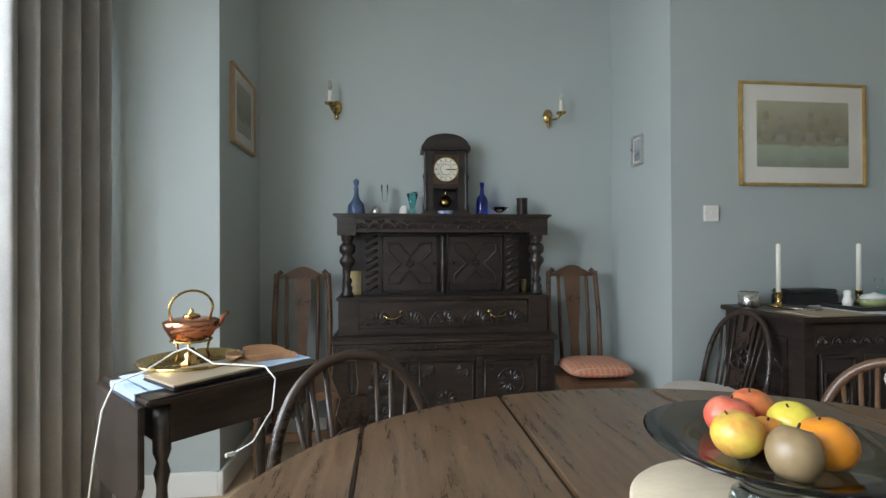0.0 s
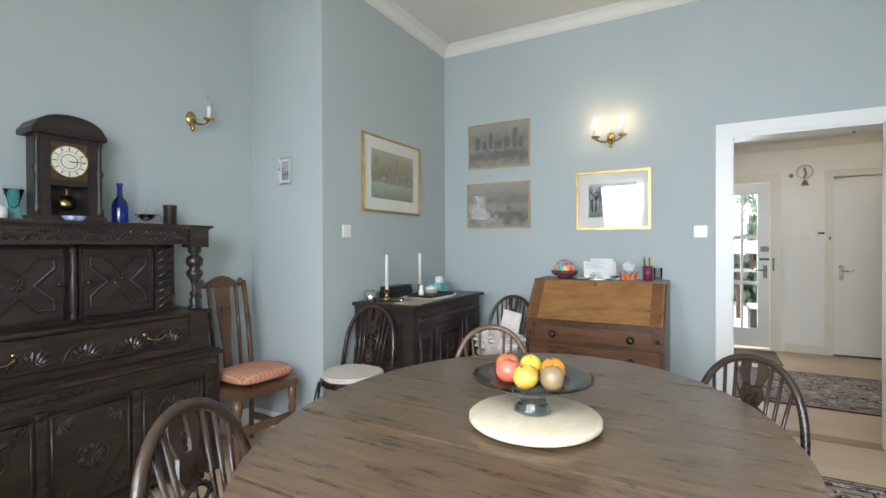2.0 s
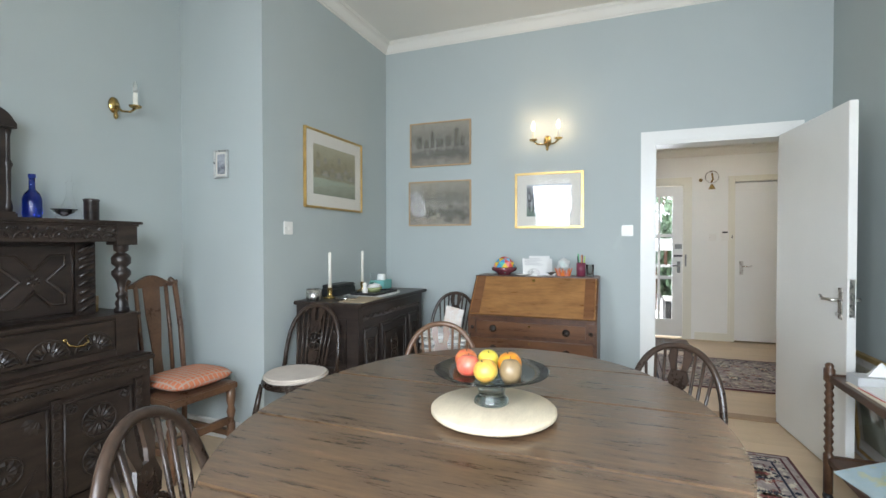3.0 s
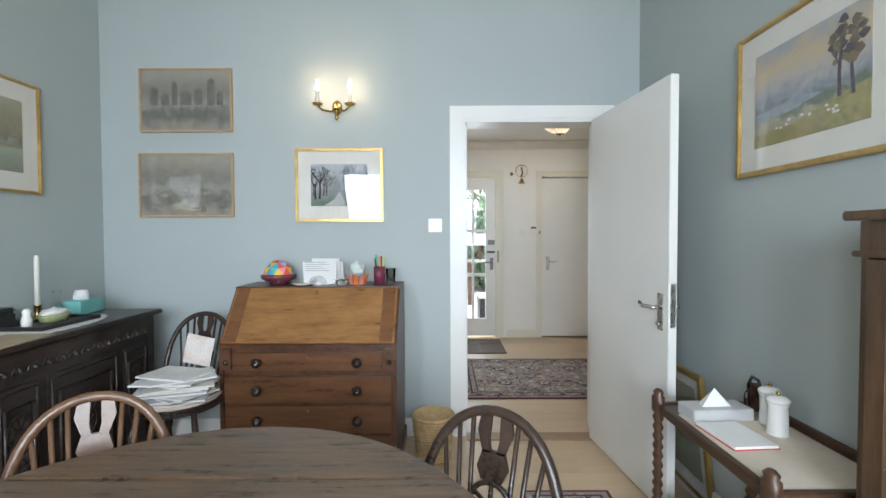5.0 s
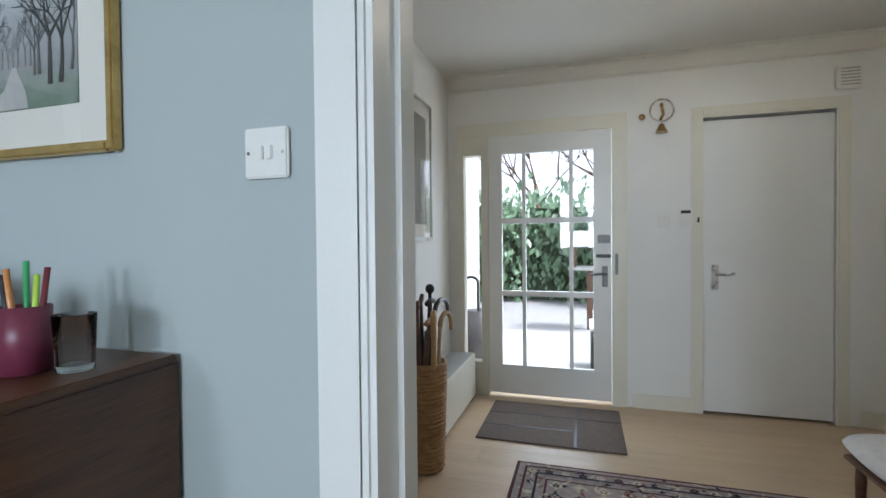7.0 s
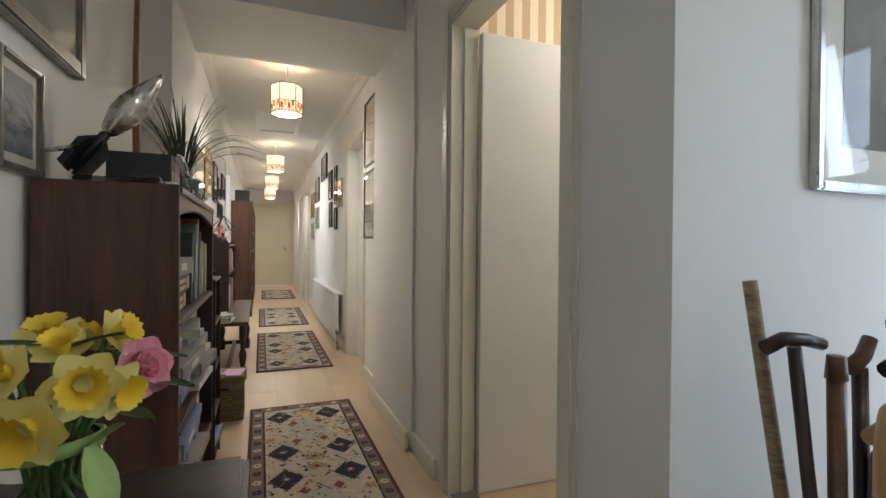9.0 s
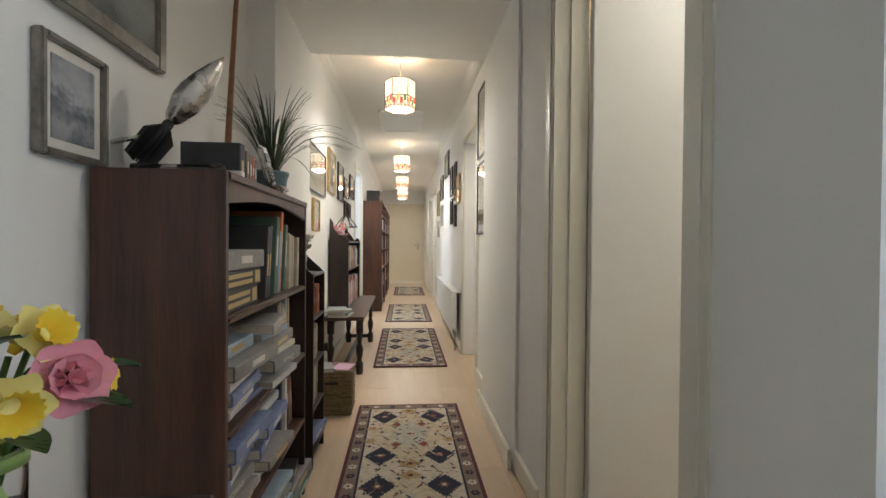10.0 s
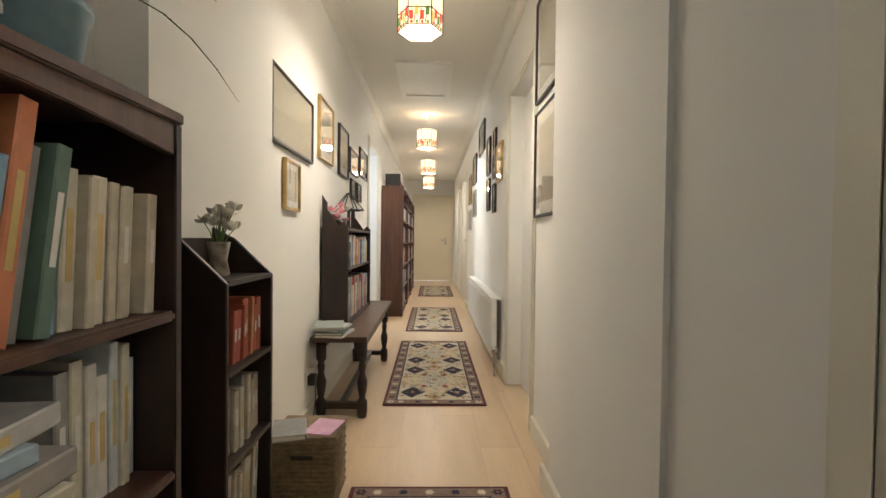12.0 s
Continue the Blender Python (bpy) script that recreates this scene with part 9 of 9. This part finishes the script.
part("plate", boxes((-0.073, 0.073, -0.010, 0, -0.043, 0.043), bev=0.003), PLASTIC, sk)
part("plug", boxes((-0.055, -0.005, -0.05, -0.010, -0.03, 0.025), bev=0.004), BLACK, sk)
part("cable", tube(bmesh.new(), [(-0.03, -0.045, -0.02), (-0.035, -0.05, -0.12), (-0.06, -0.04, -0.23), (-0.20, -0.03, -0.243)], 0.003, 6), BLACK, sk)

# ---- tall bookcases ----
def tall_bookcase(y, label):
    b = thing("tall_bookcase", label, "bookcase", pose(3.995, y, 0), "tall bookcases")
    for yy in (0, 1.16):
        part("end_panel", boxes((0, 0.288, yy, yy + 0.02, 0, 1.70), bev=0.002), SAPELE, b)
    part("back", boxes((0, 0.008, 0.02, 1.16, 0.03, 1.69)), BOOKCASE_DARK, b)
    for z in (0.07, 0.36, 0.66, 0.96, 1.26, 1.50, 1.70):
        part("shelf", boxes((0.008, 0.284, 0.02, 1.16, z - 0.018, z)), SAPELE, b)
    part("plinth", boxes((0.02, 0.27, 0.02, 1.16, 0, 0.05)), BOOKCASE_DARK, b)
    return b


random.seed(61)
for y in (7.89, 9.12, 10.35):
    tall_bookcase(y, "tall dark bookcase filled with books")
    me = bpy.data.meshes.new("shelved_books")
    bm = bmesh.new()
    for z, h in ((0.07, 0.25), (0.36, 0.25), (0.66, 0.25), (0.96, 0.25), (1.26, 0.20)):
        yy = y + 0.025
        while yy < y + 1.12:
            T, L = random.uniform(0.014, 0.036), random.uniform(0.72, 0.97) * h
            seen = len(bm.faces)
            box(bm, 4.08, 4.262 - random.uniform(0, 0.03), yy, yy + T, z + 0.001, z + L)
            bm.faces.ensure_lookup_table()
            k = random.randrange(len(SPINE_M))
            for f in bm.faces[seen:]:
                f.material_index = k
            yy += T + 0.0015
    bm.to_mesh(me)
    bm.free()
    for c in SPINE_M:
        me.materials.append(c)
    tagged(new("shelved_books", me), "rows of mixed books in a tall bookcase", "books", kind="stuff")
for y, w, h in ((7.98, 0.10, 0.16), (8.25, 0.14, 0.07), (8.8, 0.18, 0.09)):
    solid("storage_box", boxes((-0.1, 0.1, -w / 2, w / 2, 0, h), bev=0.004), STICK if h < 0.1 else BLACK, "small box on top of a tall bookcase", "box", pose(4.14, y, 1.701))

# ---- corridor pictures ----
DARK_THIN = mat("dark_metal_frame", (0.10, 0.09, 0.08), (0.06, 0.055, 0.05), 0.35, 12, metal=0.4)
for y0, y1, z0, z1, fm, art, mt in ((3.73, 4.38, 1.40, 1.72, DARK_THIN, BEIGE_ART, 0.0), (4.53, 4.90, 1.47, 1.83, GILT, SEPIA, 0.05), (5.10, 5.45, 1.455, 1.81, BLACK_FRAME, BEIGE_ART, 0.05), (5.53, 5.93, 1.53, 1.73, BLACK_FRAME, SEPIA, 0.03), (6.03, 6.48, 1.57, 1.83, BLACK_FRAME, BEIGE_ART, 0.04), (3.91, 4.14, 1.13, 1.36, GILT, BEIGE_ART, 0.03), (5.58, 5.80, 1.33, 1.49, BLACK_FRAME, SEPIA, 0.02), (5.88, 6.10, 1.33, 1.49, BLACK_FRAME, SEA, 0.02)):
    picture(y1 - y0, z1 - z0, 0.014, fm, mt, art, "framed faded print on the corridor wall", pose(3.991, (y0 + y1) / 2, (z0 + z1) / 2, 0, 0, 90), 0.02, group="corridor pictures")
for y0, y1, z0, z1, fm, art, mt in ((3.79, 4.22, 1.12, 1.645, BLACK_FRAME, BEIGE_ART, 0.06), (3.79, 4.22, 1.69, 2.20, DARK_THIN, BEIGE_ART, 0.05), (5.37, 5.67, 1.47, 1.77, GILT, BEIGE_ART, 0.04), (5.72, 5.88, 1.53, 1.95, BLACK_FRAME, SEPIA, 0.0), (5.72, 5.88, 1.24, 1.49, BLACK_FRAME, SEA, 0.0), (6.10, 6.34, 1.62, 1.96, BLACK_FRAME, SEA, 0.02), (6.10, 6.30, 1.28, 1.58, BLACK_FRAME, SEPIA, 0.0), (6.58, 7.10, 1.93, 2.25, BLACK_FRAME, SEPIA, 0.03), (7.4, 7.85, 1.70, 2.05, BLACK_FRAME, BEIGE_ART, 0.03), (7.4, 7.80, 1.30, 1.62, SILVER, SEA, 0.03), (8.1, 8.5, 1.5, 1.9, GILT, BEIGE_ART, 0.03), (8.1, 8.45, 1.15, 1.42, SILVER, BEIGE_ART, 0.03)):
    picture(y1 - y0, z1 - z0, 0.014, fm, mt, art, "framed print on the corridor wall", pose(5.189, (y0 + y1) / 2, (z0 + z1) / 2, 0, 0, -90), 0.02, group="corridor pictures")
ra = thing("radiator", "long white panel radiator on the corridor wall", "radiator", pose(5.19, 6.4, 0))
part("panel", boxes((-0.085, -0.045, -1.10, 1.10, 0.15, 0.56), bev=0.006), GLOSS, ra)
part("ribs", boxes(*[(-0.090, -0.084, -1.06 + k * 0.046, -1.035 + k * 0.046, 0.18, 0.53) for k in range(46)]), GLOSS, ra)
part("top_grille", boxes((-0.088, -0.012, -1.10, 1.10, 0.56, 0.572)), GLOSS, ra)
part("bracket", boxes((-0.045, -0.001, -0.8, -0.77, 0.2, 0.5), (-0.045, -0.001, 0.77, 0.8, 0.2, 0.5)), CHROME, ra)
part("valve", turned((0.012, 0), (0.016, 0.03), (0.022, 0.05), (0.020, 0.09), (0, 0.095), x=-0.065, y=-1.14, z=0.13, seg=14), CHROME, ra)
part("pipe", tube(bmesh.new(), [(-0.065, -1.14, 0.0), (-0.065, -1.14, 0.13), (-0.065, -1.10, 0.17)], 0.008, 7), CHROME, ra)

# ---- outside the front door ----
GRAVEL = mat("gravel", (0.46, 0.44, 0.42), (0.30, 0.285, 0.27), 0.95, 30, bump=0.8, fine=160)
PAVE = mat("pale_paving", (0.55, 0.54, 0.51), (0.48, 0.47, 0.44), 0.8, 6, bump=0.2)
setting("ground", slab([(6.75, -300), (600, -300), (600, 300), (6.75, 300)], -0.2, -0.12), GRAVEL, "gravel drive outside", "ground")
setting("ground_garden_side", slab([(-600, -300), (-1.45, -300), (-1.45, 300), (-600, 300)], -0.2, -0.12), GRAVEL, "ground outside the bay", "ground")
setting("pavement_porch", boxes((6.75, 9.4, -2.2, 1.32, -0.12, -0.03)), PAVE, "pale paved porch", "pavement")
setting("wall_porch", boxes((6.75, 7.7, 1.17, 1.32, -0.1, 2.4)), WALL_WHITE, "white porch side wall", "wall")
IVY = mat("hedge_leaf", (0.20, 0.30, 0.17), (0.11, 0.19, 0.09), 0.35, 3, fine=8)
random.seed(71)
hedge = new("hedge", None)
bm = bmesh.new()
for k in range(16000):
    y, z = random.uniform(-7, 9), random.uniform(0, 1) ** 0.8 * (2.2 + 0.7 * math.sin(k * 0.37) * random.random())
    x = 13.2 + random.uniform(-0.6, 0.8) + 0.5 * math.sin(y * 1.7)
    s = random.uniform(0.06, 0.15)
    q = pose(x, y, z - 0.12, random.uniform(-40, 40), random.uniform(-85, -15), random.uniform(-45, 45))
    vv = [bm.verts.new(q @ Vector(t)) for t in ((-s, 0, 0), (0, -s * 0.5, 0.01), (s, 0, 0), (0, s * 0.5, 0.01))]
    bm.faces.new(vv)
bpy.data.objects.remove(hedge)
hedge = new("hedge", mesh_of("hedge", bm, IVY))
tagged(hedge, "dense green ivy hedge across the drive", "hedge", kind="stuff")
# plain box behind the leaves; its dark green paints in the hedge's inner shade
setting("backdrop_hedge_core", boxes((13.5, 14.0, -8, 10, -0.12, 1.9)), mat("hedge_shadow", (0.07, 0.11, 0.05), (0.04, 0.065, 0.03), 0.9, 3), "box coloured as the shade inside the hedge", "hedge")
bt_ = thing("bird_table", "wooden bird table with a tiled roof", "bird table", pose(10.2, 0.07, -0.12))
part("post", boxes((-0.04, 0.04, -0.04, 0.04, 0, 0.88)), STICK, bt_)
part("tray", boxes((-0.25, 0.25, -0.30, 0.30, 0.88, 0.92), bev=0.005), PAVE, bt_)
for s in (-1, 1):
    for k in range(5):
        a, b = 0.066 * k, 0.066 * (k + 1) + 0.012
        part("roof_board", slab([(a, -0.40), (b, -0.40), (b, 0.40), (a, 0.40)], 0, 0.014, 0.002, pose(0, 0, 1.43) @ pose(0, 0, 0, 0, 0, 0 if s > 0 else 180) @ pose(0, 0, 0, 0, 40) @ pose(0, 0, 0.010 - 0.002 * k, 0, 0, 0)), PAVE, bt_)
for x in (-0.2, 0.2):
    for y in (-0.2, 0.2):
        part("upright", boxes((x - 0.015, x + 0.015, y - 0.015, y + 0.015, 0.92, 1.27)), STICK, bt_)
pbx = thing("porch_box", "dark storage box in the porch", "box", pose(7.6, -0.05, -0.03))
part("case", boxes((-0.25, 0.25, -0.22, 0.14, 0, 0.42), bev=0.006), BLACK, pbx)
part("lid", boxes((-0.26, 0.26, -0.23, 0.15, 0.421, 0.45), bev=0.006), PLASTIC, pbx)
us = thing("umbrella_stand", "dark umbrella stand seen through the side light", "stand", pose(7.05, 1.04, -0.03))
part("bin", turned((0.09, 0), (0.10, 0.01), (0.10, 0.62), (0.095, 0.62), (0.09, 0.02), (0, 0.02), seg=20), mat("grey_bin", (0.12, 0.11, 0.11), (0.07, 0.065, 0.065), 0.5, 14), us)
part("handle", tube(bmesh.new(), [(0.0, 0.0, 0.4), (0.0, 0.0, 0.86)] + [(0, 0.06 - 0.06 * math.cos(radians(a)), 0.86 + 0.05 * math.sin(radians(a))) for a in range(20, 181, 20)], 0.012, 8), BLACK, us)


def bare_tree(x, y, h, seed):
    """A leafless tree: trunk with forking, tapering limbs."""
    random.seed(seed)
    t = thing("tree", "bare branching tree beyond the hedge", "tree", pose(x, y, -0.12), "trees")
    part("trunk", tube(bmesh.new(), [(0, 0, 0), (0.05, 0.03, h * 0.25), (0, 0.1, h * 0.45)], 0.14, 9, 0.08), STICK, t)
    bm = bmesh.new()

    def grow(p, d, L, r, n):
        q = p + d * L
        tube(bm, [p, p + d * L * 0.5 + Vector((random.uniform(-0.05, 0.05), random.uniform(-0.05, 0.05), 0)) * L, q], r, 5, r * 0.6)
        if n:
            for _ in range(3):
                e = (d + Vector((random.uniform(-0.8, 0.8), random.uniform(-0.8, 0.8), random.uniform(-0.1, 0.6)))).normalized()
                grow(q, e, L * random.uniform(0.6, 0.8), r * 0.6, n - 1)
    for _ in range(5):
        grow(Vector((0, 0.08, h * random.uniform(0.3, 0.45))), Vector((random.uniform(-0.7, 0.7), random.uniform(-0.9, 0.9), random.uniform(0.5, 1))).normalized(), h * 0.2, 0.05, 4)
    part("crown", bm, STICK, t)


bare_tree(19.0, 1.6, 7.0, 81)
bare_tree(22.0, -1.5, 8.0, 82)


# ---- floor planks ----
def planks(x0, x1, y0, y1, parent, w=0.196, L=1.24):
    """Laminate boards laid along y, each an object of its own sharing meshes by length."""
    cache = {}
    i, x = 0, x0
    while x < x1 - 0.01:
        ww = min(w, x1 - x)
        y = y0 - (i * 0.41) % L
        while y < y1 - 0.01:
            a, b = max(y, y0), min(y + L, y1)
            key = (round(ww, 3), round(b - a, 3))
            if b - a > 0.02:
                if key not in cache:
                    cache[key] = mesh_of("plank", slab([(0.0004, 0.0004), (ww - 0.0004, 0.0004), (ww - 0.0004, b - a - 0.0004), (0.0004, b - a - 0.0004)], -0.0038, 0.0, 0.0006), FLOOR_MAT)
                p = new("plank", cache[key])
                p.location = (x, a, 0)
                p.parent = parent
            y += L
        x += w
        i += 1


fl = [o for o in scene.objects if o.name == "floor"][0]
planks(-1.28, 3.72, -0.64, 3.46, fl)
planks(3.72, 6.60, -1.80, 1.17, fl)
planks(3.92, 5.15, 1.17, 13.24, fl)
